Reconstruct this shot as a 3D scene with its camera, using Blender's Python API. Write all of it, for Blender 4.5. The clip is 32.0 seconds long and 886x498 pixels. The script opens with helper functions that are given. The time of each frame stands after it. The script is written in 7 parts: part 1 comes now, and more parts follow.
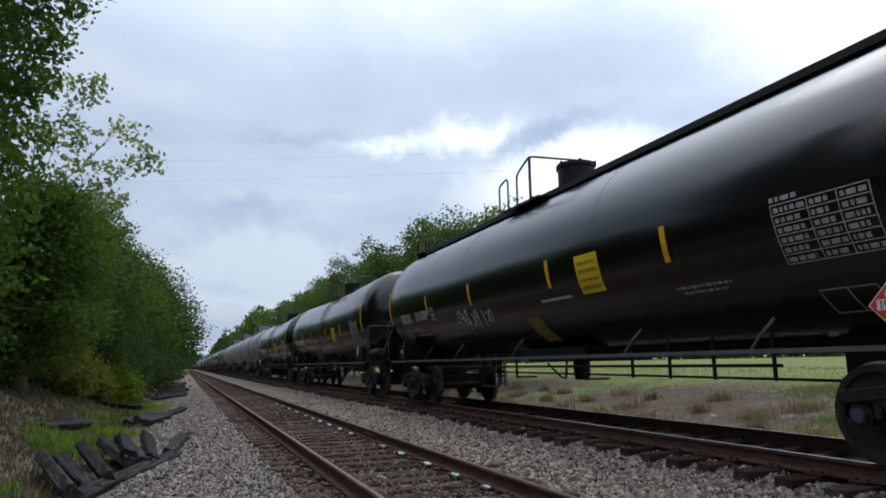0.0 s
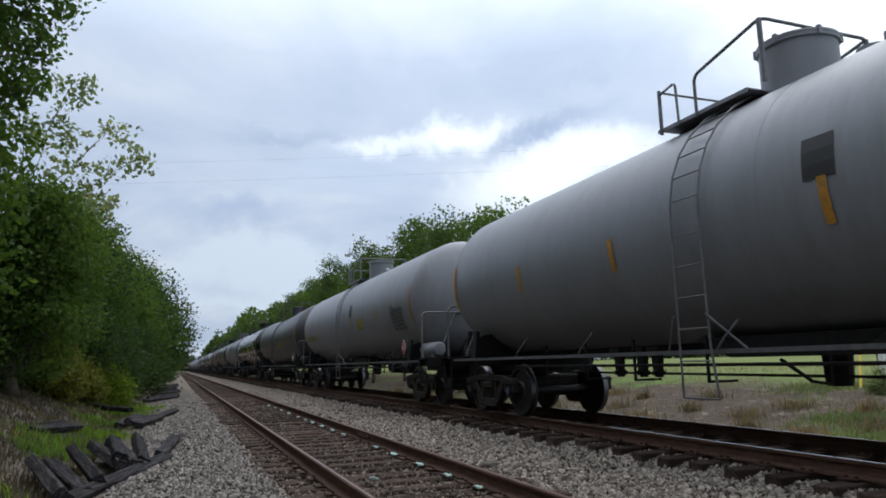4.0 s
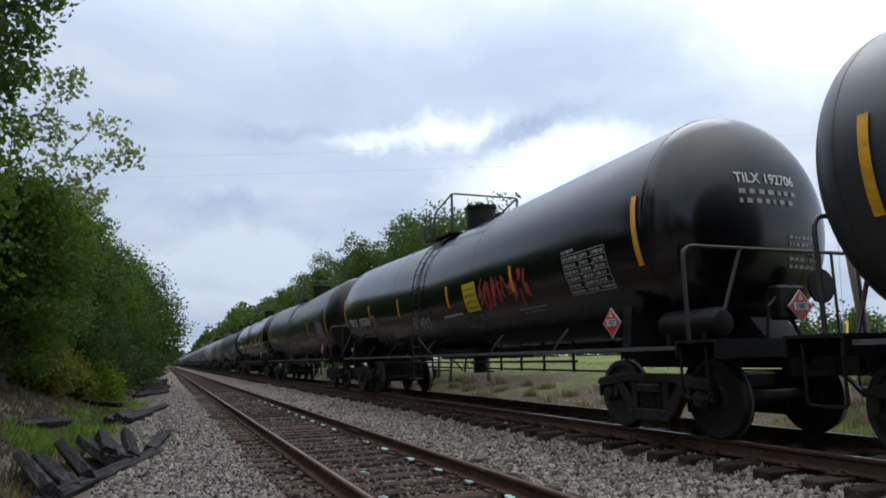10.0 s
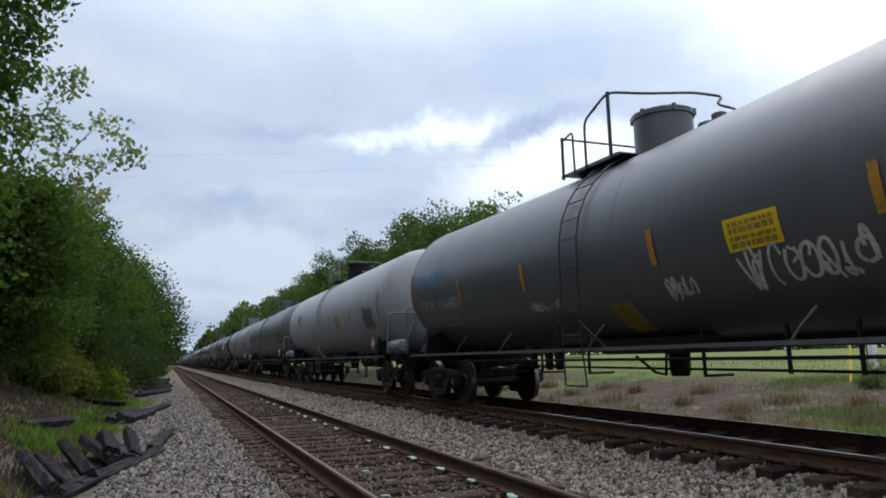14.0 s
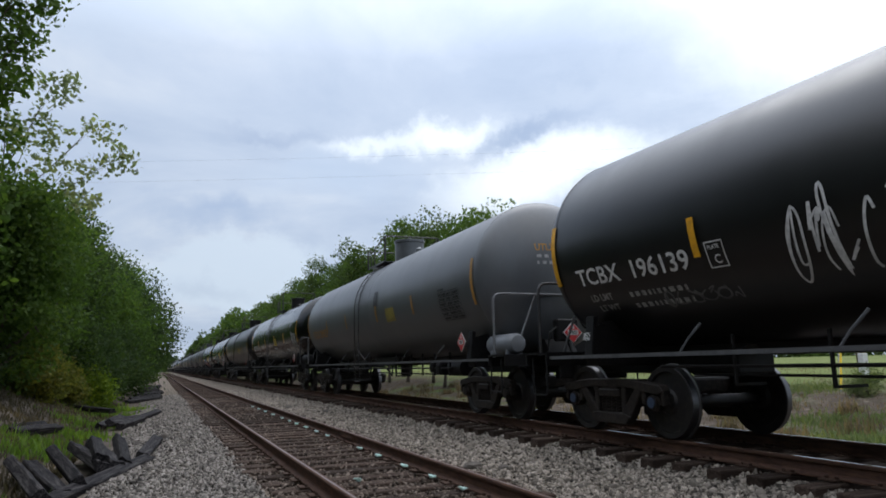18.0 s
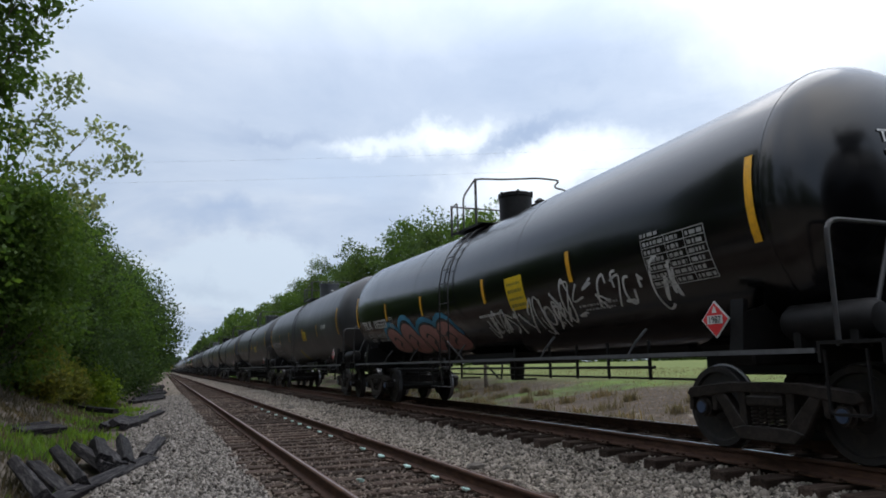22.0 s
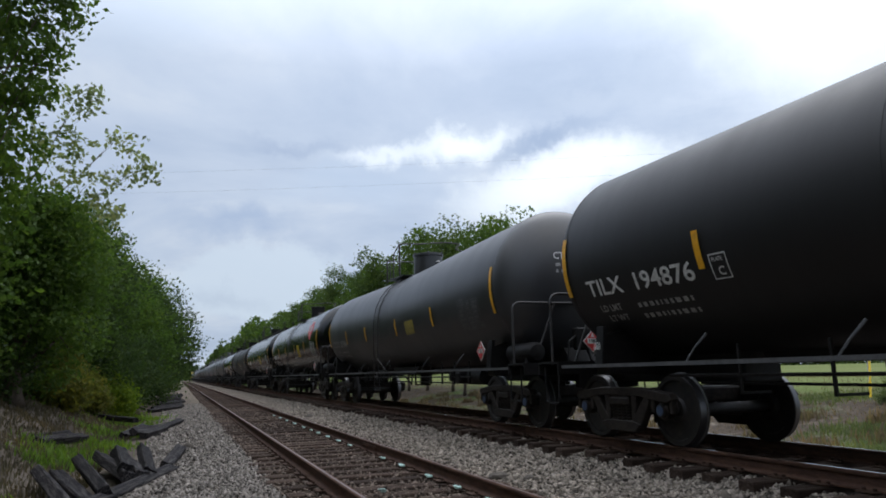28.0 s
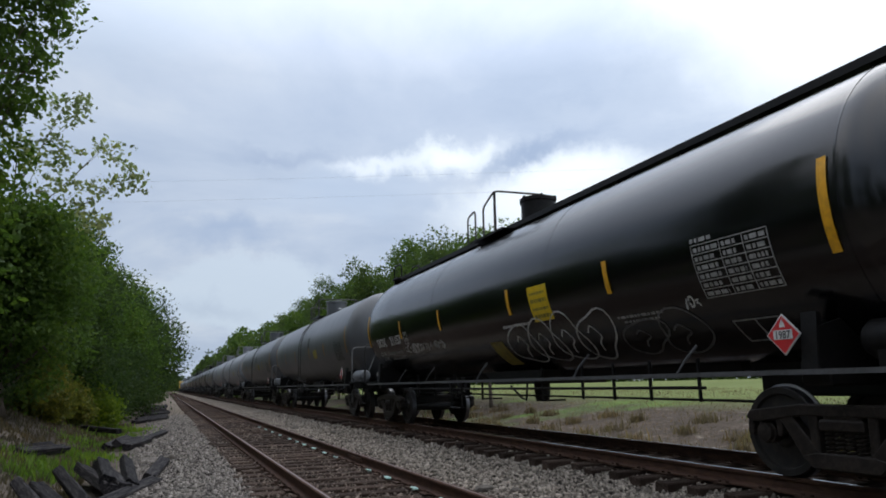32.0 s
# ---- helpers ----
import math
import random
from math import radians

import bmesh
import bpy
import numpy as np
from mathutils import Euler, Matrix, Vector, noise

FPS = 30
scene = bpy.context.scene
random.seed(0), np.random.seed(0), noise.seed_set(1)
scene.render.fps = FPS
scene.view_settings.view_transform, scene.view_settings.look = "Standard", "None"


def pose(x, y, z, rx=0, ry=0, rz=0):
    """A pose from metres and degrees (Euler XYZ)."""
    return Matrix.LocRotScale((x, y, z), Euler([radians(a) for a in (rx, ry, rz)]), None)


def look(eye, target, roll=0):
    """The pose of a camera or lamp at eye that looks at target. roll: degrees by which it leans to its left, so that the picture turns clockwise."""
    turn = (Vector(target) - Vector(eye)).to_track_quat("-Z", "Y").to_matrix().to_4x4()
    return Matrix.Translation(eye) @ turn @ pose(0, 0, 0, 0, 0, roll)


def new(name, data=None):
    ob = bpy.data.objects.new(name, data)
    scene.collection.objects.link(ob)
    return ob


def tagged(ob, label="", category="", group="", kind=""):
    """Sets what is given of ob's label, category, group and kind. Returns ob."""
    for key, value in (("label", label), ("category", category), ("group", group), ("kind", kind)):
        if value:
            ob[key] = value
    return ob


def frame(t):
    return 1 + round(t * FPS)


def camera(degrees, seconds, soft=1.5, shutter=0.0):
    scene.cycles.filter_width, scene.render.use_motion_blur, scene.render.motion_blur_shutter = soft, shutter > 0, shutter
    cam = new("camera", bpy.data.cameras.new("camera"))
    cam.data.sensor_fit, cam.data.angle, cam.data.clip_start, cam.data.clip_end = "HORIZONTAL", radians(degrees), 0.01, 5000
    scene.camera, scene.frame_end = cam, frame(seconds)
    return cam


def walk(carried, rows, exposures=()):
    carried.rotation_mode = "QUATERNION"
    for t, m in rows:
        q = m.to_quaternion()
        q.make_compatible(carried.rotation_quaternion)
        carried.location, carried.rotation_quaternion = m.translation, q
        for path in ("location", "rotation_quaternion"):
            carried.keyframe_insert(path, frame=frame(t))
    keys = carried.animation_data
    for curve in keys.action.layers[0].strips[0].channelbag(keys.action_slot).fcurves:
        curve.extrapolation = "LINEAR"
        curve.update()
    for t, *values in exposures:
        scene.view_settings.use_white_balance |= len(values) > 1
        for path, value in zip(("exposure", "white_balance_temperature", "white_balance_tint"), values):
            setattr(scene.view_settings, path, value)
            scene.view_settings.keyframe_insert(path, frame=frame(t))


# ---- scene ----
cam = camera(65.63, 32.0, soft=1.8)
# seconds, east, north, height, turn to the right, tilt up, lean
PATH = [
    (0, -0.010, 0.010, 1.324, 20.49, 9.43, -0.99),
    (0.5, -0.012, 0.012, 1.325, 20.47, 9.42, -0.88),
    (1, -0.020, 0.008, 1.324, 20.47, 9.45, -0.82),
    (1.5, -0.017, 0.006, 1.326, 20.47, 9.49, -0.89),
    (2, -0.017, 0.007, 1.323, 20.58, 9.52, -0.97),
    (2.5, -0.016, 0.016, 1.325, 20.71, 9.54, -1.11),
    (3, -0.017, 0.001, 1.324, 20.83, 9.55, -1.05),
    (3.5, -0.007, -0.002, 1.329, 20.96, 9.51, -1.18),
    (5.5, -0.000, 0.002, 1.327, 21.49, 8.99, -1.50),
    (6, -0.009, 0.004, 1.320, 21.50, 8.91, -1.28),
    (6.5, -0.009, 0.009, 1.326, 21.49, 8.95, -1.26),
    (7, -0.007, 0.004, 1.328, 21.46, 9.03, -1.23),
    (7.5, -0.009, 0.006, 1.325, 21.48, 9.12, -1.15),
    (8, -0.006, -0.004, 1.327, 21.53, 9.20, -1.30),
    (8.5, -0.003, 0.007, 1.325, 21.59, 9.31, -1.21),
    (9, -0.002, 0.001, 1.327, 21.69, 9.25, -1.36),
    (9.5, -0.003, 0.000, 1.329, 21.81, 9.16, -1.32),
    (10, -0.004, 0.002, 1.325, 21.86, 9.05, -1.24),
    (10.5, -0.006, 0.000, 1.321, 21.86, 8.94, -1.23),
    (11, 0.002, 0.014, 1.321, 21.79, 8.81, -1.23),
    (11.5, -0.003, 0.006, 1.327, 21.77, 8.65, -1.38),
    (12, 0.006, 0.006, 1.323, 21.71, 8.66, -1.43),
    (12.5, -0.005, -0.002, 1.327, 21.67, 8.71, -1.46),
    (13, 0.000, 0.000, 1.323, 21.63, 8.82, -1.47),
    (13.5, -0.003, -0.000, 1.324, 21.67, 8.92, -1.36),
    (14, -0.002, 0.010, 1.322, 21.71, 8.97, -1.31),
    (14.5, -0.001, 0.006, 1.322, 21.72, 9.06, -1.28),
    (16.5, -0.002, 0.000, 1.324, 22.08, 9.39, -1.05),
    (17, 0.000, -0.000, 1.327, 22.13, 9.44, -1.04),
    (17.5, 0.007, 0.002, 1.330, 22.21, 9.47, -1.19),
    (18, 0.003, 0.003, 1.324, 22.32, 9.52, -1.20),
    (18.5, 0.014, 0.012, 1.326, 22.34, 9.57, -1.18),
    (19, 0.001, 0.005, 1.327, 22.34, 9.58, -1.09),
    (19.5, 0.005, 0.010, 1.325, 22.26, 9.58, -0.99),
    (20, 0.003, 0.005, 1.329, 22.20, 9.61, -0.98),
    (20.5, 0.004, 0.001, 1.328, 22.17, 9.68, -1.09),
    (21, 0.002, 0.003, 1.327, 22.14, 9.69, -1.17),
    (21.5, 0.004, 0.013, 1.321, 22.15, 9.63, -1.22),
    (22, 0.004, 0.004, 1.328, 22.08, 9.55, -1.18),
    (22.5, 0.001, 0.004, 1.329, 22.12, 9.49, -1.11),
    (23, 0.005, 0.005, 1.326, 22.20, 9.39, -1.07),
    (23.5, -0.003, 0.000, 1.328, 22.27, 9.37, -1.11),
    (24, 0.003, 0.005, 1.331, 22.32, 9.46, -1.06),
    (24.5, 0.004, 0.004, 1.330, 22.29, 9.63, -0.90),
    (25, 0.000, -0.007, 1.330, 22.28, 9.82, -0.83),
    (25.5, -0.002, 0.002, 1.328, 22.25, 9.96, -0.86),
    (27.5, -0.038, 0.066, 1.327, 21.09, 10.24, -1.03),
    (28, -0.042, 0.075, 1.337, 20.83, 10.22, -1.34),
    (28.5, -0.036, 0.068, 1.337, 20.63, 10.34, -1.30),
    (29, -0.044, 0.075, 1.339, 20.53, 10.54, -1.42),
    (29.5, -0.035, 0.091, 1.338, 20.56, 10.82, -1.55),
    (30, -0.030, 0.086, 1.337, 20.82, 10.94, -1.51),
    (30.5, -0.024, 0.083, 1.334, 21.17, 10.99, -1.25),
    (31, -0.039, 0.069, 1.331, 21.54, 11.16, -1.32),
    (31.5, -0.032, 0.068, 1.333, 21.74, 11.34, -1.19),
    (32, -0.026, 0.067, 1.336, 21.79, 11.15, -1.11),
]
walk(cam, [(t, pose(x, y, z, 90 + tilt, 0, -turn) @ pose(0, 0, 0, 0, 0, lean))
           for t, x, y, z, turn, tilt, lean in PATH],
     [(0, 0.0), (26, 0.0), (29.5, -0.12), (32, -0.12)])


# ---- light ----
SUN_EL, SUN_AZ = radians(62), radians(45)       # high, behind the train, veiled by cloud
sun = new("sun", bpy.data.lights.new("sun", "SUN"))
sun.data.energy, sun.data.angle, sun.data.color = 0.6, radians(40), (1.0, 0.95, 0.88)
sun_dir = Vector((math.sin(SUN_AZ) * math.cos(SUN_EL), math.cos(SUN_AZ) * math.cos(SUN_EL), math.sin(SUN_EL)))
sun.matrix_world = look(sun_dir * 50, (0, 0, 0))


class Nodes:
    """Short hand for building a node tree."""

    def __init__(self, tree):
        self.t = tree
        tree.nodes.clear()

    def add(self, kind, **values):
        n = self.t.nodes.new(kind)
        for key, value in values.items():
            if key in n.inputs:
                n.inputs[key].default_value = value
        return n

    def link(self, a, b):
        self.t.links.new(a, b)

    def math(self, op, a, b=0.0, clamp=False):
        n = self.t.nodes.new("ShaderNodeMath")
        n.operation, n.use_clamp = op, clamp
        for i, v in enumerate((a, b)):
            if isinstance(v, (int, float)):
                n.inputs[i].default_value = v
            else:
                self.link(v, n.inputs[i])
        return n.outputs[0]

    def noise(self, vector, scale, detail=4.0, rough=0.55, distort=0.0):
        n = self.add("ShaderNodeTexNoise", Scale=scale, Detail=detail, Roughness=rough, Distortion=distort)
        if vector is not None:
            self.link(vector, n.inputs["Vector"])
        return n.outputs["Fac"]

    def ramp(self, fac, stops):
        n = self.t.nodes.new("ShaderNodeValToRGB")
        el = n.color_ramp.elements
        while len(el) < len(stops):
            el.new(0.5)
        for e, (pos, col) in zip(el, stops):
            e.position, e.color = pos, (*col, 1)
        self.link(fac, n.inputs[0])
        return n.outputs[0]

    def mix(self, fac, a, b, mode="MIX"):
        n = self.t.nodes.new("ShaderNodeMix")
        n.data_type, n.blend_type = "RGBA", mode
        for i, v in ((0, fac), (6, a), (7, b)):
            if isinstance(v, (int, float)):
                n.inputs[i].default_value = v
            elif isinstance(v, tuple):
                n.inputs[i].default_value = (*v, 1)
            else:
                self.link(v, n.inputs[i])
        return n.outputs[2]


world = bpy.data.worlds.new("sky")
scene.world = world
world.use_nodes = True
W = Nodes(world.node_tree)
co = W.add("ShaderNodeTexCoord")
sky = W.add("ShaderNodeTexSky")
sky.sky_type, sky.sun_disc, sky.sun_elevation, sky.sun_rotation = "NISHITA", False, SUN_EL, SUN_AZ
sep = W.add("ShaderNodeSeparateXYZ")
W.link(co.outputs["Generated"], sep.inputs[0])
# the cloud deck as a flat sheet seen from below
low = W.math("ADD", W.math("MAXIMUM", sep.outputs[2], 0.0), 0.16)
flat = W.add("ShaderNodeCombineXYZ")
W.link(W.math("DIVIDE", sep.outputs[0], low), flat.inputs[0])
W.link(W.math("DIVIDE", sep.outputs[1], low), flat.inputs[1])
deck = W.noise(flat.outputs[0], 1.15, 9.0, 0.58, 0.35)
wisps = W.noise(flat.outputs[0], 0.45, 5.0, 0.5, 0.2)
cover = W.math("ADD", W.math("MULTIPLY", deck, 0.55), W.math("MULTIPLY", wisps, 0.45))
cloud = W.ramp(cover, [(0.34, (0.405, 0.51, 0.69)), (0.44, (0.48, 0.585, 0.765)), (0.52, (0.57, 0.67, 0.835)), (0.60, (0.71, 0.79, 0.905)), (0.72, (0.79, 0.85, 0.94))])
# ragged edges for the single cloud banks
rag = W.add("ShaderNodeTexNoise", Scale=7.0, Detail=7.0, Roughness=0.62)
W.link(co.outputs["Generated"], rag.inputs["Vector"])
off = W.add("ShaderNodeVectorMath")
off.operation = "MULTIPLY_ADD"
off.inputs[1].default_value, off.inputs[2].default_value = (0.15, 0.15, 0.15), (-0.075, -0.075, -0.075)
W.link(rag.outputs["Color"], off.inputs[0])
ragged = W.add("ShaderNodeVectorMath")
ragged.operation = "ADD"
W.link(co.outputs["Generated"], ragged.inputs[0])
W.link(off.outputs[0], ragged.inputs[1])


def along(axis):
    n = W.add("ShaderNodeVectorMath")
    n.operation = "DOT_PRODUCT"
    W.link(ragged.outputs[0], n.inputs[0])
    n.inputs[1].default_value = axis
    return n.outputs["Value"]


def bank(az, el, wide, tall, lean, colour, amount, soft=0.8):
    """One bank of cloud: its bearing, height, half width and half height in degrees, and its lean."""
    global cloud
    az, el, lean = radians(az), radians(el), radians(lean)
    c = Vector((math.sin(az) * math.cos(el), math.cos(az) * math.cos(el), math.sin(el)))
    u = Vector((math.cos(az), -math.sin(az), 0.0))
    v = u.cross(c)
    u, v = u * math.cos(lean) + v * math.sin(lean), v * math.cos(lean) - u * math.sin(lean)
    p, q = W.math("DIVIDE", along(u), math.sin(radians(wide))), W.math("DIVIDE", along(v), math.sin(radians(tall)))
    far = W.math("SQRT", W.math("ADD", W.math("MULTIPLY", p, p), W.math("MULTIPLY", q, q)))
    near = W.math("DIVIDE", W.math("SUBTRACT", 1.0, far), soft, clamp=True)
    near = W.math("MULTIPLY", W.math("MULTIPLY", near, W.math("SUBTRACT", 3.0, W.math("MULTIPLY", near, 2.0))), near)
    ahead = W.math("MULTIPLY", along(c), 4.0, clamp=True)
    cloud = W.mix(W.math("MULTIPLY", W.math("MULTIPLY", near, ahead), amount), cloud, colour)


bank(-3, 29, 15, 7, 0, (0.60, 0.735, 0.92), 0.4, 1.0)             # thin bright haze high up
bank(56, 27, 20, 12, 0, (0.98, 1.08, 1.18), 0.9, 0.8)            # white veil below the sun
bank(14, 15.5, 12, 3.0, 6, (0.545, 0.67, 0.865), 0.6, 1.0)        # pale sheet under the streaks
bank(8.5, 18.9, 7.5, 1.1, -7, (0.385, 0.485, 0.68), 0.6, 1.0)    # grey-blue line of shade
bank(20, 22.5, 10, 2.6, 4, (0.49, 0.59, 0.765), 0.5, 1.0)       # dull belly above the streak
bank(16, 17.9, 5.0, 1.3, 8, (0.88, 0.98, 1.10), 0.9, 1.0)        # bright streak, its thin end
bank(22.5, 18.9, 6.5, 2.0, 8, (0.98, 1.08, 1.16), 0.95, 0.9)     # bright streak
bank(31.5, 15.6, 13.0, 3.4, 9, (0.98, 1.08, 1.16), 0.95, 0.8)      # bright bank behind the train
bank(30.0, 18.7, 6.0, 1.25, 14, (0.36, 0.465, 0.66), 0.9, 1.0)    # blue gap between the two
bank(35, 21.6, 8.0, 2.0, 10, (0.56, 0.66, 0.82), 0.5, 1.0)       # thin grey above it
bank(4.0, 12.0, 9.0, 2.4, 4, (0.37, 0.49, 0.715), 0.7, 1.0)          # blue-grey behind the heap
bank(5.5, 7.2, 8.0, 3.3, 8, (0.66, 0.775, 0.92), 0.9, 0.35)      # low white heap over the line's end
bank(3.0, 6.0, 5.0, 1.2, 5, (0.50, 0.60, 0.76), 0.5, 1.0)        # its grey foot
# an overcast sky is brightest overhead
high = W.math("DIVIDE", W.math("SUBTRACT", sep.outputs[2], 0.42), 0.36, clamp=True)
cloud = W.mix(high, cloud, W.mix(1.0, cloud, (2.6, 2.4, 2.22), "MULTIPLY"))
# the veiled sun brightens the clouds about it
dot = W.add("ShaderNodeVectorMath")
dot.operation = "DOT_PRODUCT"
W.link(co.outputs["Generated"], dot.inputs[0])
dot.inputs[1].default_value = sun_dir
glow = W.math("POWER", W.math("MAXIMUM", dot.outputs["Value"], 0.0), 3.3)
lit = W.mix(glow, cloud, W.mix(1.0, cloud, (2.1, 2.03, 1.95), "MULTIPLY"))
blue = W.mix(1.0, sky.outputs[0], (0.06, 0.06, 0.06), "MULTIPLY")
both = W.mix(0.88, blue, lit)
bg = W.add("ShaderNodeBackground", Strength=0.95)
W.link(both, bg.inputs[0])
W.link(bg.outputs[0], W.add("ShaderNodeOutputWorld").inputs[0])

# ---- materials ----


def material(name, base, rough=0.6, metal=0.0, spread=0.25, scale=5.0, fine=60.0, bump=0.0, dirt=None, dirt_amount=0.0,
             stretch=(1, 1, 1), per_piece=0.0, per_island=0.0, spec=0.5, coat=0.0, rough_spread=0.1):
    m = bpy.data.materials.new(name)
    m.use_nodes = True
    n = Nodes(m.node_tree)
    co = n.add("ShaderNodeTexCoord")
    mp = n.add("ShaderNodeMapping")
    mp.inputs["Scale"].default_value = stretch
    n.link(co.outputs["Object"], mp.inputs[0])
    v = mp.outputs[0]
    big = n.noise(v, scale, 5.0, 0.6)
    small = n.noise(v, fine, 3.0, 0.6)
    shade = n.math("ADD", n.math("MULTIPLY", big, 0.6), n.math("MULTIPLY", small, 0.4))
    lo, hi = tuple(c * (1 - spread) for c in base), tuple(min(1.0, c * (1 + spread)) for c in base)
    col = n.ramp(shade, [(0.32, lo), (0.68, hi)])
    if dirt:
        spots = n.ramp(n.noise(v, scale * 1.7, 6.0, 0.65, 0.4), [(0.46, (0, 0, 0)), (0.66, (1, 1, 1))])
        col = n.mix(n.math("MULTIPLY", spots, dirt_amount), col, dirt)
    if per_piece or per_island:
        if per_piece:
            r = n.add("ShaderNodeObjectInfo").outputs["Random"]
        else:
            r = n.add("ShaderNodeNewGeometry").outputs["Random Per Island"]
        k = per_piece or per_island
        gain = n.math("ADD", n.math("MULTIPLY", r, 2 * k), 1 - k)
        grey = n.add("ShaderNodeCombineColor")
        for i in range(3):
            n.link(gain, grey.inputs[i])
        col = n.mix(1.0, col, grey.outputs[0], "MULTIPLY")
    b = n.add("ShaderNodeBsdfPrincipled", Metallic=metal)
    b.inputs["Specular IOR Level"].default_value = spec
    b.inputs["Coat Weight"].default_value, b.inputs["Coat Roughness"].default_value = coat, 0.16
    n.link(col, b.inputs["Base Color"])
    rr = n.math("ADD", n.math("MULTIPLY", big, 2 * rough_spread), rough - rough_spread, clamp=True)
    n.link(rr, b.inputs["Roughness"])
    if bump:
        bp = n.add("ShaderNodeBump", Strength=bump, Distance=0.02)
        n.link(shade, bp.inputs["Height"])
        n.link(bp.outputs[0], b.inputs["Normal"])
    n.link(b.outputs[0], n.add("ShaderNodeOutputMaterial").inputs[0])
    return m


def leaf_material(name, base, spread=0.45):
    m = bpy.data.materials.new(name)
    m.use_nodes = True
    n = Nodes(m.node_tree)
    co = n.add("ShaderNodeTexCoord")
    r = n.add("ShaderNodeNewGeometry").outputs["Random Per Island"]
    patch = n.noise(co.outputs["Object"], 0.55, 3.0)
    f = n.math("ADD", n.math("MULTIPLY", r, 0.36), n.math("MULTIPLY", patch, 0.85))
    col = n.ramp(f, [(0.2, tuple(c * (1 - spread) for c in base)), (0.6, base),
                     (0.9, (base[0] * 1.75, base[1] * 1.45, base[2] * 1.1))])
    d = n.add("ShaderNodeBsdfPrincipled", Roughness=0.55)
    d.inputs["Specular IOR Level"].default_value = 0.12
    tr = n.add("ShaderNodeBsdfTranslucent")
    n.link(col, d.inputs["Base Color"])
    n.link(n.mix(1.0, col, (1.15, 1.28, 0.7), "MULTIPLY"), tr.inputs[0])
    mx = n.add("ShaderNodeMixShader", Fac=0.5)
    n.link(d.outputs[0], mx.inputs[1])
    n.link(tr.outputs[0], mx.inputs[2])
    n.link(mx.outputs[0], n.add("ShaderNodeOutputMaterial").inputs[0])
    return m


def tank_paint(name, base, rough, dust, amount, coat=0.0, spread=0.25, spec=0.5):
    """Tank paint with grime that has run down the sides in streaks, and a dust film."""
    return material(name, base, rough, 0.0, spread, 0.9, 9.0, 0.02, dust, amount, (1.0, 1.6, 0.35), coat=coat, rough_spread=0.10, spec=spec)


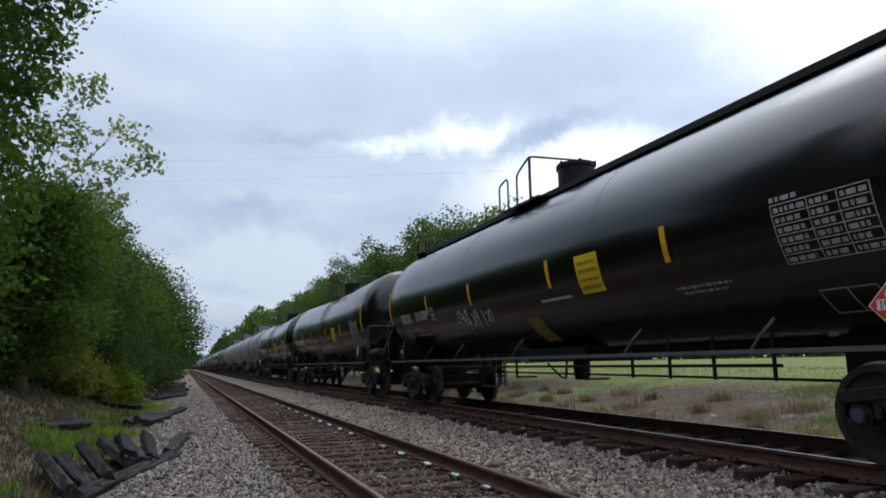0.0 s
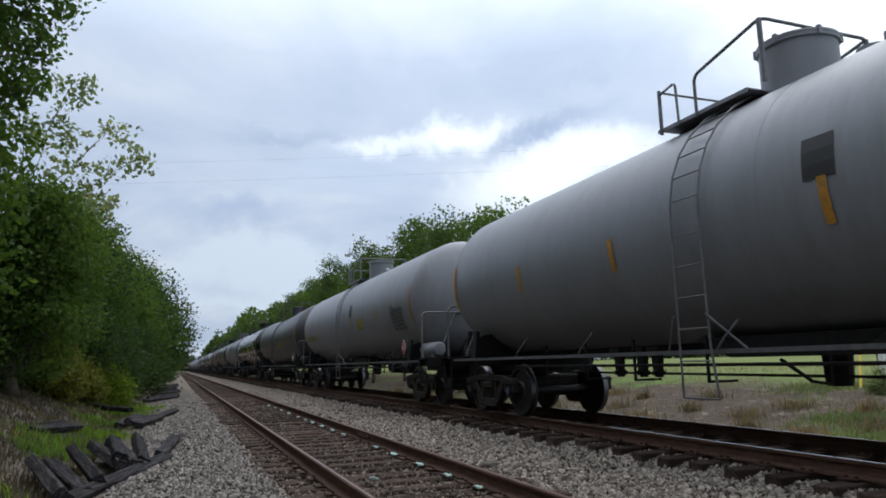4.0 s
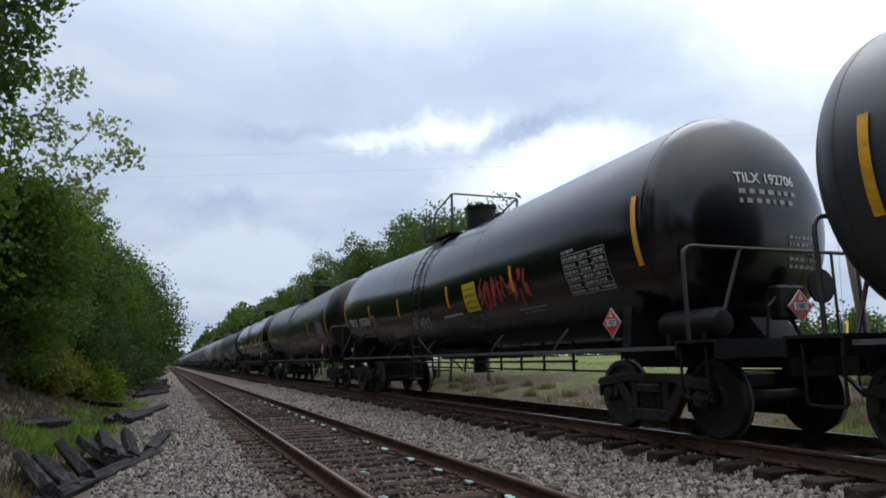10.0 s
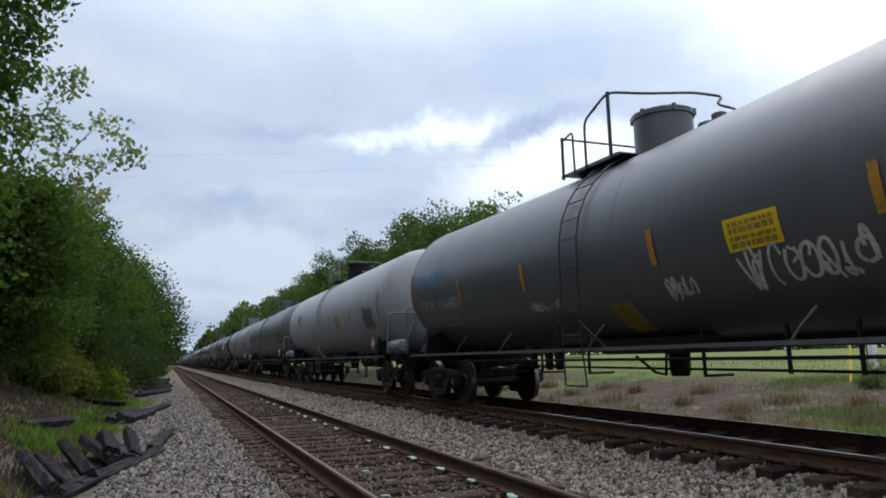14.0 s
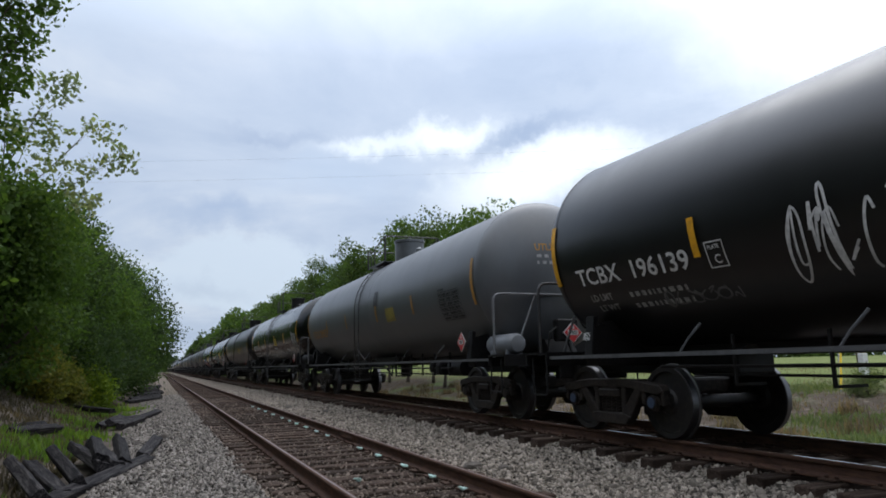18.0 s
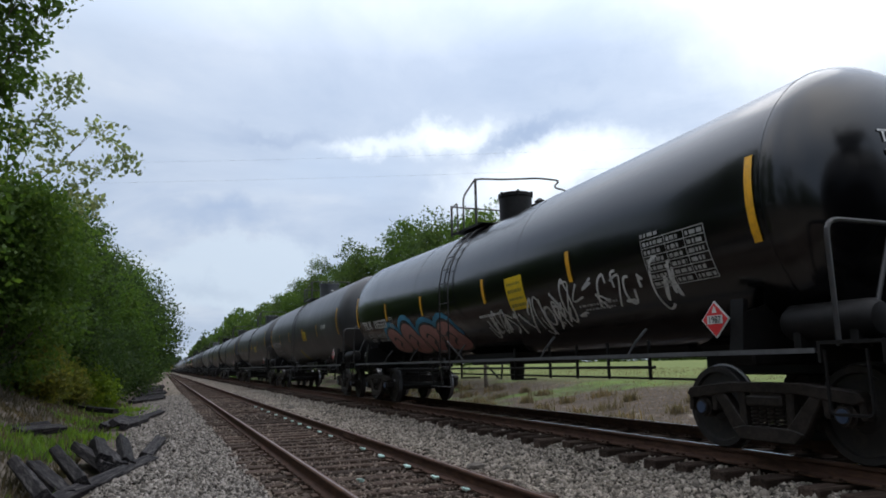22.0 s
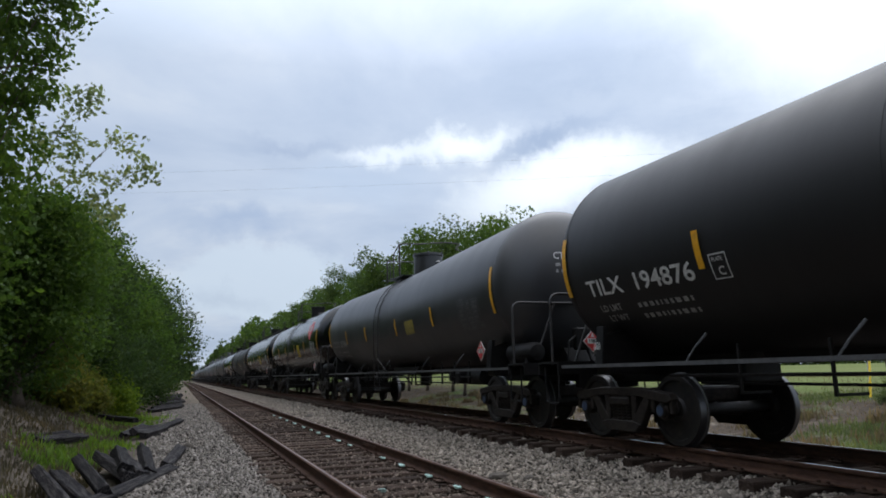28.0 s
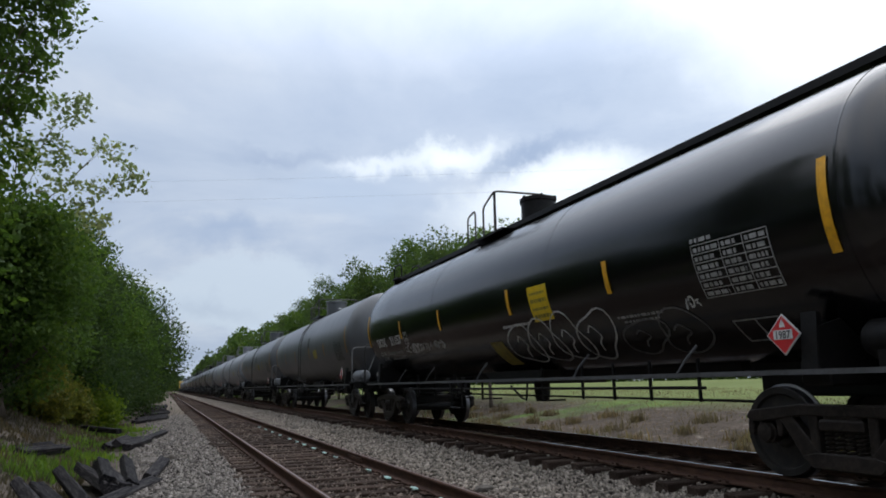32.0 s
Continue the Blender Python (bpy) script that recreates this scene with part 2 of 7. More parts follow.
M = {
    "gloss": tank_paint("gloss_black_paint", (0.0030, 0.0030, 0.0036), 0.19, (0.006, 0.0058, 0.006), 0.30, spec=0.65),
    "satin": tank_paint("satin_black_paint", (0.0042, 0.0042, 0.0046), 0.32, (0.009, 0.0088, 0.009), 0.30, spec=0.6),
    "dull": tank_paint("dull_black_paint", (0.0072, 0.0070, 0.0076), 0.50, (0.015, 0.0145, 0.0142), 0.35, spec=0.45),
    "matte": tank_paint("matte_charcoal_paint", (0.026, 0.027, 0.030), 0.40, (0.032, 0.031, 0.030), 0.35, spread=0.15, spec=0.7),
    "slate": tank_paint("slate_grey_paint", (0.084, 0.090, 0.096), 0.38, (0.080, 0.078, 0.075), 0.3, spread=0.12, spec=0.7),
    "grey": tank_paint("mid_grey_paint", (0.19, 0.20, 0.215), 0.44, (0.12, 0.115, 0.11), 0.3, spread=0.10),
    "pale": tank_paint("pale_grey_paint", (0.29, 0.305, 0.325), 0.50, (0.17, 0.16, 0.15), 0.3, spread=0.10),
    # grey lightened to paint in the sky light on sill edges and struts
    "edge": material("worn_sky_lit_steel_edge", (0.085, 0.086, 0.09), 0.5, 0.0, 0.3, 6.0, 50.0, 0.05, (0.03, 0.027, 0.025), 0.5),
    "iron": material("black_underframe", (0.0065, 0.006, 0.006), 0.55, 0.0, 0.4, 7.0, 70.0, 0.15, (0.020, 0.017, 0.015), 0.4, spec=0.22),
    "truck": material("dusty_cast_steel", (0.018, 0.0142, 0.012), 0.6, 0.0, 0.5, 8.0, 60.0, 0.3, (0.054, 0.042, 0.034), 0.5, spec=0.22),
    "wheel": material("wheel_steel", (0.011, 0.010, 0.0098), 0.6, 0.0, 0.35, 6.0, 40.0, 0.08, (0.045, 0.034, 0.026), 0.45),
    "tread": material("polished_tread", (0.15, 0.15, 0.155), 0.42, 1.0, 0.08, 6.0, 40.0),
    "pipe": material("black_handrail_pipe", (0.022, 0.022, 0.023), 0.45, 0.0, 0.3, 8.0, 50.0, 0.05, (0.08, 0.05, 0.035), 0.3),
    "greypipe": material("grey_handrail_pipe", (0.12, 0.125, 0.13), 0.5, 0.0, 0.3, 8.0, 50.0, 0.05, (0.09, 0.05, 0.035), 0.4),
    "yellow": material("yellow_reflective_strip", (0.72, 0.36, 0.012), 0.45, 0.0, 0.12, 7.0, 50.0, 0.0, (0.25, 0.14, 0.03), 0.4),
    "signyel": material("yellow_sign_film", (0.72, 0.50, 0.012), 0.4, 0.0, 0.08, 5.0, 40.0, 0.0, (0.4, 0.28, 0.03), 0.3),
    "olive": material("faded_yellow_stencil", (0.27, 0.215, 0.035), 0.55, 0.0, 0.25, 6.0, 40.0, 0.0, (0.06, 0.05, 0.03), 0.6),
    "white": material("white_stencil_paint", (0.62, 0.62, 0.60), 0.5, 0.0, 0.12, 9.0, 60.0, 0.0, (0.25, 0.25, 0.24), 0.5),
    "dimwhite": material("worn_white_stencil", (0.34, 0.34, 0.33), 0.55, 0.0, 0.3, 12.0, 70.0, 0.0, (0.07, 0.07, 0.07), 0.6),
    "orange": material("orange_stencil_paint", (0.42, 0.20, 0.02), 0.5, 0.0, 0.2, 9.0, 60.0, 0.0, (0.16, 0.10, 0.04), 0.6),
    "red": material("red_decal_film", (0.55, 0.028, 0.03), 0.4, 0.0, 0.12, 6.0, 40.0, 0.0, (0.3, 0.05, 0.05), 0.3),
    "blackink": material("black_ink", (0.015, 0.015, 0.015), 0.5, 0.0, 0.2, 6.0, 40.0),
    "spraywhite": material("white_spray_paint", (0.58, 0.58, 0.57), 0.6, 0.0, 0.3, 4.0, 30.0, 0.0, (0.2, 0.2, 0.2), 0.5),
    "spraygrey": material("faded_spray_paint", (0.13, 0.13, 0.13), 0.6, 0.0, 0.4, 4.0, 30.0, 0.0, (0.05, 0.05, 0.05), 0.6),
    "sprayred": material("red_spray_paint", (0.38, 0.045, 0.03), 0.6, 0.0, 0.3, 4.0, 30.0),
    "sprayteal": material("teal_spray_paint", (0.06, 0.16, 0.15), 0.6, 0.0, 0.3, 4.0, 30.0),
    "spraypink": material("pink_spray_paint", (0.42, 0.20, 0.18), 0.6, 0.0, 0.3, 4.0, 30.0),
    "sprayblue": material("blue_spray_paint", (0.04, 0.22, 0.36), 0.6, 0.0, 0.3, 4.0, 30.0),
    "capblue": material("blue_grey_cap_paint", (0.035, 0.055, 0.10), 0.5, 0.0, 0.3, 8.0, 50.0),
    "locoyellow": material("yellow_locomotive_paint", (0.62, 0.42, 0.05), 0.45, 0.0, 0.15, 3.0, 30.0),
    "locogrey": material("grey_locomotive_paint", (0.2, 0.21, 0.22), 0.5, 0.0, 0.2, 3.0, 30.0),
    "rust": material("rusty_rail_steel", (0.070, 0.041, 0.031), 0.75, 0.0, 0.4, 5.0, 50.0, 0.15, (0.14, 0.075, 0.045), 0.5, (3, 0.6, 3), spec=0.08),
    "railtop": material("polished_railhead", (0.62, 0.63, 0.66), 0.16, 1.0, 0.06, 5.0, 30.0, 0.0, None, 0.0, (3, 0.2, 3)),
    "railtop_worn": material("dull_brown_railhead", (0.13, 0.10, 0.09), 0.45, 0.6, 0.25, 5.0, 30.0, 0.0, None, 0.0, (3, 0.2, 3)),
    "tie": material("weathered_creosote_timber", (0.048, 0.033, 0.026), 0.9, 0.0, 0.6, 3.0, 45.0, 0.8, (0.13, 0.098, 0.076), 0.5, (0.5, 7, 7), per_piece=0.45, spec=0.08),
    "oldtie": material("old_grey_creosote_timber", (0.012, 0.011, 0.0125), 0.75, 0.0, 0.6, 3.0, 45.0, 0.9, (0.11, 0.10, 0.096), 0.6, (0.5, 7, 7), per_piece=0.35, spec=0.08),
    "tieplate": material("rusty_tie_plate", (0.06, 0.038, 0.028), 0.8, 0.0, 0.4, 9.0, 60.0, 0.3, spec=0.08),
    "clip": material("turquoise_painted_anchor", (0.46, 0.66, 0.61), 0.55, 0.0, 0.25, 15.0, 80.0, 0.1, (0.15, 0.2, 0.18), 0.5),
    "stone": material("crushed_limestone_ballast", (0.225, 0.195, 0.163), 0.9, 0.0, 0.35, 14.0, 90.0, 0.4, per_island=0.85, spec=0.08),
    "shoulderstone": material("grey_crushed_stone", (0.178, 0.160, 0.142), 0.9, 0.0, 0.35, 14.0, 90.0, 0.4, per_island=0.85, spec=0.08),
    "cribstone": material("dirty_crib_stone", (0.125, 0.10, 0.083), 0.9, 0.0, 0.35, 14.0, 90.0, 0.4, per_island=0.85, spec=0.08),
    "rock": material("dark_stray_rock", (0.13, 0.115, 0.10), 0.9, 0.0, 0.35, 9.0, 60.0, 0.6, spec=0.08),
    "bark": material("grey_brown_bark", (0.10, 0.082, 0.065), 0.9, 0.0, 0.45, 5.0, 40.0, 0.7, None, 0, (3, 3, 0.6), spec=0.08),
    "pole": material("weathered_pole_timber", (0.16, 0.13, 0.10), 0.85, 0.0, 0.35, 4.0, 40.0, 0.4, None, 0, (4, 4, 0.4)),
    "wire": material("dull_power_wire", (0.30, 0.32, 0.36), 0.6, 0.3, 0.1),
    "leafmid": leaf_material("mid_green_leaves", (0.070, 0.120, 0.028)),
    "leafdark": leaf_material("dark_green_leaves", (0.040, 0.068, 0.026)),
    "leaflight": leaf_material("light_green_leaves", (0.11, 0.165, 0.020)),
    "leafpale": leaf_material("pale_grey_green_leaves", (0.20, 0.235, 0.14)),
    "leafolive": leaf_material("yellowing_olive_leaves", (0.135, 0.142, 0.036)),
    "leafright": leaf_material("hedgerow_leaves", (0.062, 0.098, 0.033)),
    "grass": leaf_material("grass_blades", (0.115, 0.190, 0.034)),
    "weed": leaf_material("grey_green_weeds", (0.115, 0.142, 0.068), 0.35),
    "litter": leaf_material("dull_dead_grass", (0.085, 0.072, 0.058), 0.4),
    "drygrass": leaf_material("dry_grass_blades", (0.135, 0.104, 0.078), 0.3),
}


def ground_material():
    """Earth that turns from ballast to grass by its place: gravel by the tracks, dry bank, field."""
    m = bpy.data.materials.new("trackside_ground")
    m.use_nodes = True
    n = Nodes(m.node_tree)
    co = n.add("ShaderNodeTexCoord")
    v = co.outputs["Object"]
    sep = n.add("ShaderNodeSeparateXYZ")
    n.link(v, sep.inputs[0])
    x, y = sep.outputs[0], sep.outputs[1]
    wob = n.math("MULTIPLY", n.math("SUBTRACT", n.noise(v, 0.5, 5.0, 0.6), 0.5), 1.6)
    edge = n.math("ADD", x, wob)
    vor = n.add("ShaderNodeTexVoronoi", Scale=24.0)
    n.link(v, vor.inputs["Vector"])
    cell = n.add("ShaderNodeSeparateColor")
    n.link(vor.outputs["Color"], cell.inputs[0])
    gravel = n.ramp(cell.outputs[0], [(0.0, (0.085, 0.072, 0.058)), (0.5, (0.20, 0.168, 0.136)), (1.0, (0.32, 0.275, 0.225))])
    gravel = n.mix(n.ramp(vor.outputs["Distance"], [(0.45, (0, 0, 0)), (0.9, (1, 1, 1))]), gravel, (0.035, 0.032, 0.03))
    gravel = n.mix(n.math("MULTIPLY", n.noise(v, 0.35, 4.0), 0.35), gravel, (0.16, 0.125, 0.095))
    earth = n.ramp(n.noise(v, 2.2, 6.0, 0.65), [(0.3, (0.055, 0.046, 0.038)), (0.7, (0.155, 0.13, 0.105))])
    green = n.ramp(n.noise(v, 1.3, 6.0, 0.65), [(0.3, (0.045, 0.095, 0.018)), (0.7, (0.13, 0.21, 0.045))])
    dry = n.ramp(n.noise(v, 0.9, 6.0, 0.7), [(0.3, (0.062, 0.048, 0.037)), (0.7, (0.140, 0.108, 0.084))])
    dry = n.mix(n.ramp(n.noise(v, 4.5, 7.0, 0.7, 0.3), [(0.42, (1, 1, 1)), (0.60, (0, 0, 0))]), dry, (0.055, 0.044, 0.034))
    dry = n.mix(n.ramp(n.noise(v, 1.7, 6.0, 0.7, 0.5), [(0.56, (0, 0, 0)), (0.66, (1, 1, 1))]), dry, (0.19, 0.162, 0.13))
    field = n.ramp(n.noise(v, 0.06, 6.0, 0.6), [(0.3, (0.125, 0.155, 0.052)), (0.7, (0.175, 0.20, 0.078))])
    left = n.mix(n.ramp(n.noise(v, 0.28, 4.0, 0.6), [(0.60, (0, 0, 0)), (0.74, (1, 1, 1))]), earth, green)
    near_field = n.mix(n.ramp(n.noise(v, 0.16, 5.0, 0.6), [(0.52, (0, 0, 0)), (0.68, (1, 1, 1))]), dry, green)

    def step(a, b):
        return n.math("DIVIDE", n.math("SUBTRACT", edge, a), b - a, clamp=True)
    col = n.mix(step(-1.1, -0.2), left, gravel)

    def within(a, b, w):
        up = n.math("DIVIDE", n.math("SUBTRACT", x, a - w), w, clamp=True)
        return n.math("MULTIPLY", up, n.math("DIVIDE", n.math("SUBTRACT", b + w, x), w, clamp=True))
    mud = n.ramp(n.noise(v, 3.0, 6.0, 0.65), [(0.3, (0.075, 0.058, 0.046)), (0.7, (0.22, 0.175, 0.14))])
    # oil stain, darkened further to paint in the shade beneath the train
    oil_shade = n.ramp(n.noise(v, 3.0, 6.0, 0.65), [(0.3, (0.014, 0.011, 0.009)), (0.7, (0.05, 0.037, 0.029))])
    col = n.mix(n.math("MULTIPLY", within(1.25, 3.7, 0.25), 0.85), col, mud)
    col = n.mix(n.math("MULTIPLY", within(5.75, 7.95, 0.3), 0.9), col, oil_shade)
    col = n.mix(step(9.4, 10.2), col, near_field)
    col = n.mix(step(19.0, 24.0), col, field)
    b = n.add("ShaderNodeBsdfPrincipled", Roughness=0.95)
    b.inputs["Specular IOR Level"].default_value = 0.06
    n.link(col, b.inputs["Base Color"])
    bp = n.add("ShaderNodeBump", Strength=0.7, Distance=0.03)
    n.link(n.math("ADD", vor.outputs["Distance"], n.noise(v, 12.0, 5.0)), bp.inputs["Height"])
    n.link(bp.outputs[0], b.inputs["Normal"])
    n.link(b.outputs[0], n.add("ShaderNodeOutputMaterial").inputs[0])
    return m


M["ground"] = ground_material()

# ---- mesh tools ----


def mesh_of(name, verts, faces, mats, smooth=False, face_mat=None):
    me = bpy.data.meshes.new(name)
    me.from_pydata([tuple(v) for v in verts], [], [tuple(f) for f in faces])
    for m in (mats if isinstance(mats, (list, tuple)) else [mats]):
        me.materials.append(m)
    if face_mat is not None:
        me.polygons.foreach_set("material_index", np.array(face_mat, dtype=np.int32))
    if smooth:
        me.polygons.foreach_set("use_smooth", np.ones(len(me.polygons), dtype=bool))
    me.update()
    return me


def soup(name, verts, tris, mat, smooth=False):
    """A large triangle mesh straight from arrays."""
    me = bpy.data.meshes.new(name)
    verts, tris = np.asarray(verts, np.float32).reshape(-1, 3), np.asarray(tris, np.int32).reshape(-1, 3)
    me.vertices.add(len(verts))
    me.vertices.foreach_set("co", verts.ravel())
    me.loops.add(tris.size)
    me.loops.foreach_set("vertex_index", tris.ravel())
    me.polygons.add(len(tris))
    me.polygons.foreach_set("loop_start", np.arange(0, tris.size, 3, dtype=np.int32))
    if smooth:
        me.polygons.foreach_set("use_smooth", np.ones(len(tris), dtype=bool))
    me.materials.append(mat)
    me.update(calc_edges=True)
    return me


class Geo:
    """Collects simple solids into one mesh."""

    def __init__(self):
        self.v, self.f = [], []

    def add(self, verts, faces):
        o = len(self.v)
        self.v += [tuple(v) for v in verts]
        self.f += [tuple(i + o for i in f) for f in faces]
        return self

    def box(self, x0, x1, y0, y1, z0, z1, bevel=0.0):
        b = min(bevel, (x1 - x0) * 0.45, (y1 - y0) * 0.45, (z1 - z0) * 0.45)
        if b <= 0:
            vs = [(x, y, z) for x in (x0, x1) for y in (y0, y1) for z in (z0, z1)]
            return self.add(vs, [(0, 1, 3, 2), (4, 6, 7, 5), (0, 4, 5, 1), (2, 3, 7, 6), (0, 2, 6, 4), (1, 5, 7, 3)])
        bm = bmesh.new()
        bmesh.ops.create_cube(bm, size=1.0)
        for w in bm.verts:
            w.co = Vector(((x0 + x1) / 2 + w.co.x * (x1 - x0), (y0 + y1) / 2 + w.co.y * (y1 - y0), (z0 + z1) / 2 + w.co.z * (z1 - z0)))
        bmesh.ops.bevel(bm, geom=list(bm.edges), offset=b, segments=1, affect="EDGES", profile=0.5)
        bm.verts.index_update()
        self.add([w.co for w in bm.verts], [[w.index for w in f.verts] for f in bm.faces])
        bm.free()
        return self

    def prism(self, outline, axis, a, b):
        """A closed outline of (u, v) pushed along axis from a to b. For axis x: (y, z); y: (x, z); z: (x, y)."""
        def at(u, v, w):
            return {"x": (w, u, v), "y": (u, w, v), "z": (u, v, w)}[axis]
        n = len(outline)
        vs = [at(u, v, a) for u, v in outline] + [at(u, v, b) for u, v in outline]
        return self.add(vs, [tuple(range(n - 1, -1, -1)), tuple(range(n, 2 * n))] +
                        [(i, (i + 1) % n, (i + 1) % n + n, i + n) for i in range(n)])

    def tube(self, path, radius, sides=6, caps=True):
        pts = [Vector(p) for p in path]
        radii = radius if isinstance(radius, (list, tuple)) else [radius] * len(pts)
        rings, ref = [], None
        for i, p in enumerate(pts):
            d = (pts[min(i + 1, len(pts) - 1)] - pts[max(i - 1, 0)]).normalized()
            if ref is None:
                ref = Vector((0, 0, 1)) if abs(d.z) < 0.9 else Vector((1, 0, 0))
            a = (ref - d * ref.dot(d)).normalized()
            ref = a
            b = d.cross(a)
            rings.append([p + (a * math.cos(2 * math.pi * k / sides) + b * math.sin(2 * math.pi * k / sides)) * radii[i] for k in range(sides)])
        vs = [q for r in rings for q in r]
        fs = [(i * sides + k, i * sides + (k + 1) % sides, (i + 1) * sides + (k + 1) % sides, (i + 1) * sides + k)
              for i in range(len(pts) - 1) for k in range(sides)]
        if caps:
            fs += [tuple(range(sides - 1, -1, -1)), tuple(range((len(pts) - 1) * sides, len(pts) * sides))]
        return self.add(vs, fs)

    def lathe(self, profile, axis="y", sides=24, centre=(0, 0, 0)):
        """Turns a profile of (along, radius) about an axis."""
        cx, cy, cz = centre
        vs, fs = [], []
        for a, r in profile:
            for k in range(sides):
                c, s = r * math.cos(2 * math.pi * k / sides), r * math.sin(2 * math.pi * k / sides)
                vs.append({"x": (cx + a, cy + c, cz + s), "y": (cx + c, cy + a, cz + s), "z": (cx + c, cy + s, cz + a)}[axis])
        for i in range(len(profile) - 1):
            for k in range(sides):
                fs.append((i * sides + k, (i + 1) * sides + k, (i + 1) * sides + (k + 1) % sides, i * sides + (k + 1) % sides))
        fs.append(tuple(range(sides)))
        fs.append(tuple(range(len(profile) * sides - 1, (len(profile) - 1) * sides - 1, -1)))
        return self.add(vs, fs)

    def mesh(self, name, mat, smooth=False):
        return mesh_of(name, self.v, self.f, mat, smooth)


def bend(points, turn=0.12, steps=4):
    """Rounds the inner corners of a pipe's path."""
    pts = [Vector(p) for p in points]
    out = [pts[0]]
    for a, b, c in zip(pts, pts[1:], pts[2:]):
        p = b + (a - b).normalized() * min(turn, (a - b).length * 0.45)
        q = b + (c - b).normalized() * min(turn, (c - b).length * 0.45)
        for i in range(steps + 1):
            t = i / steps
            out.append(p * (1 - t) ** 2 + b * 2 * t * (1 - t) + q * t * t)
    return out + [pts[-1]]


def place(name, me, parent, at=(0, 0, 0), label=""):
    """Links a mesh as one part under a thing or a part."""
    ob = new(name, me)
    ob.parent = parent
    ob.location = at
    if label:
        ob["label"] = label
    return ob


def part(name, geo, mat, parent, label="", smooth=False):
    return place(name, geo.mesh(name, mat, smooth), parent, label=label)


def thing(name, label, category, group="", at=(0, 0, 0)):
    ob = new(name)
    ob.empty_display_size = 0.2
    ob.location = at
    return tagged(ob, label, category, group)


CACHE = {}


def shared(key, build):
    if key not in CACHE:
        CACHE[key] = build()
    return CACHE[key]

# ---- ground and tracks ----
SIDING_X, MAIN_X = 2.42, 6.784          # track centre lines
SIDING_Z, MAIN_Z = 0.17, 0.337          # railhead heights
GAUGE = 0.755                           # centre line to railhead centre
TIE_STEP = 0.527


def ground_z(x, y):
    """Height of the ground: ditch and wooded bank, ballast beds of two tracks, field beyond."""
    prof = [(-2000, 3.0), (-40, 2.2), (-12, 1.6), (-6.5, 1.6), (-4.2, 1.0), (-2.9, 0.38), (-2.1, -0.03), (-1.5, -0.15), (-0.9, -0.16), (-0.1, -0.09), (0.7, -0.045), (1.2, -0.055), (3.65, -0.055), (4.05, -0.03),
            (4.7, -0.02), (5.45, 0.03), (5.75, 0.10), (8.0, 0.105), (9.6, -0.42), (11.0, -0.55), (14.0, -0.48), (17.0, -0.1), (20.0, 0.25), (26.0, 0.72), (40, 1.1), (80, 1.3), (150, 1.45), (2000, 2.0)]
    for (x0, z0), (x1, z1) in zip(prof, prof[1:]):
        if x <= x1:
            t = (x - x0) / (x1 - x0)
            z = z0 + (z1 - z0) * t
            break
    rough = 0.10 if x < -1.8 else (0.02 if x < 9.5 else 0.07)
    return z + rough * noise.noise(Vector((x * 0.7, y * 0.7, 0.3))) + 0.3 * rough * noise.noise(Vector((x * 2.3, y * 2.3, 1.7)))


def build_ground():
    xs = [-900, -400, -150, -60, -30, -18, -12, -9, -7.5] + [-6.5 + 0.35 * i for i in range(60)] + [15, 16, 17.5, 19, 21, 24, 28, 34, 42, 60, 100, 200, 450, 1500]
    ys = [-1500, -300, -80, -30, -15, -8, -4] + [0.4 * i for i in range(0, 100)] + [40 + 2 * i for i in range(40)] + [125, 140, 165, 200, 250, 320, 420, 600, 1000, 3000]
    vs = [(x, y, ground_z(x, y)) for y in ys for x in xs]
    w = len(xs)
    fs = [(j * w + i, j * w + i + 1, (j + 1) * w + i + 1, (j + 1) * w + i) for j in range(len(ys) - 1) for i in range(w - 1)]
    tagged(new("ground", mesh_of("ground", vs, fs, M["ground"], True)),
           "grey ballast beds, grassy bank and open field", "ground", kind="structure")


build_ground()


def rail_mesh(y0, y1, head, name):
    """A flat-bottomed rail: foot, web and head; the running surface carries its own polish."""
    out = [(-0.07, -0.17), (0.07, -0.17), (0.07, -0.158), (0.02, -0.145), (0.009, -0.13), (0.009, -0.045), (0.034, -0.036), (0.037, -0.012), (0.030, -0.002),
           (0.028, -0.0005), (0.010, 0.0), (-0.012, 0.0), (-0.028, -0.0005), (-0.030, -0.002), (-0.037, -0.012), (-0.034, -0.036), (-0.009, -0.045), (-0.009, -0.13), (-0.02, -0.145), (-0.07, -0.158)]
    ys = [y0 + (y1 - y0) * i / 60 for i in range(61)]
    n = len(out)
    vs = [(x, y, z) for y in ys for x, z in out]
    fs = [(j * n + i, j * n + (i + 1) % n, (j + 1) * n + (i + 1) % n, (j + 1) * n + i) for j in range(60) for i in range(n)]
    mi = [1 if i == 10 else 0 for j in range(60) for i in range(n)]
    return mesh_of(name, vs, fs, [M["rust"], head], False, mi)


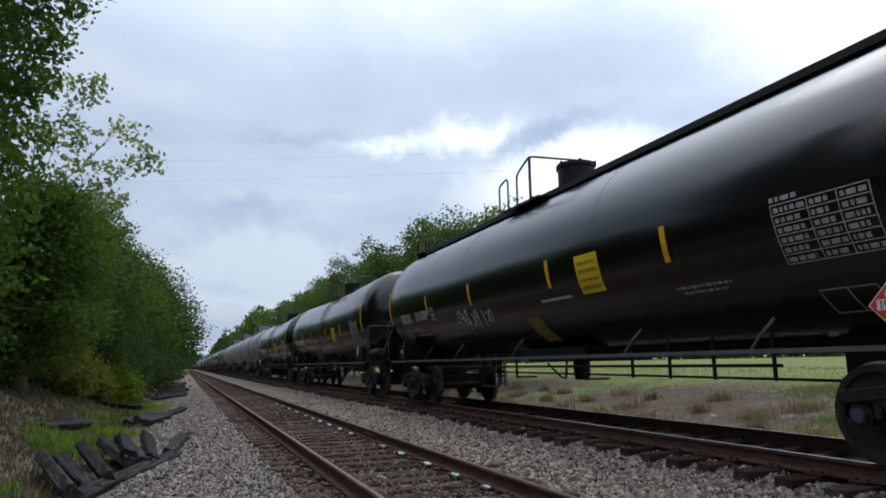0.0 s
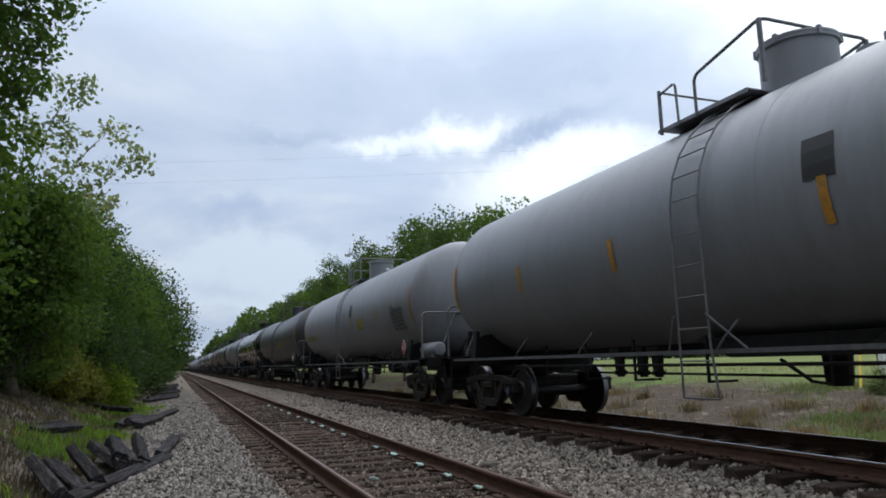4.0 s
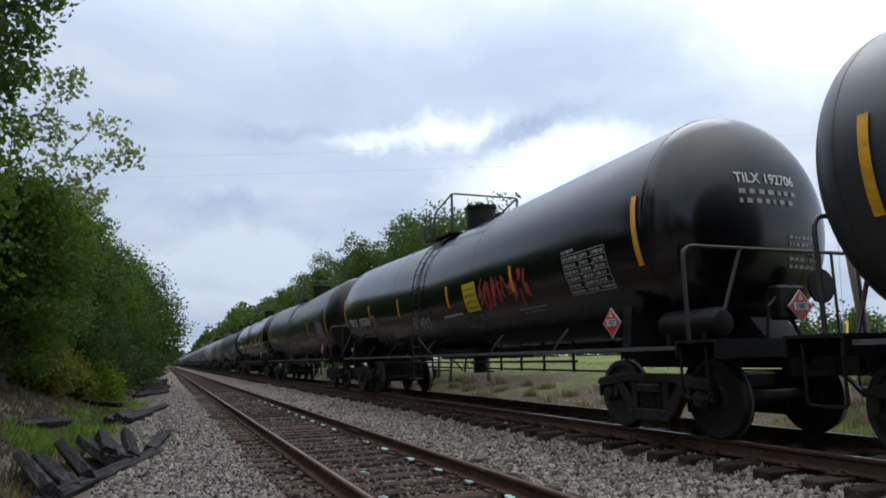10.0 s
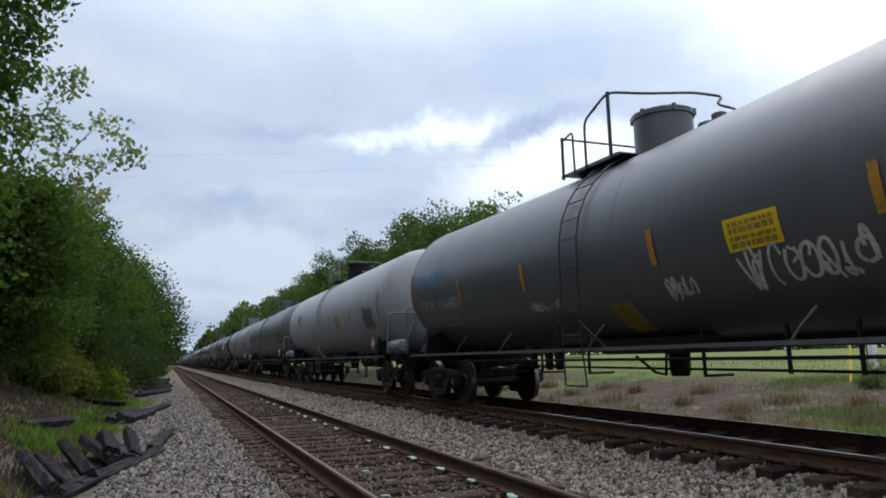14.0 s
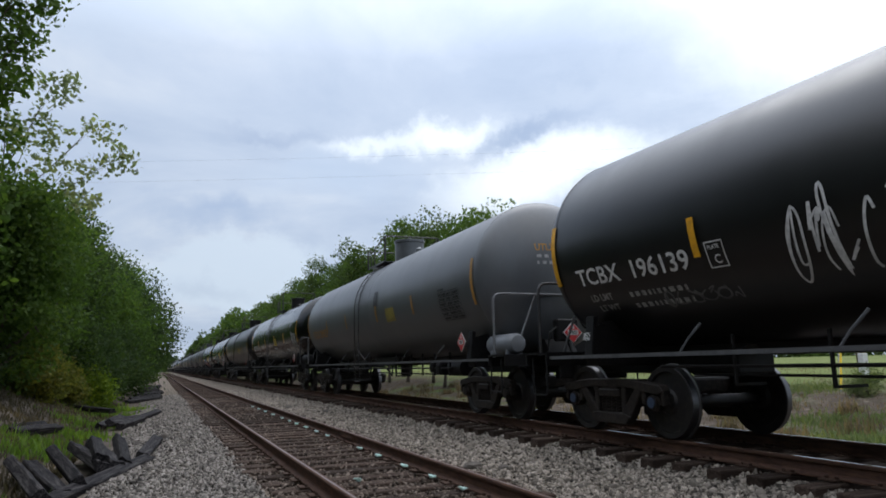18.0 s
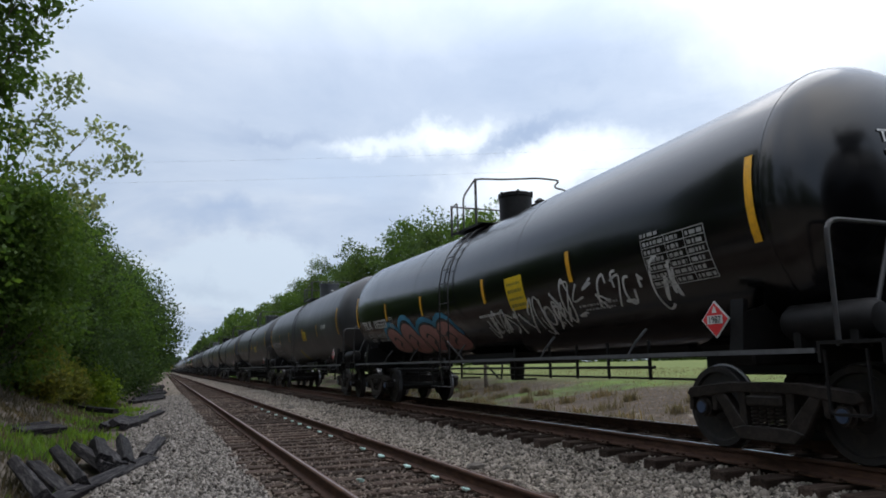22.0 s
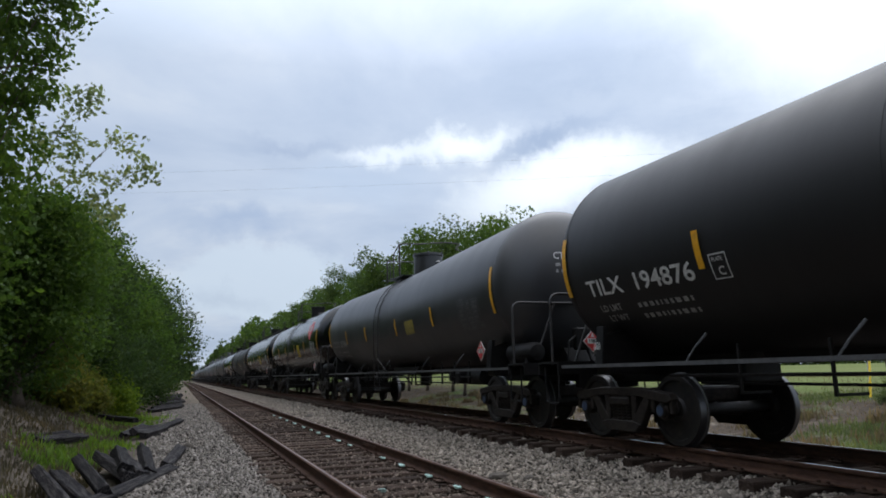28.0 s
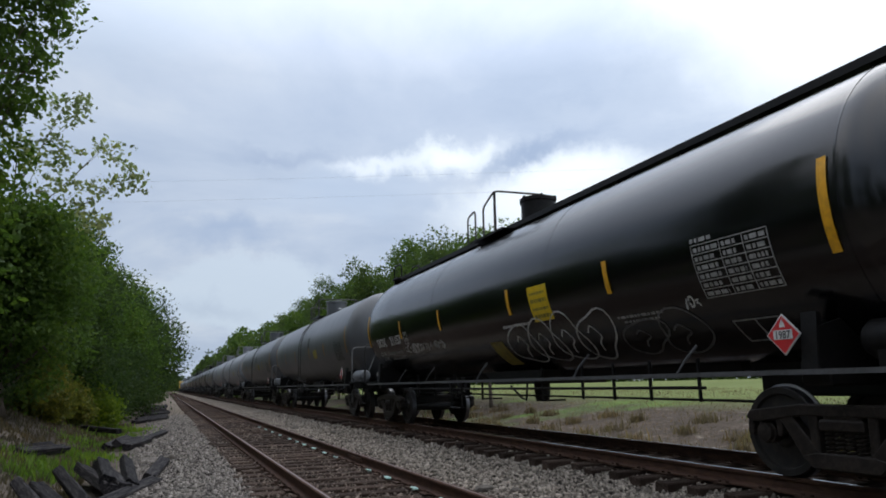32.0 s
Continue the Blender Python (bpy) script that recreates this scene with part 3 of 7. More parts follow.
for cx, cz, head, what in ((SIDING_X, SIDING_Z, M["railtop_worn"], "siding"), (MAIN_X, MAIN_Z, M["railtop"], "main")):
    track = tagged(new(f"{what}_track"), "brown rusty siding track" if what == "siding" else "main track with bright worn railheads", "railway track", kind="structure")
    track.location = (cx, 0, cz)
    me = rail_mesh(-60, 900, head, "rail")
    for s in (-1, 1):
        place("rail", me, track, (s * GAUGE, 0, 0))
    # joint bars bolted to the webs
    bar = Geo().box(-0.012, 0.012, -0.45, 0.45, -0.125, -0.05, 0.006)
    for b in (-0.34, -0.2, -0.07, 0.07, 0.2, 0.34):
        bar.lathe([(-0.03, 0.016), (0.03, 0.016)], "x", 6, (0, b, -0.088))
    bar = bar.mesh("joint_bar", M["rust"])
    for s in (-1, 1):
        for y in ([6.5, 18.4] if s < 0 else [12.4, 24.3]):
            place("joint_bar", bar, track, (s * GAUGE - s * 0.024, y, 0))

# timber sleepers with their plates and spikes; the far ones in one mesh
tie_meshes = []
for i in range(6):
    g = Geo().box(-1.3, 1.3, -0.112, 0.112, -0.18, 0.0, 0.012)
    g.v = [(x + 0.02 * noise.noise(Vector((x * 3, y * 9, i))), y + 0.012 * noise.noise(Vector((x * 4, z * 9, i + 7))), z + (0.012 * noise.noise(Vector((x * 5, y * 11, i + 3))) if z > -0.05 else 0)) for x, y, z in g.v]
    tie_meshes.append(g.mesh("sleeper", M["tie"]))
plate = Geo().box(-0.17, 0.17, -0.095, 0.095, 0.0, 0.016, 0.004)
for sx in (-0.095, 0.095):
    for sy in (-0.055, 0.055):
        plate.box(sx - 0.016, sx + 0.016, sy - 0.016, sy + 0.016, 0.016, 0.042, 0.005)
plate = plate.mesh("tie_plate", M["tieplate"])
rnd = random.Random(11)
for cx, cz, name, near in ((SIDING_X, SIDING_Z - 0.17, "siding_track", 168), (MAIN_X, MAIN_Z - 0.17, "main_track", 148)):
    track = bpy.data.objects[name]
    far = Geo()
    y, n = 1.2 - 18 * TIE_STEP, 0
    while y < 330:
        yy, dx, turn, dz = y + rnd.uniform(-0.05, 0.05), rnd.uniform(-0.10, 0.10), rnd.uniform(-2.4, 2.4), rnd.uniform(-0.02, 0.0)
        if n < near:
            ob = place("sleeper", tie_meshes[n % 6], track, (dx, yy, -0.17 + dz))
            ob.rotation_euler = (0, 0, radians(turn))
            if 18 <= n < 58:
                for s in (-1, 1):
                    place("tie_plate", plate, track, (s * GAUGE, yy, -0.172))
        else:
            far.box(dx - 1.3, dx + 1.3, yy - 0.11, yy + 0.11, -0.35, -0.17 + dz)
        y, n = y + TIE_STEP, n + 1
    ob = part("far_sleepers", far, M["tie"], track)
    ob["kind"] = "stuff"

# turquoise rail anchors against the inside of the siding's far rail
anchor = Geo().box(-0.05, 0.035, -0.03, 0.03, 0.0, 0.035, 0.008)
anchor.box(-0.065, -0.04, -0.045, 0.02, 0.0, 0.05, 0.008).tube(bend([(-0.04, -0.05, 0.02), (-0.09, -0.02, 0.05), (-0.06, 0.05, 0.04), (0.0, 0.06, 0.03)], 0.03), 0.012, 5)
anchor.v = [(x * 0.8, y * 0.8, z * 0.8) for x, y, z in anchor.v]
anchor = anchor.mesh("rail_anchor", M["clip"])
for i, y in enumerate((6.02, 6.98, 7.88, 8.88, 10.05, 11.1, 13.4, 14.4, 15.5, 16.6, 17.6, 18.7, 20.3, 21.8, 23.4, 25.0)):
    ob = place("rail_anchor", anchor, bpy.data.objects["siding_track"], (GAUGE - 0.12, y, -0.165), "turquoise painted rail anchor")
    ob.rotation_euler = (0, 0, radians((i * 47) % 60 - 30))
for x, y in ((1.98, 6.6), (2.4, 6.2), (2.2, 8.1)):
    ob = place("rail_anchor", anchor, bpy.data.objects["siding_track"], (x - SIDING_X, y, -0.165), "loose turquoise rail anchor")
    ob.rotation_euler = (0, 0, radians(70))


def stones(name, count, spots, size, seed, label, mat="stone"):
    """Crushed stone: every piece a skewed, broken octahedron of its own."""
    rng = np.random.default_rng(seed)
    base = np.array([(1, 0, 0), (-1, 0, 0), (0, 1, 0), (0, -1, 0), (0, 0, 1), (0, 0, -1)], float) * 1.15
    tris = np.array([(0, 2, 4), (2, 1, 4), (1, 3, 4), (3, 0, 4), (2, 0, 5), (1, 2, 5), (3, 1, 5), (0, 3, 5)])
    pos = spots(rng, count)
    n = len(pos)
    s = size * rng.lognormal(0, 0.33, (n, 1, 1)) * rng.uniform(0.55, 1.25, (n, 1, 3))
    v = (base[None] * (1 + rng.uniform(-0.3, 0.3, (n, 6, 1))) + rng.uniform(-0.35, 0.35, (n, 6, 3))) * s
    q = rng.normal(size=(n, 4))
    q /= np.linalg.norm(q, axis=1, keepdims=True)
    w, x, y, z = q.T
    R = np.stack([np.stack([1 - 2 * (y * y + z * z), 2 * (x * y - z * w), 2 * (x * z + y * w)], -1),
                  np.stack([2 * (x * y + z * w), 1 - 2 * (x * x + z * z), 2 * (y * z - x * w)], -1),
                  np.stack([2 * (x * z - y * w), 2 * (y * z + x * w), 1 - 2 * (x * x + y * y)], -1)], 1)
    v = np.einsum("nij,nkj->nki", R, v) + pos[:, None, :]
    t = tris[None] + 6 * np.arange(n)[:, None, None]
    tagged(new(name, soup(name, v, t, M[mat])), label, "gravel", kind="stuff")


def strip(x0, x1, y0, y1, lift=0.0):
    def spots(rng, n):
        y = y0 + (y1 - y0) * rng.random(n) ** 1.9
        x = rng.uniform(x0, x1, n)
        return np.array([(a, b, ground_z(a, b) + lift + c) for a, b, c in zip(x, y, rng.uniform(-0.012, 0.02, n))])
    return spots


stones("ballast_shoulder", 62000, strip(-0.75, 1.14, 4.0, 42), 0.0185, 1, "grey crushed stone ballast beside the siding", "shoulderstone")
stones("ballast_between_tracks", 74000, strip(3.5, 5.72, 3.4, 44), 0.0195, 2, "pale grey crushed stone ballast between the tracks")
stones("ballast_at_sleeper_ends", 9000, strip(5.40, 6.0, 3.4, 40, 0.0), 0.019, 6, "brown-grey stone packed between the sleeper ends", "stone")
stones("ballast_in_cribs", 17000, strip(1.12, 3.6, 3.8, 34, 0.022), 0.0155, 3, "dark dirty stones between old sleepers", "cribstone")
stones("ballast_far_shoulder", 3500, strip(8.0, 9.8, 6, 30), 0.022, 4, "grey crushed stone beyond the main track")


def boulder(name, x, y, size, seed, mat, label):
    rng = np.random.default_rng(seed)
    bm = bmesh.new()
    bmesh.ops.create_icosphere(bm, subdivisions=2, radius=1.0)
    off = rng.uniform(0, 20, 3)
    for v in bm.verts:
        d = 1 + 0.35 * noise.noise(v.co * 1.3 + Vector(off))
        v.co = Vector((v.co.x * size[0] * d, v.co.y * size[1] * d, v.co.z * size[2] * d))
    me = bpy.data.meshes.new(name)
    bm.to_mesh(me)
    bm.free()
    me.materials.append(mat)
    ob = tagged(new(name, me), label, "rock")
    ob.location = (x, y, ground_z(x, y) + size[2] * 0.45)
    ob.rotation_euler = (0, 0, seed)


for i, (x, y, s) in enumerate(((3.86, 8.5, (0.13, 0.10, 0.07)), (4.15, 8.2, (0.12, 0.06, 0.05)), (4.03, 23.6, (0.16, 0.12, 0.09)), (0.17, 16.0, (0.10, 0.08, 0.07)), (4.6, 20.5, (0.15, 0.1, 0.06)),
                               (3.28, 6.75, (0.12, 0.09, 0.08)))):
    boulder("rock", x, y, s, i + 3, M["stone"] if i == 5 else M["rock"], "dark loose rock lying on the ballast" if i != 5 else "pale broken rock against the rail")

# ---- plants ----


def leaf_soup(centres, size, rng, droop=0.0, long=1.0):
    """Folded four-point leaves about the given points."""
    n = len(centres)
    a = rng.normal(size=(n, 3))
    a[:, 2] -= droop
    a /= np.linalg.norm(a, axis=1, keepdims=True)
    b = np.cross(a, rng.normal(size=(n, 3)))
    b /= np.linalg.norm(b, axis=1, keepdims=True) + 1e-9
    c = np.cross(a, b)
    s = size * rng.uniform(0.65, 1.35, (n, 1))
    base, tip = centres - a * s * 0.5 * long, centres + a * s * 0.5 * long
    l, r = centres + b * s * 0.33 + c * s * 0.12, centres - b * s * 0.33 + c * s * 0.12
    v = np.stack([base, l, tip, r], 1)
    t = np.array([[0, 2, 1], [0, 3, 2]])[None] + 4 * np.arange(n)[:, None, None]
    return v.reshape(-1, 3), t.reshape(-1, 3)


def crown_points(lobes, count, rng, clump=0.3, per=24):
    """Leaf places in clumps through and over the outside of the lobes."""
    w = np.array([l[3] * l[4] * l[5] for l in lobes]) ** 0.75
    pick = rng.choice(len(lobes), max(1, count // per), p=w / w.sum())
    L = np.array(lobes)[pick]
    d = rng.normal(size=(len(pick), 3))
    d /= np.linalg.norm(d, axis=1, keepdims=True)
    r = rng.uniform(0.35, 1.0, (len(pick), 1)) ** 0.45 * rng.uniform(0.85, 1.16, (len(pick), 1))
    c = L[:, :3] + d * r * L[:, 3:6]
    p = np.repeat(c, per, 0)
    return p + rng.normal(size=p.shape) * clump * np.array([1, 1, 0.75])


def tree(name, x, y, height, lobes, count, leaf, size, seed, label, clump=0.3, trunk=0.2, category="tree", group="", droop=0.3, stems=1, per=24):
    """lobes: (dx, dy, z, rx, ry, rz) about the foot."""
    rng = np.random.default_rng(seed)
    z0 = ground_z(x, y) - 0.1
    t = thing(name, label, category, group, (x, y, z0))
    g = Geo()
    for k in range(stems):
        lean = rng.uniform(-0.5, 0.5, 2) if stems > 1 else rng.uniform(-0.25, 0.25, 2)
        pts = [(lean[0] * f * height * 0.15 + 0.08 * math.sin(5 * f + seed), lean[1] * f * height * 0.15, f * height * 0.82) for f in (0, 0.06, 0.25, 0.5, 0.75, 1.0)]
        g.tube(pts, [trunk * q for q in (1.35, 1.0, 0.85, 0.6, 0.35, 0.08)], 8)
    for lx, ly, lz, rx, ry, rz in lobes:
        f = min(0.72, max(0.15, (lz - 0.45 * rz) / height * 0.8))
        p = Vector((0.0, 0.0, f * height * 0.82))
        e = Vector((lx, ly, lz))
        m = p.lerp(e, 0.5) + Vector((0, 0, -0.15))
        g.tube([p, m, e], [trunk * 0.4, trunk * 0.25, trunk * 0.08], 5)
        for _ in range(3):
            tip = e + Vector(np.clip(rng.normal(size=3) * 0.4, -0.6, 0.6) * np.array([rx, ry, rz]))
            g.tube([m.lerp(e, rng.uniform(0.1, 0.9)), tip], [trunk * 0.13, trunk * 0.03], 4)
    part("trunk", g, M["bark"], t, smooth=True)
    v, tr = leaf_soup(crown_points(lobes, count, rng, clump, per), size, rng, droop)
    place("crown", soup("crown", v, tr, M[leaf]), t)
    return t


def lobed(rng, height, low, radius, n, lean=(0, 0), full=1.0):
    """Lobes of an uneven broad crown."""
    out = []
    for i in range(n):
        f = (i + rng.uniform(0.2, 0.8)) / n
        z = low + (height - low) * (0.08 + 0.84 * f)
        r = radius * (0.45 + 0.75 * math.sin(math.pi * min(1.0, 0.22 + 0.72 * f))) * rng.uniform(0.5, 0.8) * full
        a = rng.uniform(0, 2 * math.pi)
        d = radius * rng.uniform(0.15, 0.55) * (1.15 - 0.7 * f)
        out.append((d * math.cos(a) + lean[0] * f, d * math.sin(a) + lean[1] * f, z, r, r, r * rng.uniform(0.6, 0.95)))
    return out


R5 = np.random.default_rng(5)
# wooded bank left of the siding: (x, y, height, radius, low, leaf, leaves, leaf size, words)
LEFT = [
    (-7.6, 10.5, 13.5, 3.6, 1.0, "leafmid", 13000, 0.22, "tall broad-leaved tree with a dense mid-green crown"),
    (-4.6, 15.5, 15.5, 2.5, 5.5, "leafmid", 15000, 0.23, "tall broad-leaved tree with a dense mid-green crown"),
    (-6.6, 17.0, 16.0, 3.0, 3.0, "leafmid", 12000, 0.24, "tall broad-leaved tree with a dense mid-green crown"),
    (-3.9, 20.0, 5.7, 2.0, 0.7, "leafmid", 12000, 0.20, "rounded broad-leaved tree on the bank"),
    (-4.1, 24.5, 6.2, 2.4, 0.6, "leafmid", 12000, 0.21, "rounded broad-leaved tree on the bank"),
    (-3.8, 28.5, 6.6, 2.2, 0.4, "leafdark", 12000, 0.20, "dark evergreen tree with a ragged top"),
    (-4.3, 34.0, 6.6, 2.9, 0.4, "leafmid", 12000, 0.23, "rounded broad-leaved tree on the bank"),
    (-3.2, 41.0, 7.0, 3.3, 0.4, "leafmid", 12000, 0.25, "broad-leaved tree leaning over the ballast"),
    (-3.0, 48.0, 7.0, 3.9, 0.4, "leafdark", 12000, 0.27, "dark broad-leaved tree overhanging the siding"),
    (-4.6, 58.0, 9.0, 4.2, 0.6, "leafmid", 10000, 0.32, "broad-leaved tree on the bank"),
    (-10.2, 18.0, 14.0, 3.8, 1.5, "leafmid", 9000, 0.28, "tall tree deeper in the wood"),
    (-11.5, 30.0, 6.2, 3.0, 0.8, "leafdark", 8000, 0.32, "tree deeper in the wood"),
    (-11.0, 45.0, 6.4, 3.5, 0.8, "leafmid", 7000, 0.36, "tree deeper in the wood"),
    (-9.0, 5.0, 13.0, 4.0, 1.0, "leafmid", 8000, 0.28, "tall tree at the edge of the wood"),
    (-5.5, 72.0, 10.0, 4.8, 0.6, "leafdark", 8000, 0.4, "broad-leaved tree on the bank"),
    (-6.5, 92.0, 11.0, 5.6, 0.6, "leafmid", 7000, 0.5, "broad-leaved tree on the bank"),
    (-7.5, 120.0, 12.0, 6.5, 0.6, "leafmid", 6000, 0.65, "far tree beside the line"),
    (-8.5, 150.0, 12.0, 7.0, 0.6, "leafdark", 5000, 0.8, "far tree beside the line"),
    (-9.5, 190.0, 12.5, 8.0, 0.6, "leafmid", 4500, 1.0, "far tree beside the line"),
    (-10.5, 240.0, 12.5, 9.0, 0.6, "leafmid", 4000, 1.2, "far tree beside the line"),
]
# the near tall tree keeps its own crown, full to its very edge
OWN = {1: [(0.3, 0.0, 2.4, 1.2, 1.2, 1.0), (0.45, 0.0, 3.9, 1.25, 1.2, 1.0), (0.5, 0.1, 5.4, 1.3, 1.2, 1.0), (-0.6, 0.0, 5.6, 1.5, 1.4, 1.1), (0.5, 0.0, 7.0, 1.35, 1.3, 1.0), (-1.3, 0.3, 8.2, 1.6, 1.5, 1.3), (0.75, 0.0, 8.6, 1.45, 1.3, 1.0), (0.3, -0.2, 10.3, 1.7, 1.5, 1.2), (-1.2, 0, 11.0, 1.8, 1.6, 1.4),
           (-0.3, 0.0, 12.8, 1.9, 1.7, 1.4), (-0.8, 0, 14.5, 1.4, 1.3, 1.1)]}
for i, (x, y, h, r, low, leaf, n, s, words) in enumerate(LEFT):
    rng = np.random.default_rng(100 + i)
    near = y < 60
    tree("tree", x, y, h, OWN.get(i) or lobed(rng, h, low, r, 16, (0.6, -0.3), 0.84), int(n * (1.8 if near else 1.5)), leaf, s * (0.62 if near else 0.8), 100 + i, words, 0.075 * r + 0.05, 0.13 + 0.012 * h, group="wood on the bank")

# a thin young tree with an open, pale crown that reaches out over the ditch
tree("young_tree", -4.3, 21.0, 9.4, [(1.1, 0.2, 8.3, 0.7, 0.7, 0.5), (2.2, 0.3, 7.2, 0.7, 0.6, 0.4), (2.7, 0.2, 6.3, 0.75, 0.6, 0.35), (1.6, -0.2, 5.7, 0.8, 0.7, 0.5), (0.7, 0.2, 6.9, 0.8, 0.8, 0.6),
     (2.0, 0.0, 5.0, 0.6, 0.6, 0.35)], 1150, "leafpale", 0.165, 31, "thin young tree with sparse pale leaves", 0.15, 0.055, per=8)
# branch tips of the tall tree against the sky
tree("sapling", -4.0, 15.0, 9.4, [(1.2, 0.1, 8.7, 0.5, 0.5, 0.35), (1.45, 0.1, 7.9, 0.35, 0.4, 0.25), (1.1, 0, 7.1, 0.4, 0.5, 0.3), (0.7, 0, 9.4, 0.6, 0.5, 0.4), (0.9, 0.0, 6.3, 0.45, 0.5, 0.3)],
     900, "leafmid", 0.15, 33, "slender tree with loose leafy tips", 0.13, 0.05, per=9)

# shrubs along the foot of the bank
SHRUBS = [(-4.4, 14.4, 2.0, 1.2, "leafdark", 4000), (-5.4, 16.5, 2.6, 1.4, "leafdark", 5000), (-5.0, 19.5, 2.8, 1.5, "leafdark", 5000), (-3.3, 23.0, 1.7, 0.9, "leafolive", 4000), (-2.8, 25.6, 1.3, 0.7, "leafolive", 2500), (-4.2, 23.5, 2.8, 1.5, "leafdark", 4500),
          (-2.4, 28.5, 1.3, 0.9, "leaflight", 3000), (-3.3, 29.0, 2.6, 1.5, "leafmid", 4500), (-2.7, 33.0, 2.8, 1.5, "leafdark", 4500), (-2.4, 38.0, 3.4, 1.8, "leafdark", 4500), (-2.4, 45.0, 3.6, 2.0, "leafdark", 4500), (-2.6, 54.0, 4.0, 2.2, "leafmid", 4000),
          (-2.8, 66.0, 4.2, 2.6, "leafdark", 3500), (-6.6, 12.5, 2.6, 1.6, "leafdark", 4500), (-4.9, 15.5, 4.4, 0.8, "leaflight", 2200), (-3.2, 85.0, 5.0, 3.2, "leafdark", 3000), (-3.6, 110.0, 6.0, 4.0, "leafdark", 3000),
          (-4.0, 145.0, 7.0, 5.0, "leafmid", 2500)]
for i, (x, y, h, r, leaf, n) in enumerate(SHRUBS):
    rng = np.random.default_rng(300 + i)
    words = {"leafdark": "dark green shrub at the foot of the bank", "leafolive": "yellowing olive-green bush on the bank", "leafmid": "green shrub beside the ballast", "leaflight": "bright yellow-green bush among darker trees"}[leaf]
    tree("shrub", x, y, h, lobed(rng, h, 0.15, r, 7), int(n * 1.7), leaf, 0.075 + 0.0013 * y, 300 + i, words, 0.12 * r + 0.05, 0.05, "shrub", "shrubs on the bank", 0.1, 3)

# hedgerow of trees behind the train
i = 0
y = 37.0
while y < 430:
    rng = np.random.default_rng(500 + i)
    near = y < 130
    h = (11.4 if y < 42 else 14.4 + 1.3 * math.sin(i * 2.1)) * rng.uniform(0.86, 0.99)
    r = (3.4 if near else 5.5) * rng.uniform(0.85, 1.2)
    tree("hedgerow_tree", 17.0 + rng.uniform(-1.2, 1.6), y, h, [(a, b, c, d * 0.72, e * 0.72, g * 1.45) for a, b, c, d, e, g in lobed(rng, h - 0.9, 4.0 if y < 60 else 2.4, r, 11 if near else 7)], 12000 if near else 3200, "leafright" if i % 3 else "leafmid", 0.21 if near else 0.25 + y * 0.0026, 500 + i,
         "green broad-leaved tree in the row beyond the tracks", 0.3 if near else 0.5, 0.11, group="tree row beyond the tracks")
    y += (4.2 if near else 9.5) * rng.uniform(0.85, 1.2)
    i += 1

# a low green bush in the verge
for i, (x, y, h, r) in enumerate(((19.3, 14.4, 0.8, 0.55),)):
    rng = np.random.default_rng(800 + i)
    tree("weed_bush", x, y, h, lobed(rng, h, 0.1, r, 5), 2200, "weed", 0.06, 800 + i, "low green bush in the verge beyond the tracks", 0.08, 0.02, "bush", "", 0.1, 3)

# far woods round the field and at the end of the line
rng = np.random.default_rng(77)


def woods(name, spots, leaf, size, seed, label, per=260):
    rng = np.random.default_rng(seed)
    cs = []
    for x, y, h, r in spots:
        lob = [(x + rng.uniform(-r, r) * 0.6, y + rng.uniform(-r, r) * 0.6, ground_z(x, y) + h * f, r * q, r * q, h * 0.3) for f, q in ((0.1, 0.9), (0.3, 0.9), (0.55, 0.8), (0.75, 0.55))]
        cs.append(crown_points(lob, per, rng, r * 0.12, 10))
    v, t = leaf_soup(np.concatenate(cs), size, rng)
    tagged(new(name, soup(name, v, t, M[leaf])), label, "woods", kind="stuff")


woods("far_woods", [(60 + 0.75 * a + rng.uniform(-5, 5), 95 - 0.55 * a + rng.uniform(-4, 4), rng.uniform(4.5, 6.5) if a > -8 else rng.uniform(8, 11), rng.uniform(4, 6)) for a in range(-46, 150, 3)], "leafright", 0.5, 71, "line of woods across the field", 1400)
woods("end_woods", [(rng.uniform(-60, 90), rng.uniform(560, 640), rng.uniform(10, 16), 12) for _ in range(40)], "leafdark", 3.0, 72, "distant dark woods at the end of the line")
# behind the camera the trees are unseen, added to darken the tank heads' reflections
woods("deep_wood", [(rng.uniform(-34, -13) if yy > -6 else rng.uniform(-24, -6), yy, rng.uniform(4.5, 6.0) if yy > 16 else rng.uniform(9, 13), 3.4) for yy in np.linspace(-110, 110, 105)], "leafdark", 0.7, 73, "depth of the wood, with unseen trees added behind the camera", 450)


def blades(name, count, spots, tall, mat, seed, label, category="grass"):
    rng = np.random.default_rng(seed)
    p = spots(rng, count)
    n = len(p)
    a = rng.uniform(0, 2 * np.pi, n)
    h = tall * rng.lognormal(-0.1, 0.35, n)
    side = np.stack([np.cos(a), np.sin(a), np.zeros(n)], 1) * (0.010 + 0.035 * h[:, None])
    lean = np.stack([np.cos(a + 1.3), np.sin(a + 1.3), np.zeros(n)], 1) * (h * rng.uniform(0.05, 0.7, n))[:, None]
    mid = p + lean * 0.35 + np.stack([np.zeros(n), np.zeros(n), h * 0.6], 1)
    tip = p + lean + np.stack([np.zeros(n), np.zeros(n), h], 1)
    v = np.stack([p - side, p + side, mid + side * 0.7, tip, mid - side * 0.7], 1).reshape(-1, 3)
    t = (np.array([[0, 1, 2], [0, 2, 4], [4, 2, 3]])[None] + 5 * np.arange(n)[:, None, None]).reshape(-1, 3)
    tagged(new(name, soup(name, v, t, M[mat])), label, category, kind="stuff")


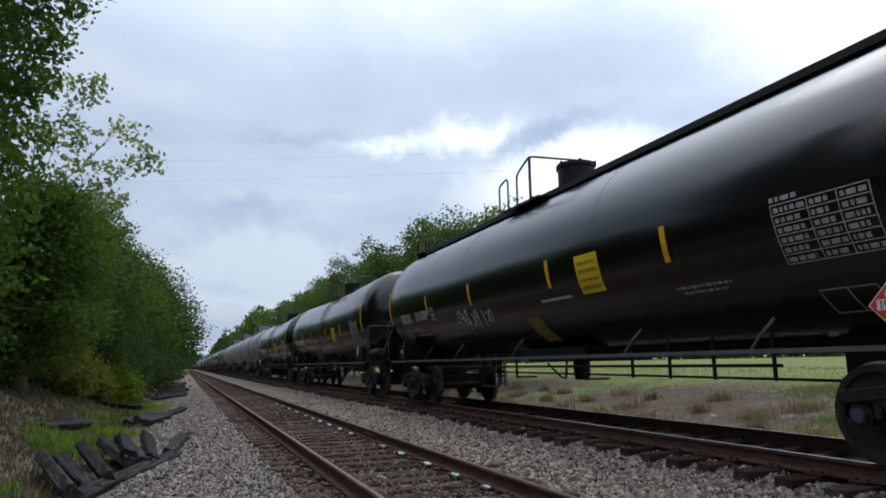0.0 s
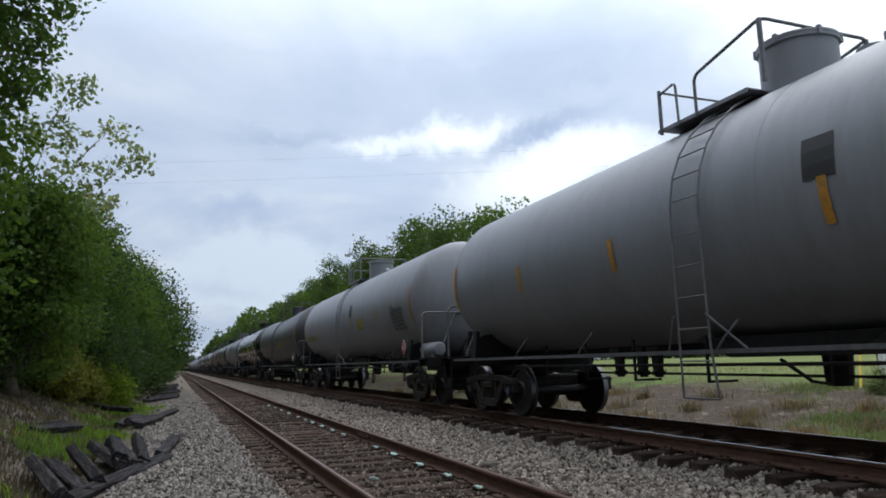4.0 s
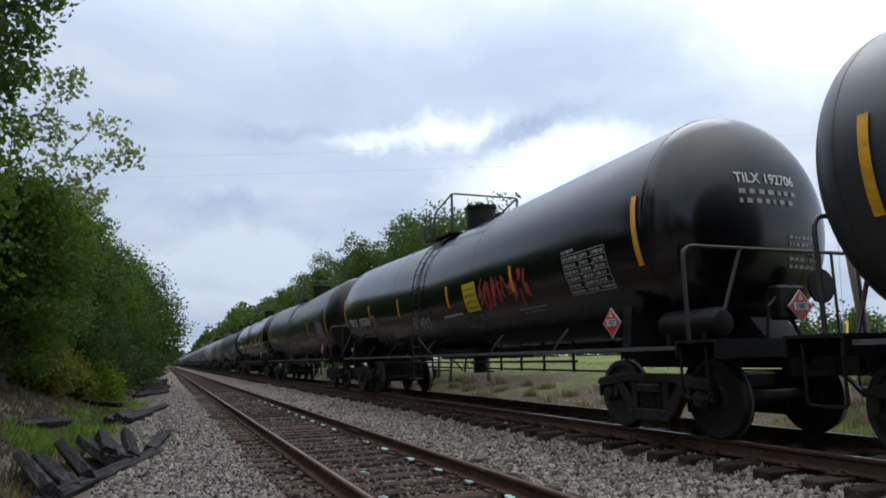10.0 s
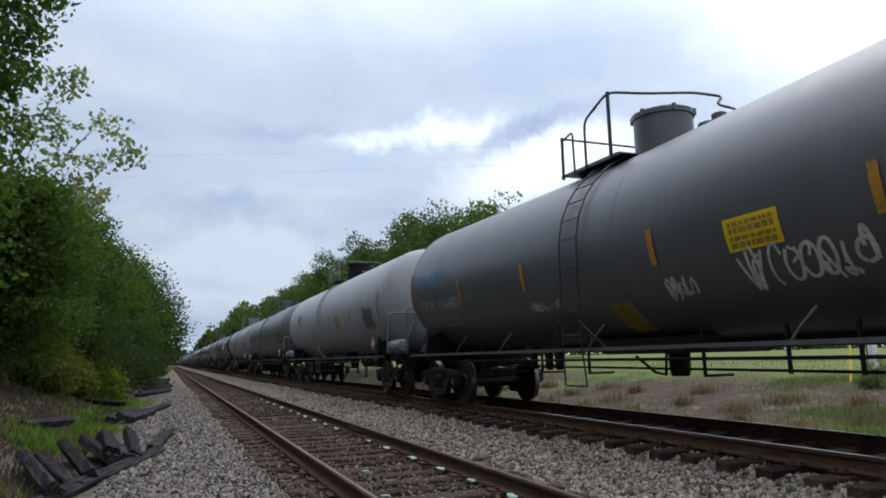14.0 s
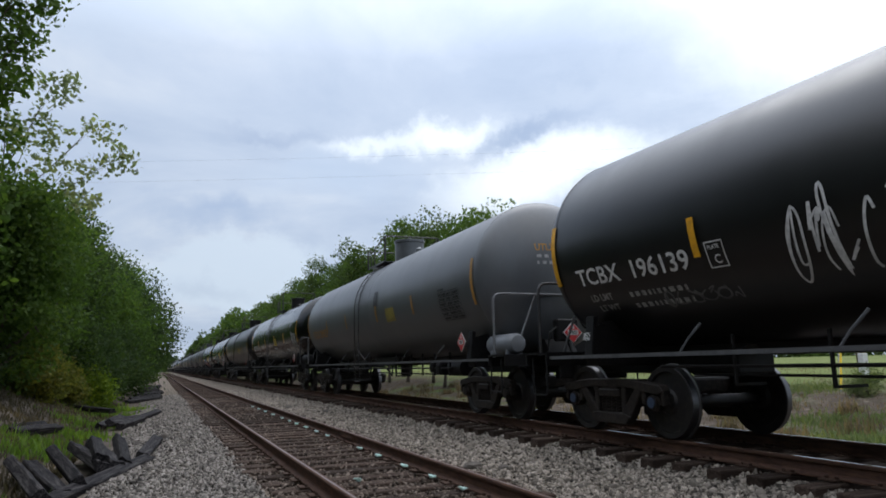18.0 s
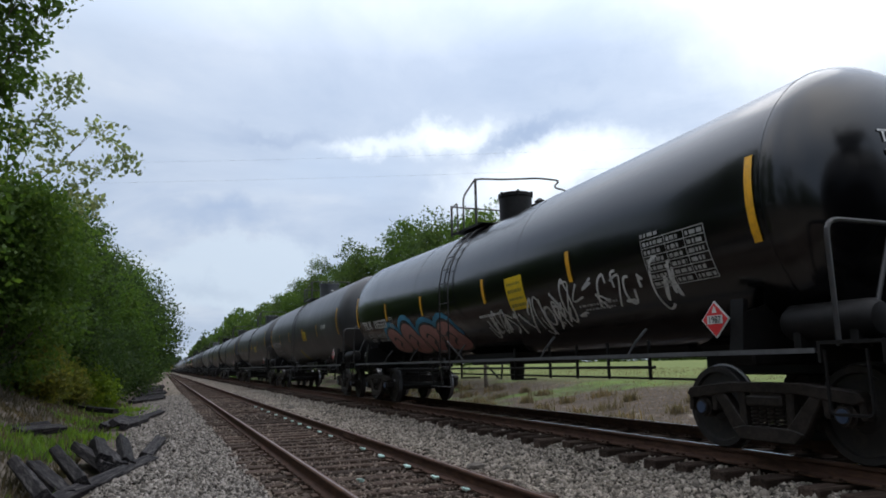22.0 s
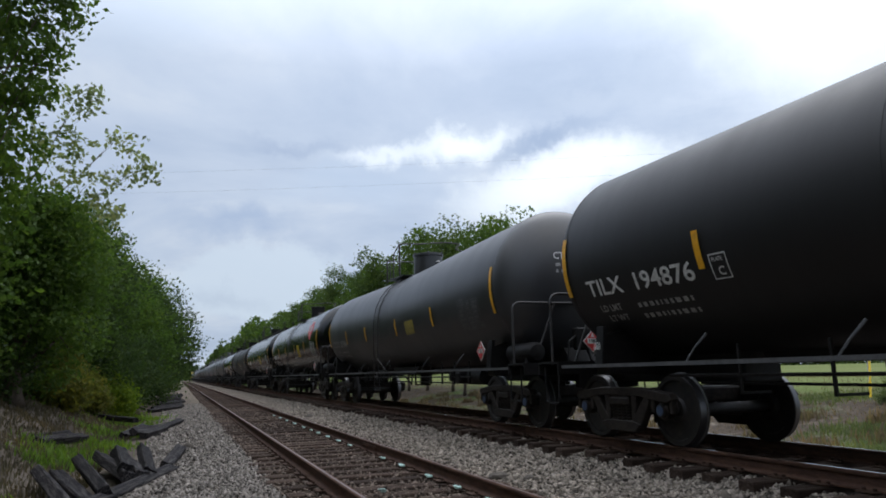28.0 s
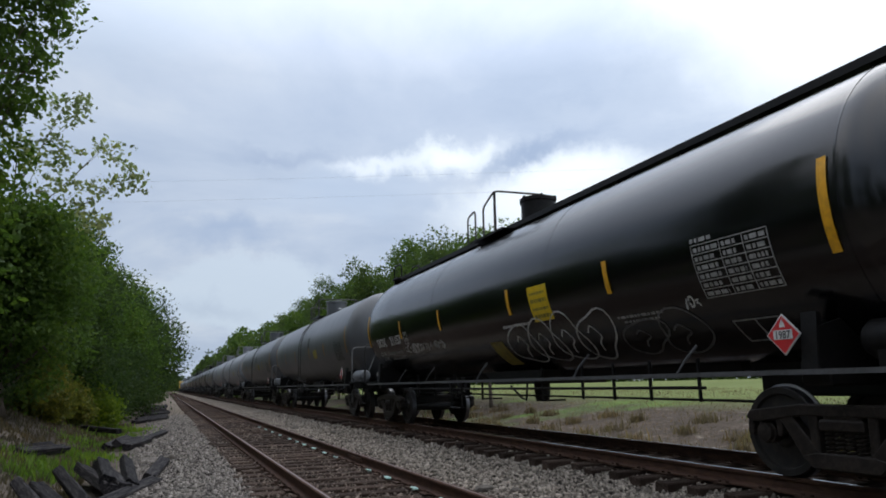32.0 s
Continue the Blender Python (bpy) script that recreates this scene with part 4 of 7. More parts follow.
def patch(x0, x1, y0, y1, centres=None, spread=0.6, power=1.4):
    def spots(rng, n):
        if centres:
            c = np.array(centres)[rng.integers(0, len(centres), n)]
            xy = c[:, :2] + rng.normal(size=(n, 2)) * c[:, 2:3] * spread
        else:
            xy = np.stack([rng.uniform(x0, x1, n), y0 + (y1 - y0) * rng.random(n) ** power], 1)
        return np.array([(x, y, ground_z(x, y) - 0.01) for x, y in xy])
    return spots


blades("bank_grass", 6500, patch(0, 0, 0, 0, [(-2.3, 9.0, 0.5), (-2.9, 8.3, 0.6), (-1.9, 13.8, 0.5), (-2.1, 15.5, 0.6), (-1.6, 17.5, 0.5), (-1.7, 21.0, 0.7), (-1.7, 25.5, 0.8), (-1.4, 29.0, 0.8)]), 0.13, "grass", 81, "bright green grass tufts on the bank")
blades("bank_dry_grass", 22000, patch(-5.6, -1.2, 8.0, 34), 0.10, "litter", 82, "dead brown grass on the shaded bank")
blades("verge_dry_grass", 34000, patch(10.0, 30, 4, 70), 0.065, "drygrass", 83, "dry straw-coloured grass beyond the train")
blades("verge_tussocks", 9000, patch(0, 0, 0, 0, [(9.9 + 1.7 * (i % 5) + 0.3 * math.sin(i * 7), 7.0 + 0.62 * i + 0.5 * math.sin(i * 3), 0.25 + 0.12 * (i % 3)) for i in range(60)]), 0.24, "drygrass", 86, "brown tussocks of dead grass beyond the train")
blades("verge_green_grass", 9000, patch(0, 0, 0, 0, [(13.5, 10.5, 0.9), (15.5, 12.5, 1.3), (12.0, 19.5, 0.8), (20.0, 17.0, 1.4), (11.5, 33.0, 1.5), (15, 8, 1.8), (17, 10.5, 1.2)]), 0.13, "weed", 84, "green weeds beyond the train")

# ---- the tank train ----
R_TANK, Z_TANK, SHELL, HEAD = 1.46, 2.605, 7.57, 0.66      # radius, axis over the rail, half shell, depth of a head
TRUCK_Y, AXLE, R_WHEEL = 7.0, 0.889, 0.457
SPEED = 19.7                                              # metres a second, towards the camera


def smooth_sharp(me, angle=32):
    me.polygons.foreach_set("use_smooth", np.ones(len(me.polygons), dtype=bool))
    me.set_sharp_from_angle(angle=radians(angle))
    return me


def tank_mesh(paint, far=SHELL):
    prof = [(-SHELL - HEAD * math.sin(a), max(0.01, R_TANK * math.cos(a))) for a in [math.pi / 2 * (1 - i / 12) for i in range(12)]]
    prof += [(-SHELL + (far + SHELL) * i / 10, R_TANK) for i in range(11)]
    prof += [(far + HEAD * math.sin(a), max(0.01, R_TANK * math.cos(a))) for a in [math.pi / 2 * (i + 1) / 12 for i in range(12)]]
    return smooth_sharp(Geo().lathe(prof, "y", 72, (0, 0, Z_TANK)).mesh("tank", M[paint]), 60)


def band_mesh(paint, w=0.014, lift=0.003):
    r = R_TANK + lift
    return smooth_sharp(Geo().lathe([(-w, R_TANK - 0.01), (-w * 0.7, r), (w * 0.7, r), (w, R_TANK - 0.01)], "y", 72, (0, 0, Z_TANK)).mesh("shell_band", M[paint]), 60)


def wheelset_mesh():
    g = Geo()
    axle = Geo().lathe([(-1.0, 0.065), (-0.72, 0.085), (-0.6, 0.085), (-0.4, 0.075), (0.4, 0.075), (0.6, 0.085), (0.72, 0.085), (1.0, 0.065)], "x", 14)
    for s in (-1, 1):
        prof = [(-0.062, 0.09), (-0.062, 0.14), (-0.035, 0.17), (-0.02, 0.30), (-0.03, 0.37), (-0.062, 0.385), (-0.066, 0.445), (-0.055, R_WHEEL - 0.003), (0.035, R_WHEEL + 0.002), (0.045, R_WHEEL + 0.024), (0.062, R_WHEEL + 0.025),
                (0.07, R_WHEEL), (0.07, 0.385), (0.035, 0.36), (0.03, 0.2), (0.07, 0.15), (0.07, 0.09)]
        g.lathe([(-s * a if s > 0 else a, r) for a, r in prof], "x", 40, (s * 0.755, 0, 0))
    n = len(g.f)
    tread = [1 if (i % (16 * 40 + 2)) // 40 in (7, 8) and (i % (16 * 40 + 2)) < 640 else 0 for i in range(n)]
    g.add(axle.v, axle.f)
    me = mesh_of("wheelset", g.v, g.f, [M["wheel"], M["tread"]], False, tread + [0] * len(axle.f))
    return smooth_sharp(me, 30)


def sideframe_mesh(s):
    """Cast side frame of a three-piece truck, s: the side on which it stands."""
    x0, x1 = (s * 1.0 - 0.07, s * 1.0 + 0.07)
    g = Geo()
    top = [(-1.12, 0.60), (-1.06, 0.675), (-0.85, 0.70), (-0.45, 0.745), (0.45, 0.745), (0.85, 0.70), (1.06, 0.675), (1.12, 0.60), (1.02, 0.555), (0.76, 0.585), (0.42, 0.635), (-0.42, 0.635), (-0.76, 0.585), (-1.02, 0.555)]
    g.prism(top, "x", x0, x1)
    for k in (-1, 1):
        g.prism([(k * 0.70, 0.62), (k * 0.58, 0.66), (k * 0.26, 0.31), (k * 0.33, 0.20), (k * 0.44, 0.22)][::k], "x", x0 + 0.01, x1 - 0.01)
        g.prism([(k * 0.36, 0.66), (k * 0.26, 0.66), (k * 0.25, 0.28), (k * 0.34, 0.28)][::k], "x", x0 + 0.015, x1 - 0.015)
        g.prism([(k * 1.10, 0.62), (k * 1.03, 0.62), (k * 1.05, 0.42), (k * 1.11, 0.42)][::k], "x", x0 + 0.02, x1 - 0.02)
        g.prism([(k * 0.75, 0.60), (k * 0.66, 0.62), (k * 0.68, 0.43), (k * 0.74, 0.42)][::k], "x", x0 + 0.02, x1 - 0.02)
    g.prism([(-0.46, 0.26), (-0.34, 0.15), (0.34, 0.15), (0.46, 0.26), (0.30, 0.30), (-0.30, 0.30)], "x", x0, x1)
    me = g.mesh("side_frame", M["truck"])
    bm = bmesh.new()
    bm.from_mesh(me)
    bmesh.ops.bevel(bm, geom=list(bm.edges), offset=0.012, segments=1, affect="EDGES")
    bm.to_mesh(me)
    bm.free()
    return me


def spring_mesh():
    g = Geo()
    for y in (-0.16, -0.053, 0.053, 0.16):
        path = [(0.05 * math.cos(a), y + 0.05 * math.sin(a), 0.30 + 0.20 * a / (10 * math.pi)) for a in [math.pi / 4 * i for i in range(41)]]
        g.tube(path, 0.014, 4)
    g.box(-0.08, 0.08, -0.23, 0.23, 0.50, 0.61, 0.02)
    return g.mesh("spring_nest", M["truck"])


def bearing_mesh():
    return smooth_sharp(Geo().lathe([(-0.09, 0.11), (0.02, 0.115), (0.03, 0.095), (0.065, 0.09), (0.072, 0.05), (0.075, 0.01)], "x", 16).mesh("bearing", M["truck"]), 35)


def bolster_mesh():
    g = Geo().box(-1.06, 1.06, -0.2, 0.2, 0.5, 0.72, 0.03)
    for y in (-0.42, 0.42):       # brake beams with their shoes
        g.tube([(-0.72, y, 0.36), (0.0, y * 0.82, 0.36), (0.72, y, 0.36)], 0.045, 6)
        for s in (-1, 1):
            g.box(s * 0.755 - 0.05, s * 0.755 + 0.05, y - 0.04, y + 0.03, 0.27, 0.5, 0.015)
    g.box(-0.2, 0.2, -0.2, 0.2, 0.7, 0.8, 0.02)
    return g.mesh("truck", M["truck"])


def add_truck(car, y, cap=""):
    t = place("truck", shared("bolster", bolster_mesh), car, (0, y, 0), "dusty black cast-steel truck")
    for s in (-1, 1):
        place("side_frame", shared(("frame", s), lambda: sideframe_mesh(s)), t)
        place("spring_nest", shared("spring", spring_mesh), t, (s * 1.0, 0, 0))
        for k in (-1, 1):
            b = place("bearing", shared("bearing", bearing_mesh), t, (s * 1.0, k * AXLE, R_WHEEL))
            if s < 0:
                b.rotation_euler = (0, 0, math.pi)
                if cap:
                    place("bearing_cap", shared(("cap", cap), lambda: Geo().lathe([(0.06, 0.07), (0.078, 0.065), (0.08, 0.01)], "x", 14).mesh("bearing_cap", M[cap])), b, label="painted bearing cap")
    for k in (-1, 1):
        w = place("wheelset", shared("wheelset", wheelset_mesh), t)
        w.matrix_parent_inverse = Matrix.Translation((0, k * AXLE, R_WHEEL))
        WHEELSETS.append(w)


WHEELSETS = []


def bolster_web():
    """Saddle over a truck: box beam with flared webs that cradle the tank."""
    g = Geo().box(-1.3, 1.3, -0.16, 0.16, 0.92, 1.08, 0.02)
    g.box(-1.34, 1.34, -0.1, 0.1, 1.05, 1.12)
    for s in (-1, 1):
        edge = [(s * 1.36, 1.06), (s * 0.4, 1.06), (s * 0.62, 1.30)] + [(s * R_TANK * math.cos(radians(a)), Z_TANK - R_TANK * math.sin(radians(a))) for a in (64, 58, 52, 47)] + [(s * 1.29, 1.46)]
        for y in (-0.08, 0.08):
            g.prism(edge if s > 0 else edge[::-1], "y", y - 0.012, y + 0.012)
        g.prism([(s * 1.36, 1.06), (s * 1.30, 1.06), (s * 1.235, 1.58), (s * 1.295, 1.60)][::s], "y", -0.085, 0.085)
    return g.mesh("body_bolster", M["iron"])


def jack_stencil():
    g = Flat()
    for text, v in (("JACK", 0.055), ("HERE", 0.0)):
        vs, fs = letters(text, 0.048)
        w = max(a for a, _ in vs)
        g.add(([(u - w / 2, b + v) for u, b in vs], fs))
    return mesh_of("jack_stencil", [(-1.372 + 0.10 * b, -u, 1.27 + b) for u, b in g.v], [f[::-1] for f in g.f], M["white"])


def stub_sill(s):
    g = Geo().box(-0.30, 0.30, min(s * 5.4, s * 8.6), max(s * 5.4, s * 8.6), 0.80, 1.06, 0.02)
    g.box(-0.36, 0.36, min(s * 8.45, s * 8.62), max(s * 8.45, s * 8.62), 0.70, 1.10, 0.02)
    edge = [(s * 5.4, 1.06), (s * 5.0, 1.30), (s * 8.0, 1.40), (s * 8.3, 1.06)]
    g.prism(edge if s > 0 else edge[::-1], "x", -0.28, 0.28)
    return g.mesh("stub_sill", M["iron"])


def coupler_mesh(s):
    g = Geo().box(-0.075, 0.075, min(s * 8.55, s * 8.92), max(s * 8.55, s * 8.92), 0.78, 0.95, 0.02)
    g.prism([(-0.16, s * 8.86), (-0.18, s * 9.0), (-0.06, s * 9.06), (0.02, s * 8.98), (0.13, s * 9.05), (0.18, s * 8.95), (0.14, s * 8.86)][::s], "z", 0.72, 1.0)
    g.tube([(0.22, s * 8.6, 0.85), (0.26, s * 8.85, 0.62), (0.22, s * 9.0, 0.5), (0.15, s * 9.05, 0.55)], 0.03, 6)
    return g.mesh("coupler", M["iron"])


def platform_mesh(s):
    """Cross-over platform: a tread plate with turned-down edges."""
    u = [(8.0, 0.94), (8.0, 1.13), (8.63, 1.13), (8.63, 0.93), (8.60, 0.93), (8.60, 1.10), (8.03, 1.10), (8.03, 0.94)]
    g = Geo()
    out = [(s * a, b) for a, b in u]
    g.prism(out if s < 0 else out[::-1], "x", -1.43, 1.43)
    return g.mesh("end_platform", M["iron"])


def end_rail_mesh(s, mat, y0=8.2, h=2.2):
    y = s * y0
    g = Geo().tube(bend([(-1.40, y, 1.08), (-1.40, y, h), (1.40, y, h), (1.40, y, 1.08)], 0.16), 0.024, 7)
    g.tube([(-1.02, y, 1.08), (-0.55, y, h - 0.01)], 0.022, 6)
    g.tube([(0.95, y, 1.08), (0.95, y, h - 0.01)], 0.018, 6)
    return g.mesh("end_handrail", M[mat])


def stirrup_mesh():
    return Geo().tube(bend([(0, -0.2, 1.05), (0, -0.2, 0.50), (0, 0.2, 0.50), (0, 0.2, 1.05)], 0.06), 0.016, 5).mesh("sill_step", M["iron"])


def sill_mesh():
    g = Geo()
    g.prism([(-0.04, 1.025), (0.04, 1.025), (0.04, 1.04), (-0.022, 1.04), (-0.022, 1.072), (-0.04, 1.072)], "y", -7.95, 7.95)
    return g.mesh("side_sill", M["edge"])


def keel_mesh():
    """Dark sump and skid plates along the belly between the outlet and the trucks."""
    g = Geo()
    g.prism([(-0.30, 1.19), (-0.22, 1.03), (0.22, 1.03), (0.30, 1.19)], "y", -5.1, 5.1)
    return g.mesh("belly_plate", M["iron"])


def strut_mesh():
    return Geo().tube([(0.0, 0.0, 1.05), (0.06, -0.09, 1.21), (0.16, -0.20, 1.38)], [0.014, 0.014, 0.018], 6).mesh("sill_strut", M["edge"])


def rod_mesh():
    g = Geo().tube([(-0.55, -5.6, 0.74), (-0.55, 5.9, 0.80)], 0.018, 5)
    g.tube([(-0.95, -5.2, 0.90), (-0.95, 6.0, 0.90)], 0.022, 5)
    return g.mesh("brake_rod", M["iron"])


def hanger_mesh():
    return Geo().box(-0.02, 0.015, -0.016, 0.016, 0.69, 1.25, 0.004).box(-0.02, 0.42, -0.012, 0.012, 0.69, 0.72).mesh("rod_hanger", M["iron"])


def lever_bracket_mesh():
    """A tapered plate bracket that hangs from the belly and carries a brake lever."""
    g = Geo().prism([(-0.08, 1.14), (0.09, 1.14), (0.07, 0.86), (0.03, 0.74), (-0.04, 0.74), (-0.06, 0.9)], "x", -0.04, 0.04)
    g.box(-0.10, 0.10, -0.12, 0.12, 1.06, 1.14, 0.01).lathe([(-0.09, 0.035), (0.09, 0.035)], "x", 8, (0, 0, 0.80))
    return g.mesh("lever_bracket", M["iron"])


def hung_step_mesh():
    """A step frame below the sill: two flat hangers, a tread and a stay."""
    g = Geo().box(-0.012, 0.012, -0.29, -0.25, 0.52, 1.05, 0.004).box(-0.012, 0.012, 0.25, 0.29, 0.52, 1.05, 0.004)
    g.box(-0.06, 0.06, -0.30, 0.30, 0.52, 0.545, 0.005).box(-0.008, 0.008, -0.27, 0.27, 0.80, 0.83)
    return g.mesh("hung_step", M["iron"])


def outlet_mesh():
    g = Geo()
    g.prism([(-1.15, 1.22), (-0.75, 0.98), (0.85, 0.98), (1.35, 1.22)], "x", -0.75, 0.75)
    g.lathe([(0.66, 0.12), (0.74, 0.14), (0.98, 0.15)], "z", 14, (-0.25, -0.15, 0))
    g.tube([(-0.75, -0.5, 0.98), (-0.78, -0.5, 0.70), (-0.7, -0.2, 0.72), (-0.78, 0.1, 0.95)], 0.02, 5)
    return g.mesh("outlet_housing", M["iron"])


def brake_cylinder_mesh():
    return smooth_sharp(Geo().lathe([(-0.42, 0.05), (-0.40, 0.17), (0.3, 0.17), (0.38, 0.1)], "y", 16, (-0.75, -5.15, 0.90)).mesh("brake_cylinder", M["iron"]), 35)


def valve_box_mesh():
    return Geo().box(-1.0, -0.66, -4.62, -4.34, 0.76, 1.02, 0.04).mesh("control_valve", M["iron"])


def small_tank_mesh():
    return smooth_sharp(Geo().lathe([(-0.3, 0.04), (-0.28, 0.12), (0.28, 0.12), (0.3, 0.04)], "x", 14, (-0.7, -4.05, 0.92)).mesh("equalizing_tank", M["iron"]), 35)


def pipe_bracket_mesh():
    return Geo().box(-0.965, -0.925, -0.018, 0.018, 0.74, 1.25, 0.006).mesh("pipe_bracket", M["iron"])


def reservoir_mesh(mat):
    g = Geo().lathe([(-0.5, 0.05), (-0.48, 0.14), (-0.42, 0.18), (0.42, 0.18), (0.48, 0.14), (0.5, 0.05)], "y", 18, (-1.0, -7.85, 1.32))
    g.box(-1.15, -0.85, -8.2, -8.12, 1.06, 1.25).box(-1.15, -0.85, -7.6, -7.52, 1.06, 1.25)
    return smooth_sharp(g.mesh("air_reservoir", M[mat]), 35)


def valve_mesh(s):
    g = Geo().box(-0.25, 0.2, min(s * 8.25, s * 8.42), max(s * 8.25, s * 8.42), 1.35, 1.75, 0.03)
    g.lathe([(0, 0.02), (s * 0.02, 0.21), (s * 0.05, 0.21), (s * 0.06, 0.02)], "y", 18, (0.45, s * 8.38, 1.75))
    g.tube([(0.0, s * 8.35, 1.35), (0.05, s * 8.5, 1.0), (0.3, s * 8.55, 0.95)], 0.025, 5)
    g.tube([(-0.1, s * 8.35, 1.7), (-0.4, s * 8.4, 1.5), (-0.45, s * 8.4, 1.1)], 0.02, 5)
    return g.mesh("hand_brake", M["iron"])


def manway_mesh(paint, w=1.0):
    z = Z_TANK + R_TANK
    g = Geo().lathe([(-0.15, 0.345 * w), (0.50, 0.345 * w), (0.51, 0.365 * w), (0.56, 0.365 * w)], "z", 28, (0, 0.12, z))
    return smooth_sharp(g.mesh("manway", M[paint]), 35)


def manway_lid(paint, w=1.0):
    z = Z_TANK + R_TANK + 0.56
    g = Geo().lathe([(0, 0.37 * w), (0.025, 0.365 * w), (0.04, 0.30 * w), (0.05, 0.02)], "z", 28, (0, 0.12, z))
    for i in range(6):
        a = i * math.pi / 3 + 0.2
        c, d = 0.36 * w * math.cos(a), 0.12 + 0.36 * w * math.sin(a)
        g.box(c - 0.025, c + 0.025, d - 0.025, d + 0.025, z - 0.06, z + 0.05, 0.006)
    return g.mesh("lid", M[paint])


def fittings_mesh(paint):
    z = Z_TANK + R_TANK
    g = Geo().lathe([(-0.1, 0.16), (0.16, 0.15), (0.2, 0.05)], "z", 14, (0.05, -0.75, z)).lathe([(-0.1, 0.10), (0.13, 0.10), (0.18, 0.03)], "z", 12, (-0.15, -1.15, z))
    g.tube([(0.1, -0.5, z + 0.05), (0.1, -1.2, z + 0.1), (-0.05, -1.5, z + 0.02)], 0.03, 6).box(-0.06, 0.06, -1.9, -1.7, z - 0.05, z + 0.14, 0.02)
    return smooth_sharp(g.mesh("top_fitting", M[paint]), 35)


def deck_mesh(paint, x):
    """Half of the walkway round the manway: a folded plank."""
    z = Z_TANK + R_TANK - 0.06
    out = [(x - 0.20, z - 0.03), (x - 0.20, z + 0.02), (x + 0.20, z + 0.02), (x + 0.20, z - 0.03), (x + 0.185, z - 0.03), (x + 0.185, z + 0.005), (x - 0.185, z + 0.005), (x - 0.185, z - 0.03)]
    return Geo().prism(out, "y", 0.15, 1.72).mesh("deck", M[paint])


def top_rail_mesh(mat, style, h=0.74):
    """The tall railing that runs along the deck and crosses over beside the manway."""
    z = Z_TANK + R_TANK - 0.08
    x = 0.84
    g = Geo()
    if style == 2:      # the crossing ends in a bent tail on the far side
        g.tube(bend([(-x, 0.95, z), (-x, 0.95, z + 0.62), (-x, 0.30, z + 0.86), (-0.3, 0.12, z + 0.84), (0.5, -0.02, z + 0.90), (0.98, -0.12, z + 0.86), (0.72, -0.22, z + 0.66), (1.0, -0.35, z + 0.58), (0.80, -0.62, z + 0.30), (0.80, -0.70, z)], 0.14), 0.021, 6)
        g.tube([(-x, 0.30, z), (-x, 0.30, z + 0.86)], 0.03, 6)
    elif style == 3:    # set beyond the manway, with its tail across the tank
        g.tube(bend([(-x, 0.05, z), (-x, 0.05, z + 0.62), (-x, -0.15, z + 0.80), (0.2, -0.55, z + 0.76), (x, -0.75, z + 0.66), (x, -0.75, z)], 0.1), 0.022, 6)
        g.tube([(-x, -0.15, z), (-x, -0.15, z + 0.78)], 0.022, 6)
    elif style == 1:    # a narrow loop
        g.tube(bend([(-x, 0.95, z), (-x, 0.95, z + 0.62), (-x, 0.40, z + 0.84), (0.30, 0.40, z + 0.86), (0.30, 0.40, z + 0.45)], 0.12), 0.022, 6)
        g.tube([(-x, 0.40, z), (-x, 0.40, z + 0.83)], 0.03, 6)
    else:
        g.tube(bend([(-x, 0.95, z), (-x, 0.95, z + h - 0.24), (-x, -0.15, z + h), (x, -0.15, z + h), (x, 0.95, z + h - 0.24), (x, 0.95, z)], 0.1), 0.021, 6)
        for s in (-x, x):
            g.tube([(s, -0.13, z), (s, -0.13, z + h)], 0.03, 6)
    return g.mesh("top_railing", M[mat])


def low_rail_mesh(mat, style):
    """The lower hoop at the head of the ladder."""
    z = Z_TANK + R_TANK - 0.08
    x = 0.84
    g = Geo()
    if style == 1:
        g.tube(bend([(-x, 1.75, z), (-x, 1.75, z + 0.58), (-x, 1.35, z + 0.66), (-x, 1.35, z)], 0.1), 0.021, 6)
    else:
        g.tube([(-x, 1.62, z - 0.05), (-x, 1.62, z + 0.56)], 0.027, 6)
        g.tube(bend([(-x, 1.62, z + 0.54), (x, 1.62, z + 0.54), (x, 1.62, z)], 0.08), 0.017, 6)
        g.tube(bend([(-x, 1.62, z + 0.50), (-x, 1.30, z + 0.56), (-x, 1.28, z)], 0.07), 0.017, 6)
    return g.mesh("ladder_hoop", M[mat])


def ladder_at(a, lift=0.055):
    """A point of the side ladder: a angle over the tank's middle, on the camera's side."""
    r = R_TANK + lift
    return (-r * math.cos(a), Z_TANK + r * math.sin(a))


def ladder_rail_mesh(mat, dy):
    pts = [ladder_at(radians(d)) for d in (80, 68, 55, 42, 30, 18, 6, -2)]
    path = [(x, dy, z) for x, z in pts] + [(-R_TANK - 0.055, dy, 1.9), (-R_TANK - 0.05, dy * 1.05, 1.1), (-R_TANK - 0.02, dy * 1.2, 0.55)]
    return Geo().tube(path, 0.014, 6).mesh("ladder_rail", M[mat])


def rung_mesh(mat):
    return Geo().tube([(0, -0.23, 0), (0, 0.23, 0)], 0.010, 5).mesh("rung", M[mat])


def ladder_brace_mesh(mat, k):
    g = Geo().tube([(-1.36, k * 0.62, 1.05), (-1.56, k * 0.25, 1.45)], 0.013, 5)
    return g.mesh("ladder_brace", M[mat])


def ladder_foot_mesh(mat):
    """The lowest step, below the sill."""
    return Geo().tube([(-R_TANK - 0.02, -0.276, 0.55), (-R_TANK - 0.02, 0.276, 0.55)], 0.014, 5).mesh("ladder", M[mat])


